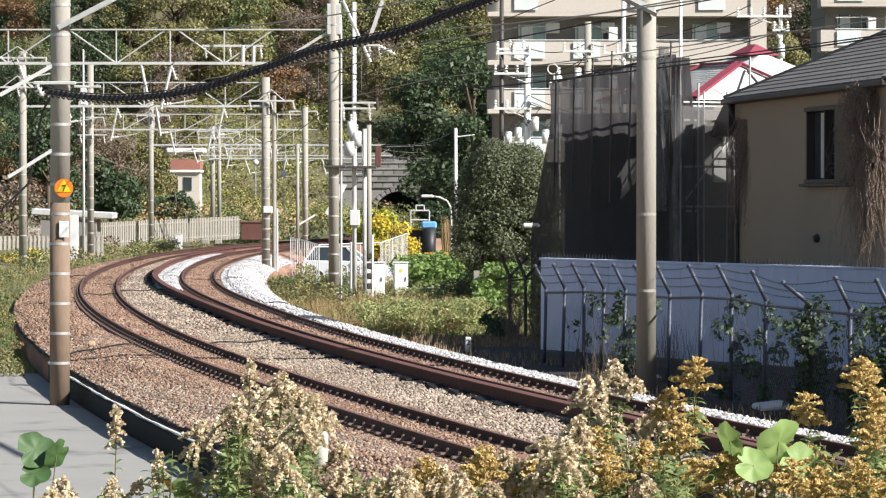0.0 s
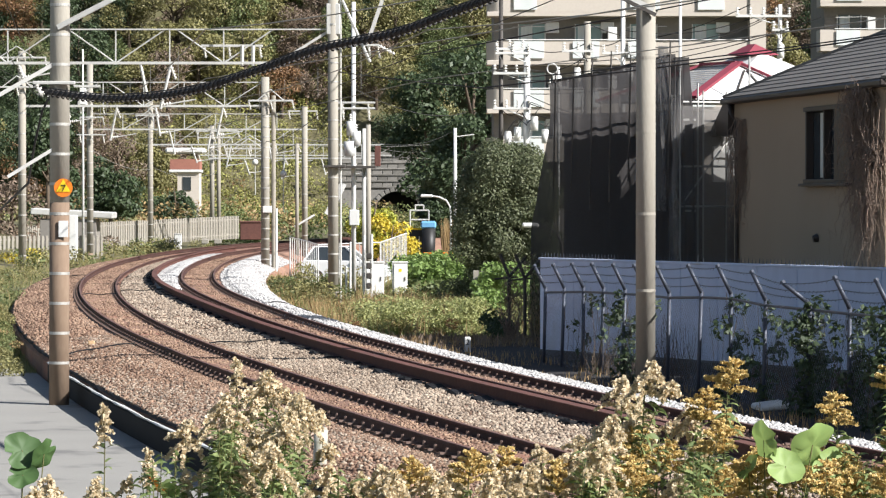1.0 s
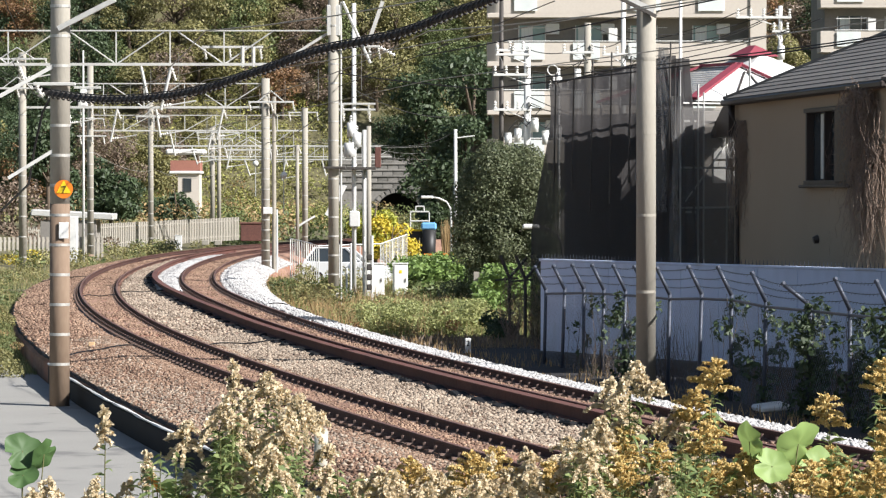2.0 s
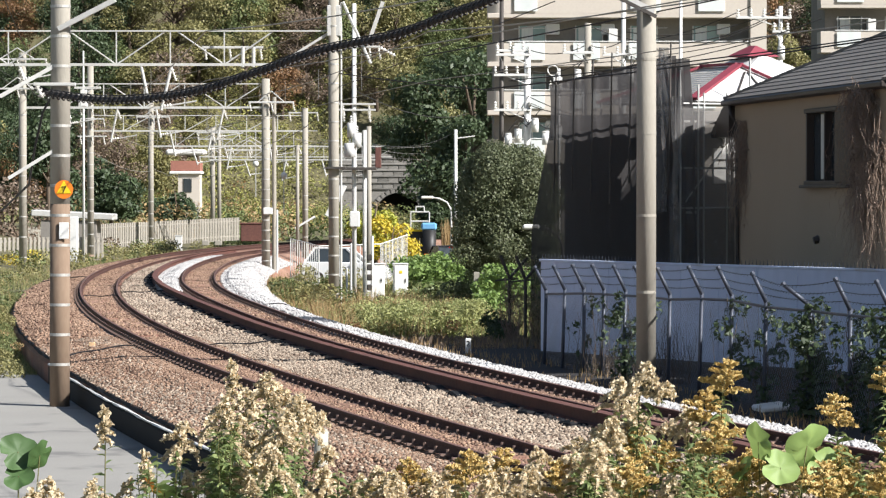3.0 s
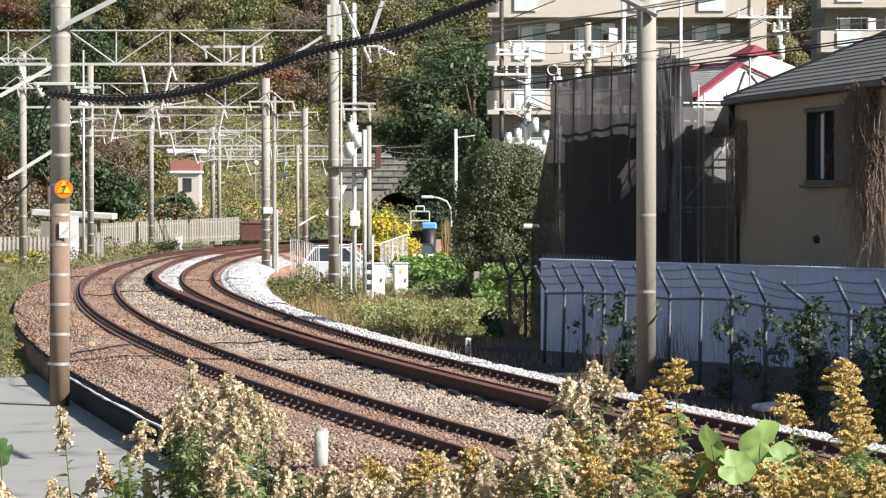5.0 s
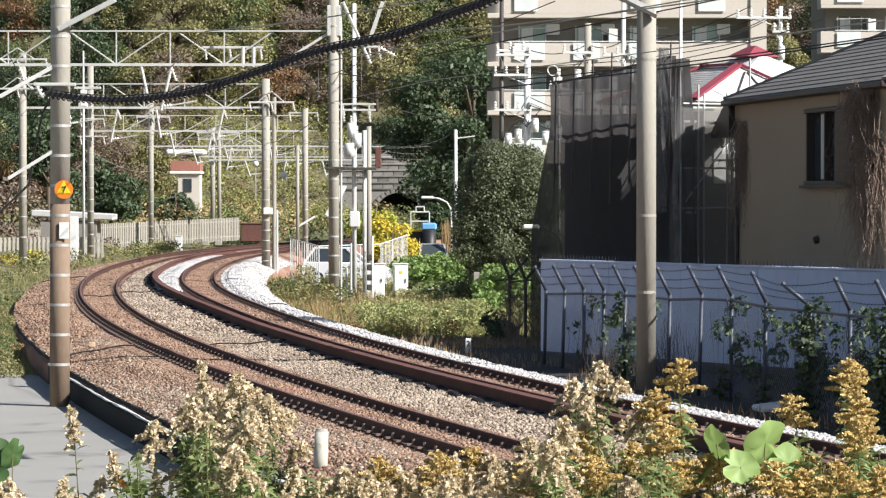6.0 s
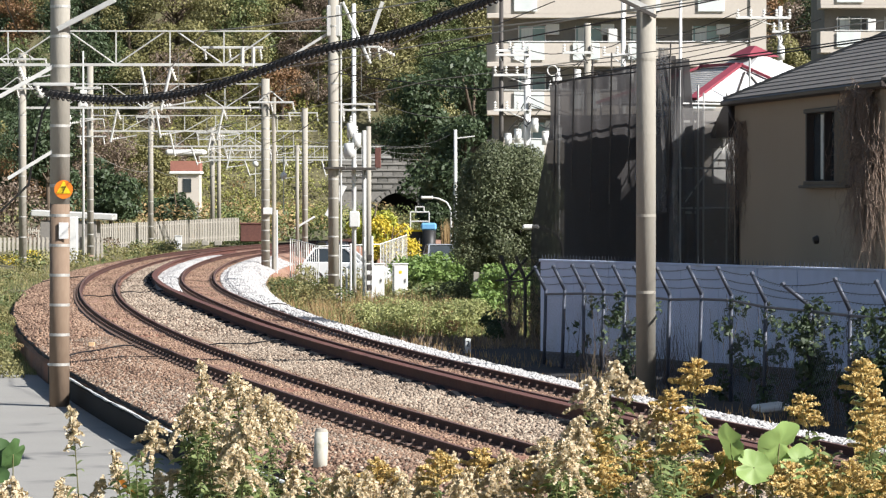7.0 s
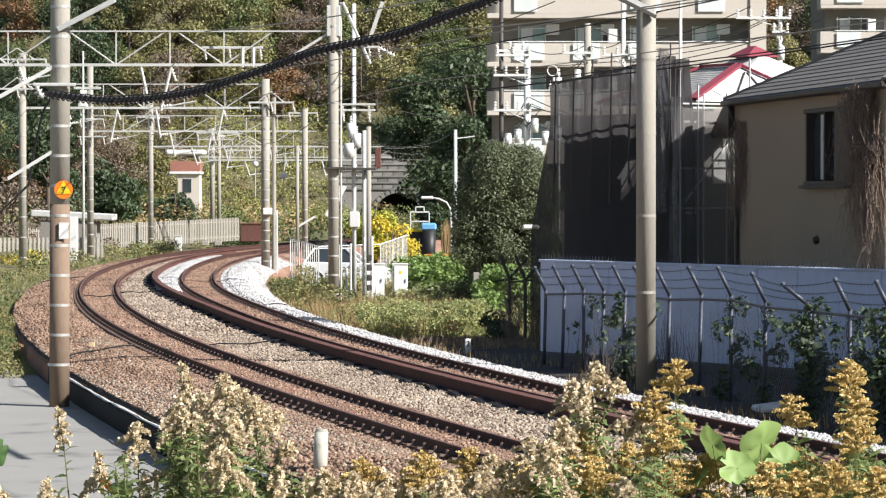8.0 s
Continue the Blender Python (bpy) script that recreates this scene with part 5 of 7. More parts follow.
def build_portal():
    """Masonry wall with a dark arched tunnel mouth below the hill."""
    w = thing("tunnel_portal", "grey coursed stone portal wall with a dark arch", "wall", at=pose(-4.4, 330, 0), kind="structure")
    R, zc = 2.3, 0.6
    pb = bmesh.new()
    low = [(-6.5, -2.0), (-R, -2.0)] + [(-R * math.cos(q), zc + R * math.sin(q)) for q in [i * math.pi / 16 for i in range(17)]] + [(R, -2.0), (6.5, -2.0)]
    rows = [[pb.verts.new((x, y, z)) for x, z in low] + [pb.verts.new((x, y, 6.7)) for x, z in low[::-1]] for y in (0.0, 7.0)]
    n = len(low)
    for a, b in zip(range(n - 1), range(1, n)):
        if abs(low[a][0] - low[b][0]) > 1e-6:
            pb.faces.new((rows[0][a], rows[0][b], rows[0][2 * n - 1 - b], rows[0][2 * n - 1 - a]))
        pb.faces.new((rows[0][a], rows[1][a], rows[1][b], rows[0][b]))
    part("spandrel", pb, M_STONEWALL, w)
    # black block behind the arch paints the dark inside the tunnel
    part("bore", box((6, 0.3, 8), (0, 7, 1)), M_BLACK, w, "unlit depth of the tunnel")
    for k in range(6):
        z = 3.3 + 0.6 * k
        part("course", box((13, 0.16, 0.16), (0, -0.06, z), bevel=0.02), M_STONEWALL, w)
    rng = random.Random(8)
    st = mesh_of("stone", box((0.95, 0.14, 0.5), bevel=0.03), M_STONEWALL)
    for k in range(5):
        for i in range(13):
            part("stone", st, M_STONEWALL, w, at=pose(-6.0 + i + 0.5 * (k % 2), 0.03 - rng.uniform(0, 0.03), 3.6 + 0.6 * k))
    for i in range(15):
        q = math.pi * (i + 0.5) / 15
        part("voussoir", box((0.42, 0.2, 0.45), bevel=0.03), M_STONEWALL, w, at=pose(-(R + 0.2) * math.cos(q), -0.06, zc + (R + 0.2) * math.sin(q), 0, math.degrees(q) - 90, 0))


def car_model(name, label, paint, length=4.0, width=1.66, height=1.5):
    """A small hatchback, nose towards -y, origin on the road."""
    c = thing(name, label, "car")
    L, W, H = length / 2, width / 2, height
    bm = bmesh.new()
    prof = [(-L, 0.32), (-L, 0.62), (-L + 0.12, 0.72), (-L + 1.0, 0.90), (-0.45 * L, 0.95), (L - 0.1, 0.98), (L, 0.7), (L, 0.32)]
    rows = []
    for sx in (-1, -0.93, 0.93, 1):
        rows.append([bm.verts.new((sx * W, y, z + (0.0 if abs(sx) == 1 else 0.03))) for y, z in prof])
    for a, b in zip(rows, rows[1:]):
        for k in range(len(prof)):
            bm.faces.new((a[k], a[(k + 1) % len(prof)], b[(k + 1) % len(prof)], b[k]))
    bm.faces.new(rows[0][::-1])
    bm.faces.new(rows[-1])
    bmesh.ops.recalc_face_normals(bm, faces=bm.faces)
    part("body", bm, paint, c)
    cab = bmesh.new()
    lo = [(-0.42 * L, 0.95), (L - 0.12, 0.97)]
    hi = [(-0.05 * L, H), (L - 0.55, H)]
    v = [cab.verts.new(p) for p in ((-W * 0.95, lo[0][0], lo[0][1]), (W * 0.95, lo[0][0], lo[0][1]), (W * 0.95, lo[1][0], lo[1][1]), (-W * 0.95, lo[1][0], lo[1][1]),
                                    (-W * 0.78, hi[0][0], hi[0][1]), (W * 0.78, hi[0][0], hi[0][1]), (W * 0.78, hi[1][0], hi[1][1]), (-W * 0.78, hi[1][0], hi[1][1]))]
    for q in ((0, 1, 5, 4), (1, 2, 6, 5), (2, 3, 7, 6), (3, 0, 4, 7), (4, 5, 6, 7)):
        cab.faces.new([v[k] for k in q])
    part("glasshouse", cab, M_PANE, c, "dark tinted windows")
    part("roof", box((W * 1.62, L * 0.82, 0.05), (0, (hi[0][0] + hi[1][0]) / 2, H + 0.01), bevel=0.02), paint, c)
    for sx in (-1, 1):
        for ya, yb in ((lo[0][0], hi[0][0]), (lo[1][0], hi[1][0])):
            part("pillar", beam((sx * W * 0.95, ya, 0.96), (sx * W * 0.79, yb, H), 0.07, 0.07), paint, c)
        part("headlight", box((0.34, 0.1, 0.16), (sx * W * 0.72, -L + 0.02, 0.66), bevel=0.03), M_FROST, c)
        part("tail_light", box((0.13, 0.1, 0.18), (sx * W * 0.84, L - 0.02, 0.84), bevel=0.03), M_TAIL, c)
        part("mirror", box((0.2, 0.1, 0.14), (sx * (W + 0.1), -0.3 * L, 1.0), bevel=0.03), paint, c)
        for y in (-L * 0.62, L * 0.62):
            wh = part("wheel", rod((sx * (W - 0.2), y, 0.3), (sx * (W + 0.01), y, 0.3), 0.3, n=18), M_TYRE, c)
            part("rim", rod((sx * (W + 0.005), y, 0.3), (sx * (W + 0.02), y, 0.3), 0.18, n=12), M_GALV, wh)
    part("brake_light", box((0.2, 0.05, 0.05), (0, L - 0.5, H - 0.06), bevel=0.01), M_TAIL, c)
    return c


def utility_pole(x, y, top, r, arms, cans, label, mat):
    """A street pole with cross arms (height, from, to), pin insulators, and transformer cans."""
    t = thing("utility_pole", label, "pole", at=pose(x, y, -1.0), group="utility poles")
    part("shaft", rod((0, 0, 0), (0, 0, top + 1), r * 1.25, r, n=14), mat, t, smooth=True)
    for z, a, b in arms:
        part("cross_arm", box((b - a, 0.10, 0.12), ((a + b) / 2, -r - 0.05, z + 1), bevel=0.01), M_WHITE, t)
        n = max(2, int((b - a) / 0.55))
        for k in range(n + 1):
            q = a + 0.08 + (b - a - 0.16) * k / n
            ib = bmesh.new()
            insulator(ib, (q, -r - 0.05, z + 1.05), (q, -r - 0.05, z + 1.42), 0.09, 3)
            part("insulator", ib, M_INSUL, t)
        part("arm_brace", rod((a * 0.7, -r, z + 1), (0, -r, z + 0.55), 0.025, n=6), M_WHITE, t)
    for dx, z in cans:
        cb = rod((dx, -0.35, z + 0.75), (dx, -0.35, z + 1.35), 0.17, n=16)
        part("transformer_can", cb, M_CABINET, t, smooth=True)
        part("can_lid", rod((dx, -0.35, z + 1.35), (dx, -0.35, z + 1.42), 0.19, 0.14, n=16), M_GALV, t)
        lb = tube([(dx, -0.35, z + 1.5), (dx + 0.3, -0.4, z + 1.9), (dx * 0.5, -0.3, z + 2.1), (0, -0.2, z + 1.7)], 0.025, n=5)
        part("lead", lb, M_WIRE, t)


def build_poles_by_flats():
    y = 160
    utility_pole(2.75, y, 12.5, 0.10, ((9.7, -0.3, 1.1),), (), "slim dark steel street pole", M_DARKSTEEL)
    utility_pole(3.97, y, 9.7, 0.15, ((9.5, -1.5, 0.15), (8.55, -1.6, 0.1), (6.9, -1.6, 0.2)), ((-0.45, 5.6), (0.35, 6.1), (0.85, 5.5), (-0.9, 5.4)), "white street pole with a cluster of transformers", M_WHITE)
    utility_pole(6.82, y, 11.0, 0.16, ((9.6, -1.2, 0.3),), ((-0.5, 8.4),), "grey street pole with white insulators", M_POLE)
    utility_pole(8.5, y, 12.5, 0.10, ((9.5, -1.0, 1.0),), ((0.3, 8.4),), "slim white street pole", M_WHITE)
    utility_pole(11.2, y, 12.5, 0.07, (), (), "slim white street pole", M_WHITE)
    utility_pole(15.9, y, 11.8, 0.10, ((11.25, -2.1, 0.5), (10.6, -0.4, 0.4)), ((0.0, 9.5),), "street pole with a long white cross arm", M_WHITE)
    utility_pole(5.6, y + 4, 9.0, 0.06, ((8.0, -0.5, 0.5),), (), "slim white street pole", M_WHITE)
    for k, (a, b, d) in enumerate((((3.9, y, 9.8), (6.8, y, 10.0), 0.35), ((6.8, y, 10.0), (8.5, y, 10.2), 0.25), ((8.5, y, 9.9), (15.9, y, 11.5), 0.7), ((8.5, y, 10.6), (15.9, y, 11.7), 0.6), ((3.9, y, 8.8), (6.8, y, 9.4), 0.4), ((6.8, y, 10.9), (15.9, y, 11.6), 1.2), ((3.9, y, 7.2), (8.5, y - 6, 6.4), 0.3), ((3.9, y, 7.6), (9.5, y - 8, 6.0), 0.4), ((2.7, y, 7.0), (3.9, y, 7.4), 0.6), ((3.9, y, 7.0), (5.6, y, 6.2), 0.5))):
        cable("thin black service wire by the flats", sag(a, b, d, 10), 0.022)
    loop = thing("coiled_cable", "coil of pale cable hung on the wires", "cable", at=pose(5.15, y - 0.5, 8.75))
    part("coil", tube([(0.24 * math.cos(q), 0.02 * math.sin(3 * q), 0.24 * math.sin(q)) for q in [k * math.tau / 24 for k in range(25)]], 0.03, n=5), M_WHITE, loop)

# ---- plants ----


def leaf_cloud(name, lumps, count, size, mat, seed, parent=None, flat=0.35, hang=0.0, at=None):
    """Many small folded leaves on the outside of several lumps (centre, radii)."""
    rg = np.random.RandomState(seed)
    vol = np.array([l[1][0] * l[1][2] for l in lumps])
    pick = rg.choice(len(lumps), count, p=vol / vol.sum())
    cen, rad = np.array([l[0] for l in lumps])[pick], np.array([l[1] for l in lumps])[pick]
    d = rg.normal(size=(count, 3))
    d /= np.linalg.norm(d, axis=1)[:, None]
    rr = 0.55 + 0.5 * rg.rand(count) ** 0.6
    pos = cen + d * rad * rr[:, None]
    nrm = d * (1 - flat) + rg.normal(size=(count, 3)) * 0.55 + np.array([0, 0, flat])
    nrm /= np.linalg.norm(nrm, axis=1)[:, None]
    u = np.cross(nrm, rg.normal(size=(count, 3)))
    u /= np.linalg.norm(u, axis=1)[:, None]
    if hang:
        u[:, 2] -= hang
    v = np.cross(nrm, u)
    s = size * (0.55 + 0.9 * rg.rand(count))[:, None]
    pts = np.stack([pos - u * s * 0.6, pos + v * s * 0.33 + nrm * s * 0.12, pos + u * s * 0.6, pos - v * s * 0.33 + nrm * s * 0.12], 1).reshape(-1, 3)
    return raw(name, pts, 4, mat, parent, at)


def raw(name, pts, k, mat, parent=None, at=None, faces=None):
    """A mesh from an array of corners, k to a face, or from given faces of equal size."""
    me = bpy.data.meshes.new(name)
    idx = np.arange(len(pts)) if faces is None else np.asarray(faces).ravel()
    n = len(idx) // k
    me.vertices.add(len(pts))
    me.vertices.foreach_set("co", np.asarray(pts, dtype=np.float32).ravel())
    me.loops.add(len(idx))
    me.loops.foreach_set("vertex_index", idx.astype(np.int32))
    me.polygons.add(n)
    me.polygons.foreach_set("loop_start", (np.arange(n) * k).astype(np.int32))
    me.polygons.foreach_set("loop_total", np.full(n, k, dtype=np.int32))
    me.update(calc_edges=True)
    me.materials.append(mat)
    return part(name, me, mat, parent, at=at)


def tree(label, h, w, mat, seed, leaves=1600, size=0.34, bare=0.0, at=None, low=0.25):
    """Tapered trunk with limbs, and a crown of many small leaves in uneven clumps."""
    rng = random.Random(seed)
    t = thing("tree", label, "tree", at=at, group="hillside trees" if h < 10.5 else "")
    tb = tube([(0, 0, -0.6), (rng.uniform(-0.1, 0.1), 0, h * 0.3), (rng.uniform(-0.25, 0.25), 0.1, h * 0.6), (rng.uniform(-0.3, 0.3), 0, h * 0.92)], 0.05 * w, n=8, r_end=0.02)
    lumps = []
    for k in range(9 + int(w)):
        q, z = rng.uniform(0, math.tau), h * rng.uniform(low, 0.95)
        reach = w * 0.5 * (1 - 0.55 * abs((z / h - 0.5) * 1.6)) * rng.uniform(0.35, 0.95)
        p = Vector((reach * math.cos(q), reach * math.sin(q), z))
        tube([(0, 0, z * 0.72), (p.x * 0.5, p.y * 0.5, z * 0.9), p], 0.018 * w, n=5, bm=tb, r_end=0.012)
        r = w * rng.uniform(0.17, 0.30)
        lumps.append((p, (r, r, r * rng.uniform(0.6, 0.95))))
    part("trunk", tb, M_BARK, t, smooth=True)
    cr = leaf_cloud("crown", lumps, int(leaves * (1 - bare)), size, mat, seed, t)
    return t


def build_hill():
    kinds = []
    spec = (("dark evergreen tree on the hillside", 8, 5.5, M_LEAF_DARK, 0), ("dark evergreen tree on the hillside", 10, 6, M_LEAF_DARK, 0), ("green broadleaf tree on the hillside", 7, 5.5, M_LEAF_MID, 0),
            ("olive-green tree turning in autumn", 7, 5, M_LEAF_OLIVE, 0), ("olive-green tree turning in autumn", 8, 6, M_LEAF_OLIVE, 0.2), ("rust-orange autumn tree on the hillside", 6.5, 5, M_LEAF_RUST, 0.2),
            ("brown half-bare autumn tree", 7.5, 5.5, M_LEAF_BROWN, 0.35), ("green broadleaf tree on the hillside", 8.5, 6, M_LEAF_MID, 0))
    for i, (lab, h, w, m, bare) in enumerate(spec):
        kinds.append(tree(lab, h, w, m, 40 + i, 5200, 0.21, bare, at=pose(-60 + 9 * i, 470, ground_height(-60 + 9 * i, 470))))
    rng = random.Random(21)
    n = 0
    for row in range(13):
        y = 309 + 6.4 * row
        for col in range(24):
            x = -48 + 4.0 * col + rng.uniform(-1.6, 1.6) + 2 * (row % 2)
            yy = y + rng.uniform(-2, 2)
            if (-13 < x < 4 and yy < 338) or (-24 < x < -9 and yy < 352):
                continue
            if yy < 318 and -27 < x < -13 and rng.random() < 0.8:
                continue
            f = noise.noise(Vector((x * 0.06, yy * 0.06, 4.0))) + rng.uniform(-0.35, 0.35)
            if 0 < x < 14 and yy < 352:
                k = rng.choice((0, 1))
            elif x < -34 and f > -0.1:
                k = rng.choice((0, 1, 5))
            else:
                k = 2 if f < -0.3 else 3 if f < -0.1 else 4 if f < 0.05 else 6 if f < 0.25 else 5 if f < 0.42 else rng.choice((0, 7))
            s = rng.uniform(0.8, 1.2)
            copy_thing(kinds[k], pose(x, yy, ground_height(x, yy), 0, 0, rng.uniform(0, 360)) @ Matrix.Scale(s, 4))
            n += 1
    # undergrowth at the hill's foot
    lumps = []
    for k in range(190):
        x, y = rng.uniform(-42, 26), rng.uniform(252, 338)
        if -12 < x < 3 and y > 322:
            continue
        r = rng.uniform(0.8, 2.0)
        lumps.append(((x, y, ground_height(x, y) + r * 0.35), (r * 1.3, r, r)))
    for m, sl in ((M_LEAF_OLIVE, slice(0, None, 3)), (M_LEAF_MID, slice(1, None, 3)), (M_GRASS_DRY, slice(2, None, 3))):
        o = leaf_cloud("undergrowth", lumps[sl], 16000, 0.24, m, 77)
        tagged(o, "autumn scrub at the foot of the hill", "shrubs", kind="stuff")
    # open sunny slope beside the portal
    for m, seed, n, share in ((M_SCRUB, 81, 240, 46000), (M_LEAF_OLIVE, 82, 90, 16000), (M_LEAF_RUST, 83, 16, 2200), (M_LEAF_MID, 84, 30, 5000)):
        lumps = []
        for k in range(n):
            x, y, q = rng.uniform(-27, -9.5), rng.uniform(312, 370), rng.uniform(0.7, 1.5)
            lumps.append(((x, y, ground_height(x, y) + q * 0.3), (q * 1.4, q, q)))
        o = leaf_cloud("slope_scrub", lumps, share, 0.20, m, seed)
        tagged(o, "sunlit yellow-green scrub on the open slope", "shrubs", kind="stuff")
    # single trees nearer than the hill
    tree("tall dark evergreen tree behind the lamp", 13.0, 8.5, M_LEAF_DARK, 5, 9000, 0.30, at=pose(2.0, 235, -0.6), low=0.12)
    tree("tall dark evergreen tree beside the portal", 11.0, 7.0, M_LEAF_DARK, 6, 7000, 0.30, at=pose(6.0, 245, -0.6), low=0.1)
    tree("tall dark evergreen tree beside the portal", 12.5, 6.0, M_LEAF_DARK, 16, 6000, 0.30, at=pose(-1.2, 262, -0.6), low=0.3)
    tree("dark evergreen tree behind the lamp", 8.5, 5.0, M_LEAF_DARK, 26, 6000, 0.26, at=pose(1.4, 222, -0.8), low=0.06)
    tree("dark evergreen tree behind the lamp", 7.0, 4.6, M_LEAF_DARK, 27, 6000, 0.26, at=pose(-0.2, 246, -0.6), low=0.06)
    tree("small tree with lime-yellow autumn leaves", 3.7, 2.5, M_LEAF_LIME, 7, 3600, 0.15, at=pose(-3.05, 154, -0.8), low=0.35)
    tree("small tree with yellow autumn leaves", 2.5, 2.3, M_LEAF_GOLD, 17, 2200, 0.14, at=pose(-2.5, 153, -0.8), low=0.3)
    tree("dark green tree on the grassy bank", 5.6, 4.2, M_LEAF_DARK, 9, 4000, 0.26, at=pose(-23.5, 240, -0.5), low=0.4)
    tree("dark green tree on the grassy bank", 4.0, 3.4, M_LEAF_DARK, 19, 3500, 0.24, at=pose(-20.8, 262, -0.3), low=0.25)
    tree("dark green tree on the grassy bank", 8.0, 5.0, M_LEAF_DARK, 29, 5000, 0.26, at=pose(-27.0, 232, -0.3), low=0.2)
    tree("reddish bare shrub on the bank", 4.0, 4.0, M_LEAF_BROWN, 39, 1800, 0.2, at=pose(-26.0, 205, -0.3), low=0.2)
    # broad clipped evergreen beside the wrapped house
    b = thing("evergreen_shrub", "large rounded dark evergreen shrub beside the netting", "shrub", at=pose(1.98, 112, -0.9))
    tb = tube([(0, 0, -0.3), (0.1, 0, 1.5), (0, 0, 3.2)], 0.14, n=8, r_end=0.06)
    rng = random.Random(4)
    lumps = []
    for k in range(130):
        q, z = rng.uniform(0, math.tau), rng.uniform(0.1, 5.15)
        reach = 1.58 * math.sin(min(1, (5.75 - z) / 2.2) * math.pi / 2) * rng.uniform(0.4, 0.98)
        p = (reach * math.cos(q), reach * math.sin(q), z)
        tube([(0, 0, min(3, z * 0.6)), p], 0.03, n=5, bm=tb, r_end=0.01)
        lumps.append((p, (rng.uniform(0.45, 0.75),) * 2 + (rng.uniform(0.4, 0.62),)))
    part("trunk", tb, M_BARK, b)
    leaf_cloud("crown", lumps, 150000, 0.072, M_LEAF_SHRUB, 12, b)
    # bare twiggy shrub at the fence's end
    tw = thing("bare_shrub", "grey leafless shrub at the end of the fence", "shrub", at=pose(2.05, 80.2, -0.5))
    vb = bmesh.new()
    for k in range(120):
        q = rng.uniform(0, math.tau)
        p = [(0.5 * math.cos(q), 0.4 * math.sin(q), 0)]
        for j in range(7):
            a = p[-1]
            p.append((a[0] + rng.uniform(-0.13, 0.13), a[1] + rng.uniform(-0.13, 0.13), a[2] + rng.uniform(0.08, 0.3)))
        tube(p, 0.010, n=4, bm=vb, r_end=0.003)
    tagged(part("twig_tangle", vb, M_VINE, tw), kind="stuff")
    leaf_cloud("dead_leaves", [((0, 0, 1.2), (0.6, 0.5, 0.9))], 500, 0.06, M_LEAF_BROWN, 3, tw)


def blades(name, n, place, hmin, hmax, width, mat, seed, label, bend=0.35):
    """Grass and weed blades, each bent once, rooted where place(random state, n) puts them."""
    rg = np.random.RandomState(seed)
    root = place(rg, n)
    h = hmin + (hmax - hmin) * rg.rand(n) ** 1.5
    q = rg.rand(n) * math.tau
    lean = np.stack([np.cos(q), np.sin(q), np.zeros(n)], 1) * (h * bend * rg.rand(n))[:, None]
    p = rg.rand(n) * math.tau
    side = np.stack([np.cos(p), np.sin(p) * 0.5, np.zeros(n)], 1) * (width * (0.5 + rg.rand(n)))[:, None]
    up = np.stack([np.zeros(n), np.zeros(n), h], 1)
    mid = root + up * 0.55 + lean * 0.35
    pts = np.stack([root - side * 0.5, root + side * 0.5, mid + side * 0.5, root + up + lean, mid - side * 0.5], 1).reshape(-1, 3)
    f = (np.arange(n)[:, None] * 5 + np.array([0, 1, 2, 3, 4])).ravel()
    o = raw(name, pts, 5, mat, faces=f)
    return tagged(o, label, "grass", kind="stuff")


def field(x0, x1, y0, y1, skip=None):
    def place(rg, n):
        out = np.zeros((0, 3))
        while len(out) < n:
            x, y = x0 + (x1 - x0) * rg.rand(n), y0 + (y1 - y0) * rg.rand(n)
            s = R0 - np.hypot(x - CX, y - CY) + 0.001 * np.clip(y - CY, 0, 60) ** 2 * -1
            ok = skip(x, y, s)
            clump = np.sin(x * 1.9 + np.sin(y * 0.7) * 2) + np.sin(y * 0.9 + x) > -0.9 + 1.2 * rg.rand(n)
            out = np.vstack([out, np.stack([x, y, -0.86 + 0.4 * (s > 3) * np.clip((87 - y) / 9, 0, 1) + 0.4 * (s < 0) * np.clip((y - 75.5) / 6, 0, 1) * np.clip((185 - y) / 20, 0, 1)], 1)[ok & clump]])
        return out[:n]
    return place


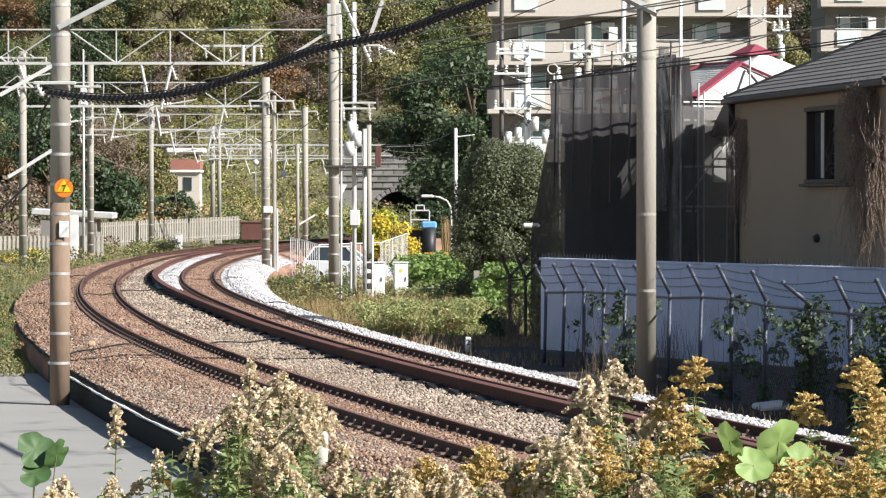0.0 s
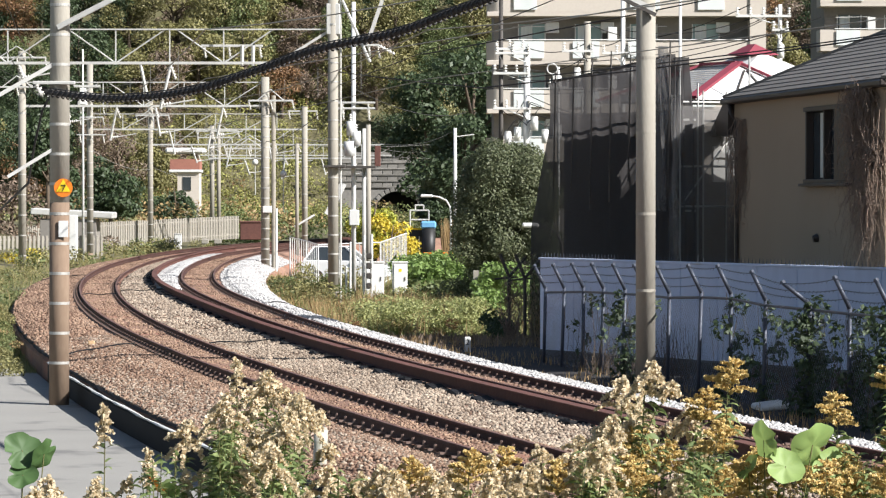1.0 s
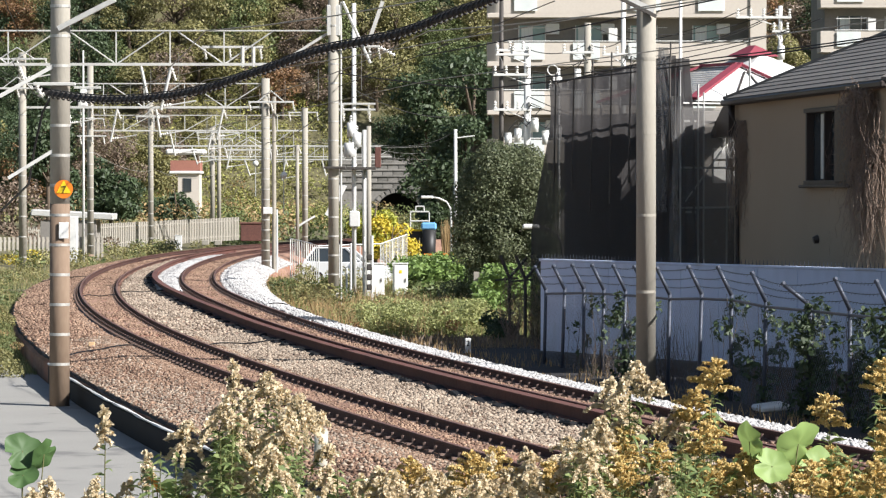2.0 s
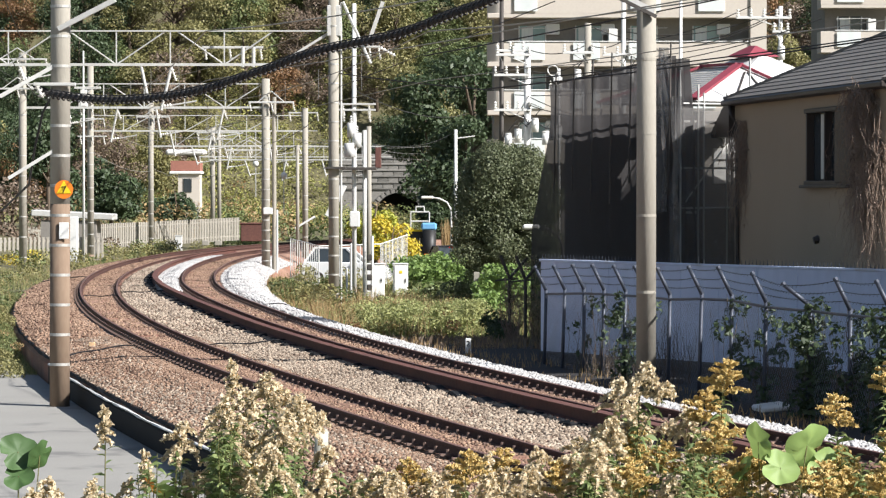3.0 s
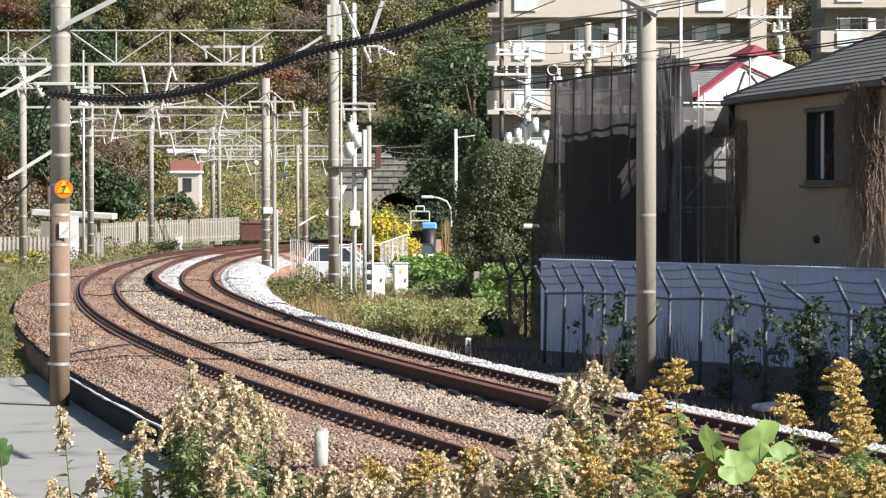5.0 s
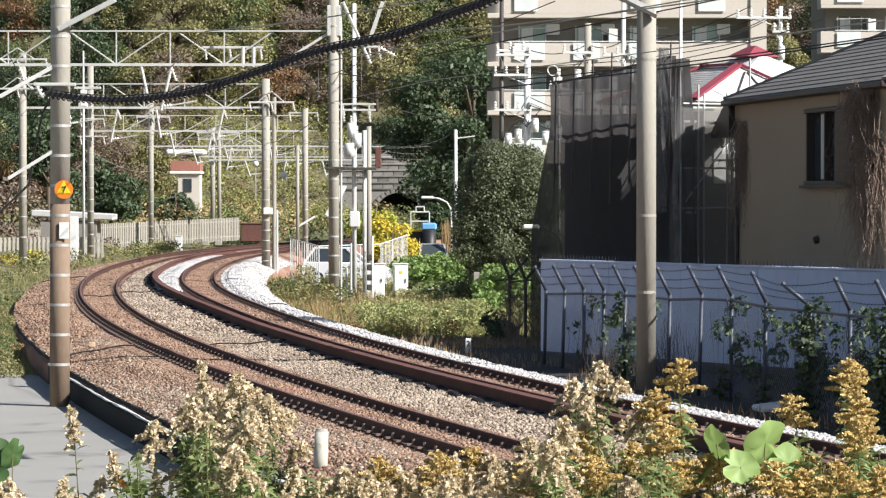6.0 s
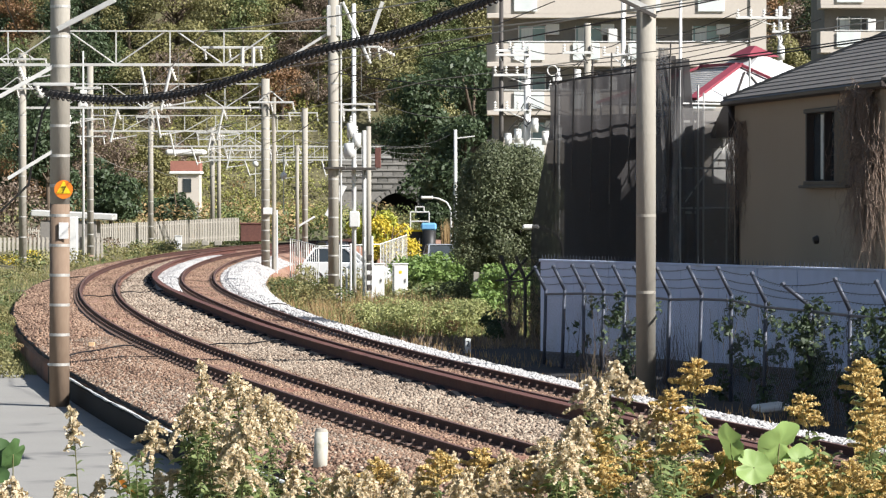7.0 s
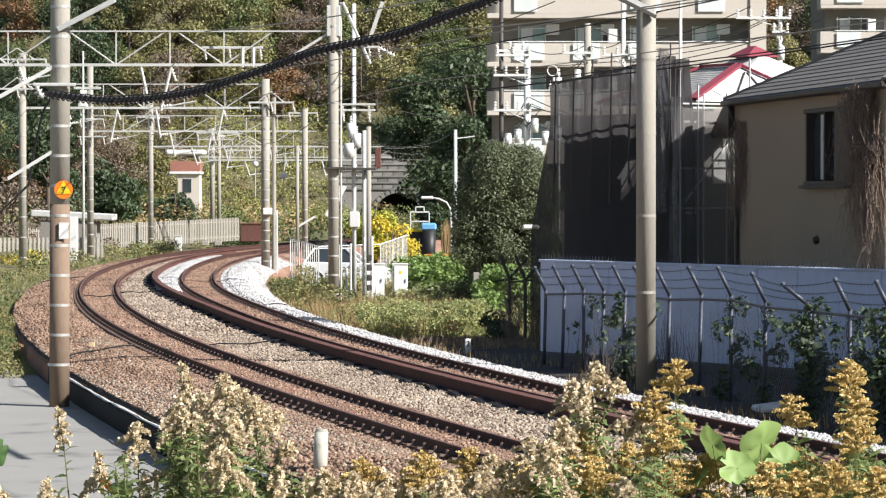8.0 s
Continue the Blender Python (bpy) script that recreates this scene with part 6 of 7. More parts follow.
def build_field():
    right = lambda x, y, s: (s > 6.15) & (x < 2.5 - (y - 76) * 0.01) & ((y > 86.5) | (x < -3))
    left = lambda x, y, s: (s < -2.05) & (y > 75.3)
    verge = lambda x, y, s: (s > 6.2) & (s < 8.4)
    blades("weed_grass", 26000, field(-8.5, 2.6, 80, 142, right), 0.10, 0.50, 0.020, M_GRASS, 1, "green and straw weeds beside the track")
    blades("straw_grass", 9000, field(-8.5, 2.6, 80, 142, right), 0.15, 0.75, 0.012, M_GRASS_DRY, 2, "dry straw-coloured grass beside the track")
    blades("weed_grass", 14000, field(-8.5, 2.6, 80, 142, right), 0.08, 0.45, 0.035, M_LEAF_BRIGHT, 3, "bright green broad weeds beside the track")
    blades("bank_grass", 46000, field(-24, -8.5, 75.3, 205, left), 0.05, 0.24, 0.009, M_GRASS, 4, "olive grass on the outer bank")
    blades("bank_grass", 15000, field(-24, -8.5, 75.3, 205, left), 0.06, 0.26, 0.014, M_LEAF_MID, 5, "green weeds on the outer bank")
    blades("bank_straw", 4000, field(-24, -8.5, 78, 205, left), 0.15, 0.5, 0.008, M_GRASS_DRY, 6, "dry stalks on the outer bank")
    blades("verge_weeds", 1500, field(-6, 6.2, 44, 82, verge), 0.04, 0.22, 0.014, M_GRASS_DRY, 7, "sparse dry weeds by the shoulder")
    blades("straw_clump", 2000, field(-4.2, -0.8, 90, 112, right), 0.3, 0.95, 0.010, M_GRASS_DRY, 9, "tall brown straw weeds beside the track")
    shade = lambda x, y, s: (s > 6.3) & (x < 2.6)
    blades("shade_weeds", 1300, field(-2.0, 2.6, 75, 87, shade), 0.05, 0.25, 0.012, M_GRASS_DRY, 12, "thin dry weeds on the shaded verge")
    blades("shade_weeds", 1800, field(-2.0, 2.6, 75, 87, shade), 0.06, 0.30, 0.03, M_LEAF_BROWN, 13, "brown dead leaves on the shaded verge", 0.9)
    blades("straw_clump", 450, field(-2.6, 1.2, 86.5, 97, right), 0.5, 1.1, 0.012, M_GRASS_DRY, 14, "tall brown straw weeds beside the track")
    blades("reed_clump", 900, lambda rg, n: np.stack([0.0 + 1.1 * rg.rand(n), 188 + 2 * rg.rand(n), np.full(n, -1.2)], 1), 1.6, 2.9, 0.05, M_GRASS_DRY, 8, "tall straw-coloured reeds behind the road", 0.12)
    def beside_bed(rg, n):
        pts = []
        for q in range(n):
            y, s = 70.5 + 46 * rg.rand() ** 1.3, -2.04 - 0.5 * rg.rand()
            p = on_arc(arc_at(y, s), s)
            pts.append((p.x, p.y, -0.82 + 0.3 * min(1, max(0, (y - 75) / 7))))
        return np.array(pts)
    blades("edge_grass", 7000, beside_bed, 0.06, 0.24, 0.008, M_GRASS, 10, "rough grass along the foot of the bed")
    blades("edge_grass", 3000, beside_bed, 0.06, 0.22, 0.012, M_LEAF_MID, 11, "green weeds along the foot of the bed")
    rng = random.Random(31)
    # leafy low growth
    def patch(n, x0, x1, y0, y1, z, r0, r1, count, size, mat, seed, label):
        lumps = []
        for k in range(n):
            r, y = rng.uniform(r0, r1), rng.uniform(y0, y1)
            base = -0.85 + (0.42 * (1 - ease(y, 77, 88)) if x0 > -8 else 0.4 * ease(y, 75.5, 82) * (1 - ease(y, 160, 190)))
            lumps.append(((rng.uniform(x0, x1), y, base + z * rng.random() + r * 0.3), (r * 1.25, r * 1.1, r * 0.75)))
        off = lambda c: R0 - math.hypot(c[0] - CX, c[1] - CY)
        lumps = [l for l in lumps if not -2.2 < off(l[0]) < 6.6]
        o = leaf_cloud("leafy_growth", lumps, count, size, mat, seed, flat=0.6)
        tagged(o, label, "weeds", kind="stuff")
    patch(42, -1.5, 1.5, 122, 130, 1.2, 0.30, 0.6, 5200, 0.16, M_LEAF_BRIGHT, 51, "bright green climbing leaves on a low hedge")
    patch(20, -1.2, 1.6, 117, 124, 0.35, 0.3, 0.5, 2600, 0.16, M_LEAF_MID, 52, "dark green climbing leaves on a low hedge")
    patch(64, -3.2, 2.9, 88, 118, 0.14, 0.20, 0.42, 10000, 0.065, M_LEAF_FIELD, 53, "low green weeds in the field")
    patch(64, -3.0, 2.9, 88, 118, 0.22, 0.20, 0.40, 10500, 0.075, M_LEAF_FIELD, 54, "fresh green weeds in the field")
    patch(44, -4.0, 2.9, 86, 118, 0.25, 0.18, 0.36, 6000, 0.06, M_LEAF_OLIVE, 64, "olive dry-tipped weeds in the field")
    patch(40, -2.2, 1.0, 88, 97, 0.75, 0.18, 0.34, 6500, 0.065, M_LEAF_FIELD, 67, "tall fresh green weeds in the field")
    patch(30, -2.6, 1.2, 87, 96, 0.65, 0.16, 0.30, 4500, 0.065, M_LEAF_OLIVE, 68, "tall olive weeds in the field")
    patch(40, -2.4, 1.2, 86.8, 90, 0.95, 0.14, 0.28, 7000, 0.065, M_LEAF_FIELD, 69, "tall yellow-green weeds at the edge of the field")
    patch(26, -2.0, 1.2, 86.8, 92, 0.85, 0.14, 0.28, 4000, 0.06, M_LEAF_FIELD, 72, "tall bright green weeds at the edge of the field")
    patch(46, -6.8, -3.2, 106, 132, 0.75, 0.25, 0.45, 7000, 0.085, M_LEAF_OLIVE, 70, "tall olive weeds before the railing")
    patch(26, -6.8, -3.2, 106, 128, 0.6, 0.22, 0.40, 4200, 0.085, M_LEAF_MID, 71, "tall green weeds before the railing")
    patch(8, 0.95, 1.6, 81, 86, 0.55, 0.2, 0.36, 2200, 0.075, M_LEAF_DARK, 55, "dark bush beside the forked posts")
    patch(9, -2.4, 1.4, 86.5, 90, 0.9, 0.16, 0.3, 1300, 0.06, M_LEAF_RUST, 56, "reddish dry weeds in the field")
    patch(26, 0.9, 3.2, 99, 107, 1.35, 0.25, 0.45, 4800, 0.13, M_LEAF_BRIGHT, 57, "green vine leaves under the shrub")
    patch(26, -7.6, -4.2, 106, 134, 0.12, 0.22, 0.42, 3800, 0.075, M_LEAF_OLIVE, 58, "olive weeds by the inner track")
    patch(16, -7.4, -4.0, 106, 134, 0.25, 0.22, 0.42, 2600, 0.085, M_LEAF_MID, 63, "green weeds by the inner track")
    patch(90, -20, -9.9, 76, 140, 0.25, 0.22, 0.5, 16000, 0.06, M_LEAF_OLIVE, 59, "olive weeds on the outer bank")
    patch(44, -20, -10.6, 80, 140, 0.4, 0.3, 0.6, 9000, 0.07, M_LEAF_MID, 65, "green weeds on the outer bank")
    patch(70, -13.5, -8.6, 75.5, 98, 0.25, 0.16, 0.36, 20000, 0.040, M_LEAF_OLIVE, 73, "fine olive weeds on the outer bank")
    patch(40, -13.5, -8.6, 76, 98, 0.3, 0.16, 0.36, 9000, 0.045, M_LEAF_MID, 74, "fine green weeds on the outer bank")
    patch(30, -13.5, -8.8, 76, 100, 0.5, 0.10, 0.22, 3500, 0.030, M_GRASS_DRY, 75, "dry brown weed tips on the outer bank")
    patch(70, -27, -14.5, 145, 230, 0.3, 0.3, 0.7, 12000, 0.12, M_LEAF_OLIVE, 76, "olive weeds before the slat fence")
    patch(40, -27, -14.5, 145, 230, 0.4, 0.3, 0.7, 7000, 0.12, M_LEAF_MID, 77, "green weeds before the slat fence")
    patch(14, -9.7, -8.5, 68.5, 77, 0.12, 0.15, 0.32, 1800, 0.06, M_LEAF_OLIVE, 66, "dry weeds at the corner of the lane")
    patch(5, -20.5, -18.2, 152, 160, 0.7, 0.25, 0.45, 700, 0.10, M_LEAF_GOLD, 60, "yellow-flowering weeds on the outer bank")
    patch(18, -26, -20, 180, 215, 1.0, 0.6, 1.2, 2600, 0.2, M_LEAF_BROWN, 61, "reddish brown scrub on the outer bank")
    patch(10, -16.5, -13.5, 238, 252, 0.5, 0.5, 1.0, 1600, 0.2, M_LEAF_MID, 62, "green scrub at the end of the fence")
    # vines on the chain-link fence
    for i, (n, r, count) in ((3, (5, 0.12, 130)), (5, (4, 0.16, 90)), (4, (10, 0.15, 600)), (8, (9, 0.14, 420)), (10, (14, 0.22, 1700)), (12, (12, 0.22, 1500)), (9, (8, 0.14, 380)), (11, (9, 0.17, 700)), (2, (6, 0.10, 100))):
        x, y, z = POSTS[i]
        v = thing("fence_vine", "dark green vine climbing the fence", "vine", at=pose(x, y, -0.55), group="fence vines")
        lumps = [((rng.uniform(-0.22, 0.22), rng.uniform(-0.1, 0.1), (z + 0.45) * (k + 0.5) / n), (r * rng.uniform(0.6, 1.5), r, r * 1.3)) for k in range(n)]
        sb = tube([(rng.uniform(-0.1, 0.1), 0.0, (z + 0.55) * k / 9) for k in range(10)], 0.012, n=5, r_end=0.005)
        for k in range(6):
            q = rng.uniform(-0.4, 0.4)
            tube([(q, 0.02, 0), (q + rng.uniform(-0.1, 0.1), 0.02, 0.8), (q + rng.uniform(-0.2, 0.2), 0.02, rng.uniform(1.2, 1.9))], 0.007, n=4, bm=sb, r_end=0.003)
        part("stem", sb, M_BARK, v)
        leaf_cloud("leaves", lumps, count, 0.085, M_LEAF_DARK, 90 + i, v)


def build_dead_brush():
    """Dry brush and creepers standing against the boundary wall."""
    rng = random.Random(61)
    for x, y, n, top in ((4.05, 61.6, 90, 1.3), (3.2, 64.2, 40, 0.9), (5.6, 57.2, 50, 1.1), (2.9, 67.2, 30, 0.8), (6.3, 54.0, 40, 0.9)):
        t = thing("dead_brush", "dark dry brush standing between fence and wall", "shrub", at=pose(x, y, -0.6), group="dry brush")
        bm = bmesh.new()
        for k in range(n):
            p = [(rng.uniform(-0.45, 0.45), rng.uniform(-0.3, 0.3), 0)]
            h = top * rng.uniform(0.4, 1.1)
            for j in range(6):
                a = p[-1]
                p.append((a[0] + rng.uniform(-0.07, 0.07), a[1] + rng.uniform(-0.05, 0.05), a[2] + h / 6))
            tube(p, 0.008, n=4, bm=bm, r_end=0.003)
        tagged(part("twig_tangle", bm, M_BARK, t), kind="stuff")


def build_stones():
    """Loose ballast: faceted stones, dense near the camera, coarser further on."""
    rg = np.random.RandomState(12)
    base = np.array([(1, 0, 0), (0, 1, 0), (-1, 0, 0), (0, -1, 0), (0, 0, 0.75), (0, 0, -0.75)])
    tri = np.array([(0, 1, 4), (1, 2, 4), (2, 3, 4), (3, 0, 4), (1, 0, 5), (2, 1, 5), (3, 2, 5), (0, 3, 5)])

    def bed(s):
        return np.interp(s, [-1.9, -0.75, 0.0, 1.9, 3.0, 3.15, 4.0, 4.85, 5.0, 5.5, 6.3, 7.2], [-0.30, -0.13, -0.12, -0.12, -0.07, -0.10, -0.14, -0.13, -0.06, -0.08, -0.42, -0.8])

    def lay(name, n, a0, a1, s0, s1, size, mat, label, lift=0.0, keep=None):
        a, s = a0 + (a1 - a0) * rg.rand(n), s0 + (s1 - s0) * rg.rand(n)
        if keep is not None:
            ok = keep(a, s, rg.rand(n))
            a, s = a[ok], s[ok]
        m = len(a)
        ss = s + 0.001 * np.clip(a, 0, 60) ** 2
        c = np.stack([CX - (R0 - ss) * np.cos(a / R0), CY + (R0 - ss) * np.sin(a / R0), bed(s) + lift + 0.3 * size * rg.rand(m)], 1)
        r = size * (0.5 + 0.65 * rg.rand(m))[:, None, None] * (0.65 + 0.6 * rg.rand(m, 6, 1))
        q = rg.rand(m) * math.tau
        t = (rg.rand(m) - 0.5) * 1.4
        p = base[None] * r
        y, z = p[..., 1] * np.cos(t)[:, None] - p[..., 2] * np.sin(t)[:, None], p[..., 1] * np.sin(t)[:, None] + p[..., 2] * np.cos(t)[:, None]
        x = p[..., 0] * np.cos(q)[:, None] - y * np.sin(q)[:, None]
        y = p[..., 0] * np.sin(q)[:, None] + y * np.cos(q)[:, None]
        pts = (np.stack([x, y, z], -1) + c[:, None]).reshape(-1, 3)
        f = (np.arange(m)[:, None, None] * 6 + tri[None]).ravel()
        tagged(raw(name, pts, 3, mat, faces=f), label, "stones", kind="stuff")

    near, mid, far = -124, -80, 10
    lay("shoulder_stones", 17000, near, mid, -1.9, -0.2, 0.043, M_STONE_RUST, "rusty brown crushed stones on the outer shoulder")
    lay("shoulder_stones", 14000, near, mid, -1.9, -0.2, 0.043, M_STONE, "tan crushed stones on the outer shoulder", keep=lambda a, s, r: r < 0.2 + 0.8 * (np.sin(a * 0.21 + s * 1.6) > 0.2))
    lay("gauge_stones", 9000, near, mid, 0.12, 1.05, 0.036, M_STONE_RUST, "rusty stones between the rails", lift=-0.01)
    lay("dust_stones", 9000, near, mid, -0.45, -0.06, 0.030, M_STONE_RUST, "fine rusty stones along the outer rail", lift=0.012)
    lay("dust_stones", 7000, near, mid, 1.26, 1.6, 0.030, M_STONE_RUST, "fine rusty stones along the outer rail", lift=0.012)
    lay("middle_stones", 22000, near, mid, 1.3, 2.98, 0.042, M_STONE, "tan-grey crushed stones between the tracks")
    lay("gauge_stones", 7000, near, mid, 3.8, 4.7, 0.034, M_STONE_RUST, "rusty stones between the inner rails", lift=-0.01)
    lay("white_stones", 17000, near, mid, 4.93, 6.3, 0.045, M_STONE_WHITE, "fresh white crushed stones along the inner shoulder")
    lay("shoulder_stones", 12000, mid, far, -1.9, -0.2, 0.055, M_STONE_RUST, "rusty brown crushed stones on the outer shoulder")
    lay("middle_stones", 12000, mid, far, 1.3, 2.8, 0.055, M_STONE, "tan-grey crushed stones between the tracks")
    lay("white_stones", 15000, mid, far, 4.72, 6.4, 0.06, M_STONE_WHITE, "fresh white crushed stones along the inner shoulder")
    lay("white_stones", 7000, -48, far, 2.45, 3.2, 0.055, M_STONE_WHITE, "fresh white crushed stones between girder and rail", lift=0.04)
    lay("gauge_stones", 7000, mid, far, 3.42, 4.62, 0.045, M_STONE_RUST, "rusty stones between the inner rails", lift=-0.01)
    lay("gauge_stones", 5000, mid, far, 0.12, 1.05, 0.05, M_STONE_RUST, "rusty stones between the rails", lift=-0.01)


# ---- weeds before the camera ----
# clumps of plants: kind, x, y and the height of the resting tip
THICKET = ((9, -0.778, 12, 2.477), (0, -0.679, 12.2, 2.423), (1, -0.602, 11.8, 2.432), (2, -0.555, 12, 2.35), (0, -0.816, 11.6, 2.378), (3, -0.908, 12, 2.281), (4, -0.996, 12.3, 2.241), (1, -0.752, 12.4, 2.35), (3, -0.50, 12, 2.23), (0, -0.602, 11.5, 2.34), (4, -0.811, 12.2, 2.26), (2, -0.535, 11.7, 2.19), (1, -0.448, 12, 2.10), (3, -0.682, 11.9, 2.235), (4, -0.841, 11.5, 2.211), (9, -1.098, 12, 2.153), (0, -0.596, 12.6, 2.321), (2, -0.798, 12.8, 2.267), (4, -0.614, 11.2, 2.238))
EDGE = ((9, -1.217, 11.8, 2.326), (9, -1.254, 11.5, 2.1), (1, -1.351, 11.2, 2.126), (3, -1.257, 11.9, 2.042), (0, -1.401, 11, 2.11))
LOW = ((0, -0.368, 12, 2.075), (1, -0.278, 11.6, 2.13), (5, -0.188, 12, 2.127), (3, -0.088, 12, 2.097), (5, 0.022, 11.8, 2.167), (9, 0.092, 12, 2.145), (2, 0.152, 12, 2.093), (4, 0.234, 11.6, 2.138))
PALE = ((0, 0.622, 12, 2.473), (1, 0.571, 12.2, 2.402), (2, 0.665, 11.8, 2.401), (3, 0.376, 12, 2.207), (0, 0.423, 11.6, 2.204), (4, 0.732, 12, 2.333), (1, 0.503, 11.8, 2.287), (2, 0.812, 12.3, 2.294), (0, 0.329, 11.9, 2.165), (3, 0.637, 12.5, 2.286), (4, 0.448, 11.4, 2.242), (2, 0.669, 11.6, 2.265))
GOLD = ((5, 0.922, 12, 2.477), (6, 0.846, 12.2, 2.358), (7, 0.763, 11.8, 2.244), (8, 0.592, 12, 2.233), (6, 0.843, 11.6, 2.285), (5, 0.702, 11.5, 2.196), (5, 1.502, 12, 2.477), (8, 1.35, 12.2, 2.341), (6, 1.392, 12, 2.267), (7, 1.517, 11.7, 2.387), (5, 1.485, 11.6, 2.3), (6, 1.412, 11.8, 2.204), (8, 1.208, 11.4, 2.162), (7, 1.3, 11.5, 2.131), (6, 1.038, 11.2, 2.279), (7, 1.552, 12, 2.177), (5, 1.386, 11.3, 2.174), (8, 1.171, 11.5, 2.1), (6, 0.916, 11.8, 2.133))
# sway of the tips at 12 m, in thousandths of the distance: seconds, weeds on one side, weeds on the other
SWAY = ((0.0, 9.2, -2.5), (0.3, 6.7, -0.3), (0.6, 5.3, 5.0), (0.9, 5.0, 9.0), (1.2, 5.8, 4.5), (1.5, 6.3, 2.3), (1.9, 5.2, 3.5), (2.3, 4.2, 5.0), (2.8, 4.5, 6.7), (3.1, 4.2, 7.5), (3.4, 2.5, 9.8), (3.7, 1.3, 9.2), (4.0, -3.3, 0.2),
        (4.3, -7.0, -5.7), (4.6, -10.0, -6.5), (5.0, -9.0, -8.5), (5.4, -7.5, -9.0), (5.8, -6.2, -8.2), (6.2, -5.3, -6.0), (6.6, -5.8, -2.7), (7.0, -5.5, -2.8), (7.5, -8.0, -5.0), (8.0, -10.5, -8.0))
SWAYING = []


def plume(stem, base, tip, reach, count, size, seed, droop):
    """Floret places and directions on short arching twigs, longest at the base, round an axis from base to tip."""
    rg = np.random.RandomState(seed)
    base, tip = Vector(base), Vector(tip)
    pos, axis = [], []
    tube([base, base.lerp(tip, 0.5), tip], 0.002, n=4, bm=stem, r_end=0.0008)
    for k in range(count):
        f = (k + 0.4 + 0.4 * rg.rand()) / count
        root = base.lerp(tip, f)
        q = k * 2.4 + 0.7 * rg.rand()
        out = Vector((math.cos(q), math.sin(q), 0))
        far = reach * (1 - f) ** 0.6 * (0.75 + 0.5 * rg.rand()) + 0.008
        rise, fall = 0.45 + 0.35 * rg.rand(), droop * (0.7 + 0.6 * rg.rand())
        n = max(4, int(far / (size * 0.34)))
        last = root
        pts = [root]
        for j in range(1, n + 1):
            g = j / n
            p = root + out * far * g + Vector((0, 0, far * (rise * g - fall * g * g)))
            d = (p - last).normalized()
            last = p
            if j % 4 == 0 or j == n:
                pts.append(p)
            if g < 0.15:
                continue
            for w in range(4):
                pos.append(tuple(p + Vector(rg.normal(size=3)) * size * 0.33 + Vector((0, 0, size * 0.35))))
                axis.append(tuple(d))
        tube(pts, 0.0012, n=3, bm=stem, r_end=0.0006)
    return np.array(pos), np.array(axis)


def florets(name, pos, axis, size, mat, parent, seed):
    """Small blunt florets, each a folded petal pair, turned up along the twig."""
    rg = np.random.RandomState(seed)
    m = len(pos)
    d = axis * 0.6 + rg.normal(size=(m, 3)) * 0.55 + np.array([0, 0, 0.35])
    d /= np.linalg.norm(d, axis=1)[:, None]
    u = np.cross(d, rg.normal(size=(m, 3)))
    u /= np.linalg.norm(u, axis=1)[:, None] + 1e-9
    v = np.cross(d, u)
    L = size * (0.8 + 0.7 * rg.rand(m))[:, None]
    w = size * (0.42 + 0.25 * rg.rand(m))[:, None]
    pts = np.stack([pos - d * L * 0.5 - u * w * 0.4, pos - d * L * 0.5 + u * w * 0.4, pos + u * w + d * L * 0.35 + v * w * 0.5, pos + d * L * 0.7, pos - u * w + d * L * 0.35 + v * w * 0.5], 1).reshape(-1, 3)
    return raw(name, pts, 5, mat, parent)


def stem_leaves(rg, line, n, lmin, lmax):
    """Narrow leaves set round a stem, each rising and then bending over."""
    out = []
    for k in range(n):
        f = (k + rg.rand()) / n
        i = min(len(line) - 2, int(f * (len(line) - 1)))
        root = line[i].lerp(line[i + 1], f * (len(line) - 1) - i)
        q = k * 2.4 + 0.6 * rg.rand()
        d = Vector((math.cos(q), math.sin(q), 0))
        w = Vector((-math.sin(q), math.cos(q), 0.5 * rg.normal())) * (0.0045 + 0.003 * rg.rand())
        L = (lmin + (lmax - lmin) * rg.rand()) * (1.1 - 0.55 * f)
        up, sink = 0.2 + 0.7 * rg.rand(), 0.3 + 0.7 * rg.rand()
        a, b, c = (root + d * L * g + Vector((0, 0, L * (up * g - sink * g * g))) for g in (0.35, 0.7, 1.0))
        out += [root - w * 0.3, root + w * 0.3, a + w, a - w, a - w, a + w, b + w * 0.7, b - w * 0.7, b - w * 0.7, b + w * 0.7, c + w * 0.1, c - w * 0.1]
    return out


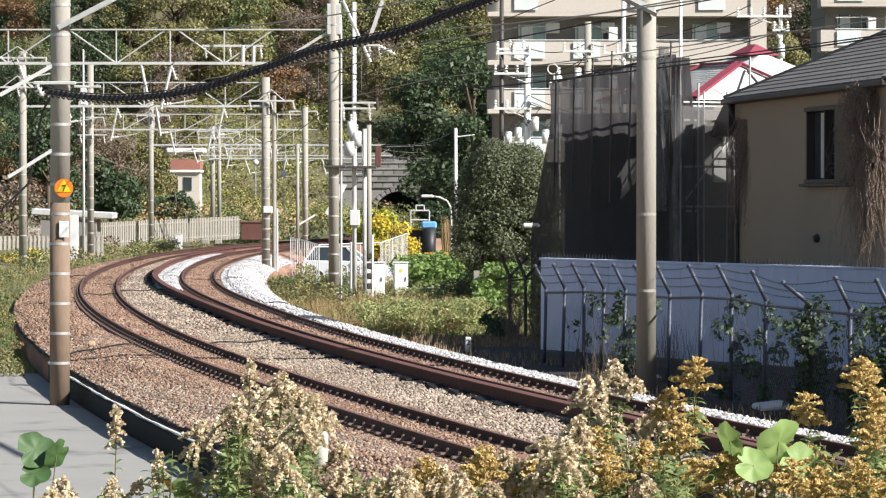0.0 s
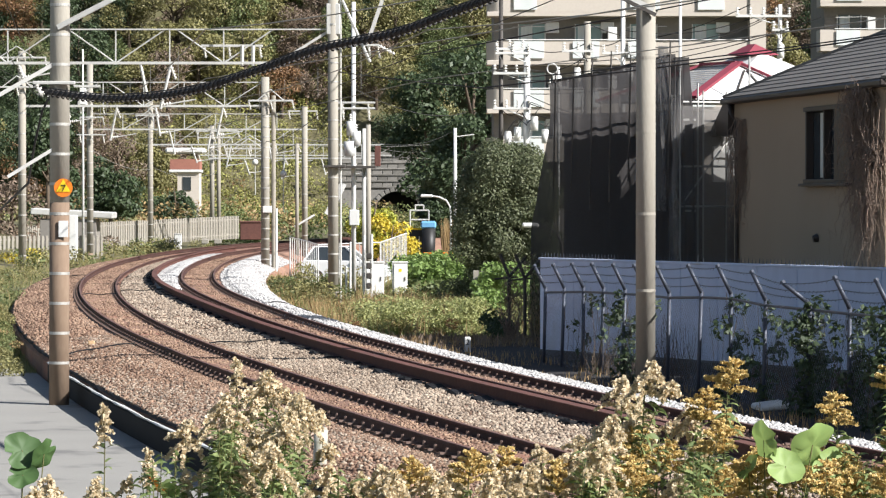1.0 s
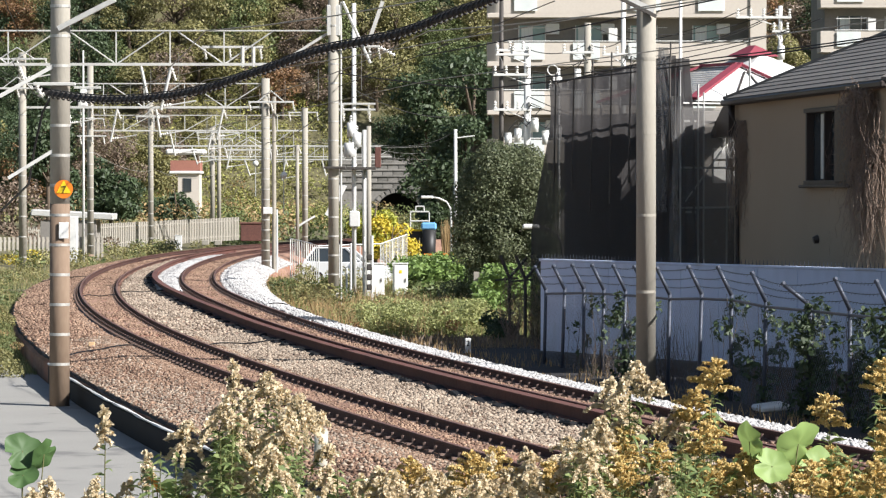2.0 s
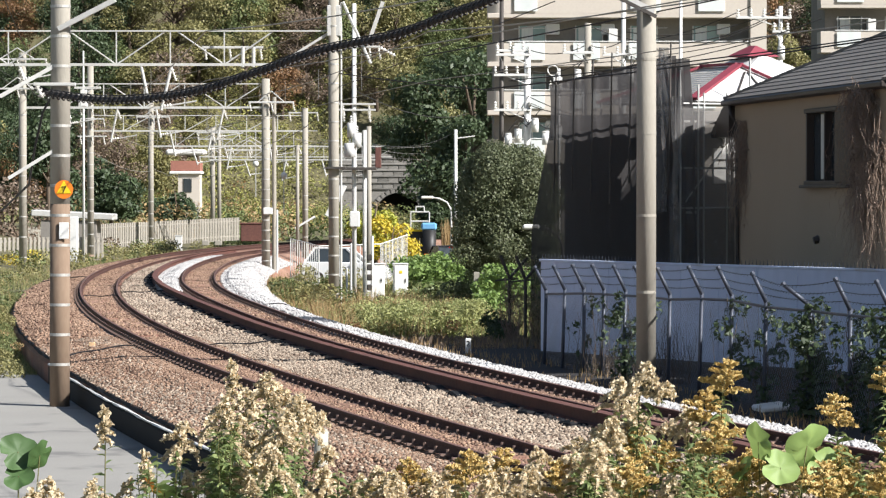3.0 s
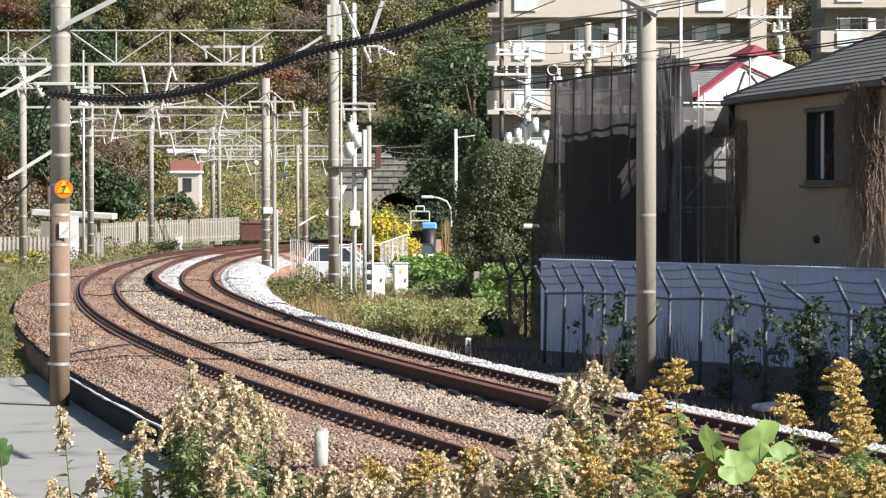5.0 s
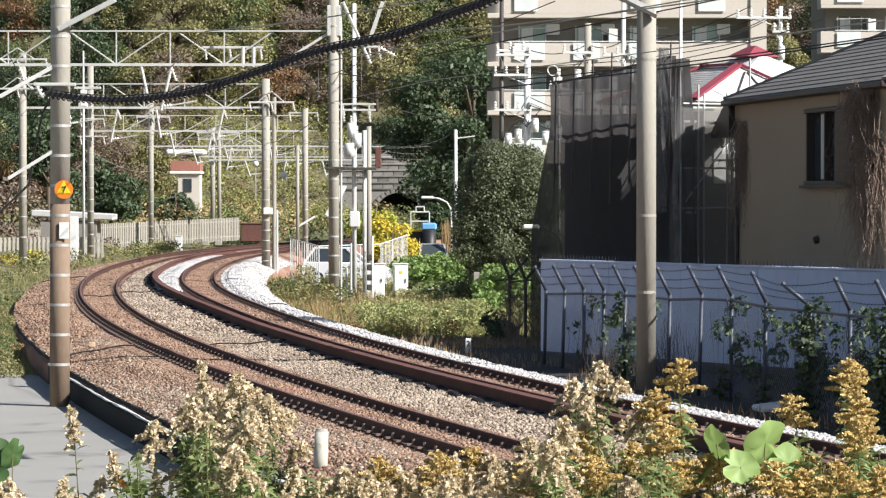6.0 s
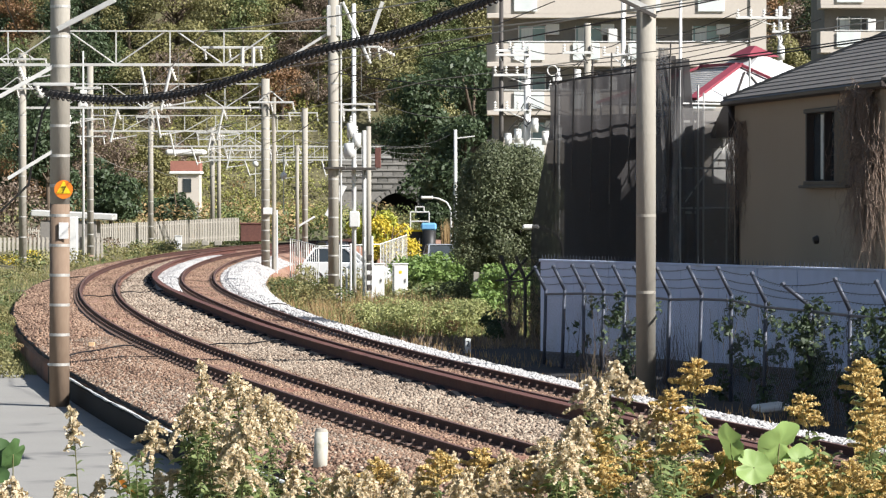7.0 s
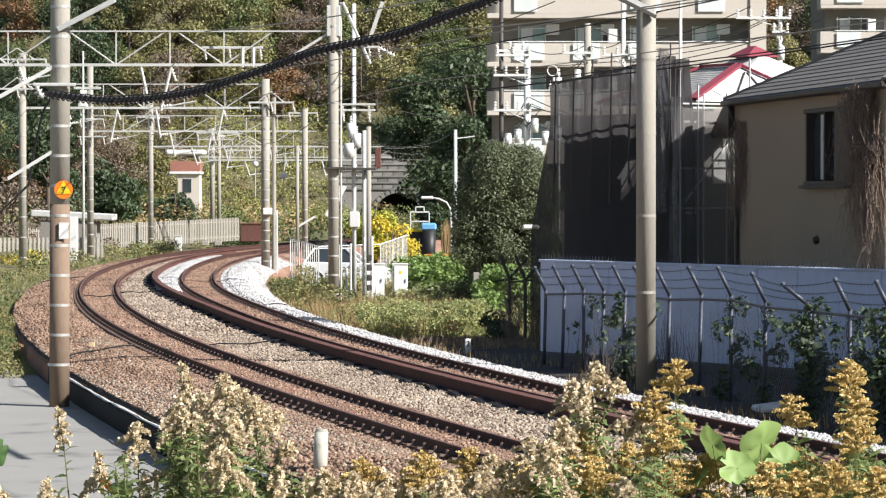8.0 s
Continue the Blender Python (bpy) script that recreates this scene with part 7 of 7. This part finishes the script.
def goldenrod(h, mat, seed, faded, width=0.06, length=0.15, sides=3, leafy_share=1.0):
    """One tall weed: stem, narrow leaves, a main plume and side plumes; the origin is at its root."""
    rng, rg = random.Random(seed), np.random.RandomState(seed + 500)
    t = thing("goldenrod", "tall goldenrod with faded cream seed heads" if faded else "tall goldenrod with golden-yellow flower heads", "weed", group="weeds before the line")
    top = h - length
    line = [Vector((0, 0, -0.1)), Vector((0.01, 0, h * 0.35)), Vector((rng.uniform(-0.03, 0.03), rng.uniform(-0.02, 0.02), h * 0.62)), Vector((rng.uniform(-0.015, 0.015), 0, top))]
    stem = tube(line, 0.005, n=6, r_end=0.002)
    size = 0.0105 if faded else 0.0080
    heads = [plume(stem, line[-1], (rng.uniform(-0.03, 0.03), rng.uniform(-0.02, 0.02), h), width, 17 if faded else 26, size, seed, 1.05 if faded else 0.40)]
    upper = [line[1].lerp(line[2], 0.3), line[2], line[3]]
    leaves = stem_leaves(rg, upper, int(150 * leafy_share), 0.06, 0.115)
    for k in range(sides):
        q, z = rng.uniform(0, math.tau), top - rng.uniform(0.0, 0.22)
        d = Vector((math.cos(q), math.sin(q) * 0.8, 0))
        root, mid = Vector((0, 0, z - 0.16)), d * 0.05 + Vector((0, 0, z - 0.05))
        end = d * rng.uniform(0.07, 0.13) + Vector((0, 0, z + rng.uniform(0.0, 0.05)))
        tube([root, mid, end], 0.0028, n=5, bm=stem, r_end=0.0015)
        nod = end + d * rng.uniform(0.02, 0.06) + Vector((0, 0, length * rng.uniform(0.35, 0.6)))
        heads.append(plume(stem, end, nod, width * rng.uniform(0.5, 0.75), 9, size, seed * 7 + k, 1.0 if faded else 0.6))
        leaves += stem_leaves(rg, [root, mid, end], int(22 * leafy_share), 0.03, 0.06)
    part("stem", stem, M_STEM, t)
    for k, (p, a) in enumerate(heads):
        fl = florets("flower_head", p, a, size, mat, t, seed + k)
        tagged(fl, "fluffy cream seed head" if faded else "golden flower head", kind="stuff")
    tagged(raw("leaves", [tuple(p) for p in leaves], 4, M_WEEDLEAF, t), kind="stuff")
    return t


def leafy_weed(h, seed):
    """A bushy green stem without flowers, with narrow leaves on several branches."""
    rng, rg = random.Random(seed), np.random.RandomState(seed)
    t = thing("leafy_weed", "leafy green weed with narrow willow-like leaves", "weed", group="leafy weeds before the line")
    stem, leaves = bmesh.new(), []
    for k in range(4):
        q = rng.uniform(0, math.tau)
        d = Vector((math.cos(q), math.sin(q) * 0.7, 0)) * (rng.uniform(0.03, 0.12) if k else 0.01)
        line = [Vector((0, 0, -0.1 if k == 0 else h * 0.55)), d * 0.4 + Vector((0, 0, h * 0.72)), d + Vector((0, 0, h * rng.uniform(0.9, 1.0) if k else h))]
        tube(line, 0.0042, n=5, bm=stem, r_end=0.0014)
        leaves += stem_leaves(rg, [line[0].lerp(line[1], 0.5), line[1], line[2]], 70, 0.05, 0.11)
    part("stem", stem, M_STEM, t)
    tagged(raw("leaves", [tuple(p) for p in leaves], 4, M_WEEDLEAF, t), kind="stuff")
    return t


def broad_leaf(r, seed):
    """A lobed vine leaf, slightly cupped, with its stalk at the origin."""
    rng = random.Random(seed)
    bm = bmesh.new()
    c = bm.verts.new((0, 0, 0))
    ring = []
    for k in range(28):
        q = math.tau * k / 28
        rr = r * (0.88 + 0.07 * math.cos(3 * q + 0.4) + 0.03 * math.sin(7 * q)) * (0.62 if abs(q - math.pi) < 0.18 else 1)
        ring.append((q, rr))
    inner = [bm.verts.new((math.cos(q) * rr * 0.55, math.sin(q) * rr * 0.55, -0.10 * r + 0.04 * r * math.sin(5 * q))) for q, rr in ring]
    outer = [bm.verts.new((math.cos(q) * rr, math.sin(q) * rr, 0.10 * r + 0.09 * r * math.sin(4 * q + seed) - 0.1 * r * abs(math.sin(q)))) for q, rr in ring]
    for k in range(28):
        j = (k + 1) % 28
        bm.faces.new((c, inner[k], inner[j]))
        bm.faces.new((inner[k], outer[k], outer[j], inner[j]))
    return bm


def vine_clump(spots, z0, label, seed, mats):
    """Broad leaves on thin stalks that rise from one root."""
    t = thing("broad_leaf_vine", label, "vine", group="broad-leaved vines")
    rng = random.Random(seed)
    for k, (x, y, z, r, rx, ry) in enumerate(spots):
        part("stalk", tube([(0, 0, 0), (x * 0.4, y, z * 0.6), (x, y, z)], 0.004, n=5, r_end=0.002), M_STEM, t)
        part("leaf", broad_leaf(r, seed + k), mats[k % len(mats)], t, smooth=True, at=pose(x, y, z, rx, ry, rng.uniform(0, 360)))
    return t


def build_weeds():
    """Each plant is put by where its tip stands at rest."""
    kinds = []
    for i in range(5):
        kinds.append(goldenrod(1.45, M_FADED, 200 + i, True, 0.082, 0.125, 1 + i % 2))
    for i in range(4):
        kinds.append(goldenrod(1.45, M_GOLDEN, 300 + i, False, 0.078, 0.125, 1 + i % 2))
    kinds.append(goldenrod(1.45, M_FADED, 401, True, 0.022, 0.13, 1, 0.3))
    kinds += [leafy_weed(1.45, 501 + i) for i in range(3)]
    rng = random.Random(9)
    used = set()

    def put(kind, x, y, z, side, gain=1.0, scale=1.0):
        h = 1.45 * scale
        turn = rng.uniform(0, 360)
        at = Matrix.Translation((x, y, z - h)) @ pose(0, 0, 0, 0, 0, turn) @ Matrix.Scale(scale, 4)
        src = kinds[kind]
        if kind in used:
            ob = copy_thing(src, at)
        else:
            src.matrix_basis = at
            ob = src
            used.add(kind)
        SWAYING.append((ob, (x, y, z - h), h, side, gain * rng.uniform(0.9, 1.1), rng.uniform(-0.1, 0.1), turn))

    for clump, side in ((THICKET, 0), (EDGE, 0), (LOW, 0), (PALE, 1), (GOLD, 1)):
        for k, (kind, x, y, z) in enumerate(clump):
            if k % 3 < 2 or len(clump) < 9:
                put(kind, x, y, z, side)
    # a low fringe, plant by plant
    for k in range(38):
        x = -1.05 + 2.6 * (k + rng.uniform(0.1, 0.9)) / 38
        if (x < -0.28 and k % 3 == 0) or (-0.66 < x < -0.52 and k % 2):
            continue
        z = rng.uniform(2.07, 2.15) if -0.28 < x < 0.23 else rng.uniform(2.02, 2.07) if -0.52 < x <= -0.28 else rng.uniform(2.09, 2.20)
        kind = rng.choice((0, 2, 4, 5, 7, 9)) if x < 0.72 else rng.choice((1, 3, 5, 6, 7, 8))
        put(kind, x, rng.uniform(11.4, 12.4), z, 0 if x < -0.15 else 1, rng.uniform(0.6, 1.0))
    # green growth between the flowering stems
    for k in range(34):
        x = (-1.0 + 0.62 * rng.random()) if k < 13 else (0.42 + 1.2 * rng.random())
        z = 2.10 + (0.20 if -0.9 < x < -0.5 else 0.14) * rng.random() + (0.05 if x > 1.2 else 0)
        if 0.93 < x < 1.28:
            continue
        put(10 + k % 3, x, rng.uniform(11.2, 11.9), z, 0 if x < -0.15 else 1, rng.uniform(0.6, 1.0))
    d = 11.6
    for x, z, side, seed, mats, spots, lab in (
            (1.094, 2.188, 1, 71, (M_BIGLEAF,), ((-0.085, 0, 0.03, 0.080, 72, 10), (0.085, 0.02, 0.025, 0.095, 66, -16), (-0.01, -0.05, -0.05, 0.075, 60, 14), (0.16, 0.03, -0.05, 0.08, 62, 30), (-0.13, 0.03, -0.07, 0.07, 55, -25)), "broad bright green vine leaves among the weeds"),
            (-1.468, 2.188, 0, 72, (M_SHADELEAF,), ((-0.03, 0, 0.0, 0.075, 65, -20), (0.045, 0, -0.01, 0.065, 60, 45), (-0.02, -0.04, -0.08, 0.06, 55, 0)), "broad green vine leaves at the edge of the weeds"),
            (-1.023, 2.062, 0, 73, (M_AUTUMN, M_BIGLEAF), ((-0.01, 0, 0.0, 0.05, 50, 15), (0.03, -0.03, -0.01, 0.045, 60, -30)), "orange and green vine leaves among the weeds")):
        root = z - 1.3
        v = vine_clump([(a, b, c + 1.3, r, rx, ry) for a, b, c, r, rx, ry in spots], root, lab, seed, mats)
        v.matrix_basis = pose(x, d, root)
        SWAYING.append((v, (x, d, root), 1.3, side, 0.85, 0.05, 0.0))


build_ground()
build_bed()
build_wall()
build_fence()
build_house()
build_net_house()
build_unseen_house()
build_flats(2.47, 18.1, 190, -1, 4, "beige apartment building with stacked glazed balconies")
build_flats(23.7, 36.0, 213, -1, 4, "grey-beige apartment building behind the houses", False, (6.3, 2.8))
build_masts()
build_gantries()
build_poles_by_flats()
build_wires()
build_trackside()
build_portal()
build_bonds()
parked = car_model("parked_car", "white car parked behind the railing", M_CAR_WHITE, 3.6, 1.48, 1.55)
parked.matrix_basis = pose(-4.0, 141, -0.85, 0, 0, 80)
dark_car = car_model("dark_car", "dark hatchback driving away", M_CAR_DARK, 3.4, 1.48, 1.52)
silver_car = car_model("silver_car", "silver hatchback driving closer", M_CAR_SILVER, 3.4, 1.48, 1.52)
build_hill()
build_field()
build_dead_brush()
build_stones()
build_weeds()
build_tracks()


def motions():
    g = -1.2
    walk(dark_car, [(t, pose(x, y, g, 0, 0, r)) for t, x, y, r in ((0.0, 7.5, 163.0, 240), (2.0, 2.6, 167.6, 222), (2.8, 0.34, 169.6, 200), (3.2, -0.09, 170.4, 192), (3.6, -0.22, 171.0, 189), (4.0, -0.40, 171.6, 188), (4.6, -0.60, 172.4, 190), (5.2, -2.6, 176.0, 212), (5.8, -5.6, 181.0, 208), (6.4, -6.2, 183.0, 205), (8.0, -6.3, 183.5, 205))])
    walk(silver_car, [(t, pose(x, y, g, 0, 0, r)) for t, x, y, r in ((0.0, -3.9, 196.0, 6), (4.8, -3.9, 195.0, 6), (5.3, -2.9, 186.0, 12), (5.8, -0.72, 176.2, 8), (6.2, -0.56, 175.6, 6), (6.6, -0.40, 175.0, 5), (6.8, -0.20, 174.6, 6), (7.2, -0.08, 174.2, 8), (7.6, 0.6, 173.0, 14), (8.0, 2.0, 171.0, 20))])
    for ob, (x, y, z), h, side, gain, lag, turn in SWAYING:
        rows = []
        for row in SWAY:
            f = row[1 + side]
            shift = f / 1000 * 12 * gain + 0.006 * math.sin(row[0] * 5.1 + lag * 60)
            lean = math.degrees(math.atan2(shift, h))
            nod = 1.2 * math.sin(row[0] * 3.3 + lag * 40) + abs(lean) * 0.25
            rows.append((row[0], pose(x, y, z, -nod, lean, 0) @ pose(0, 0, 0, 0, 0, turn)))
        walk(ob, rows)


motions()
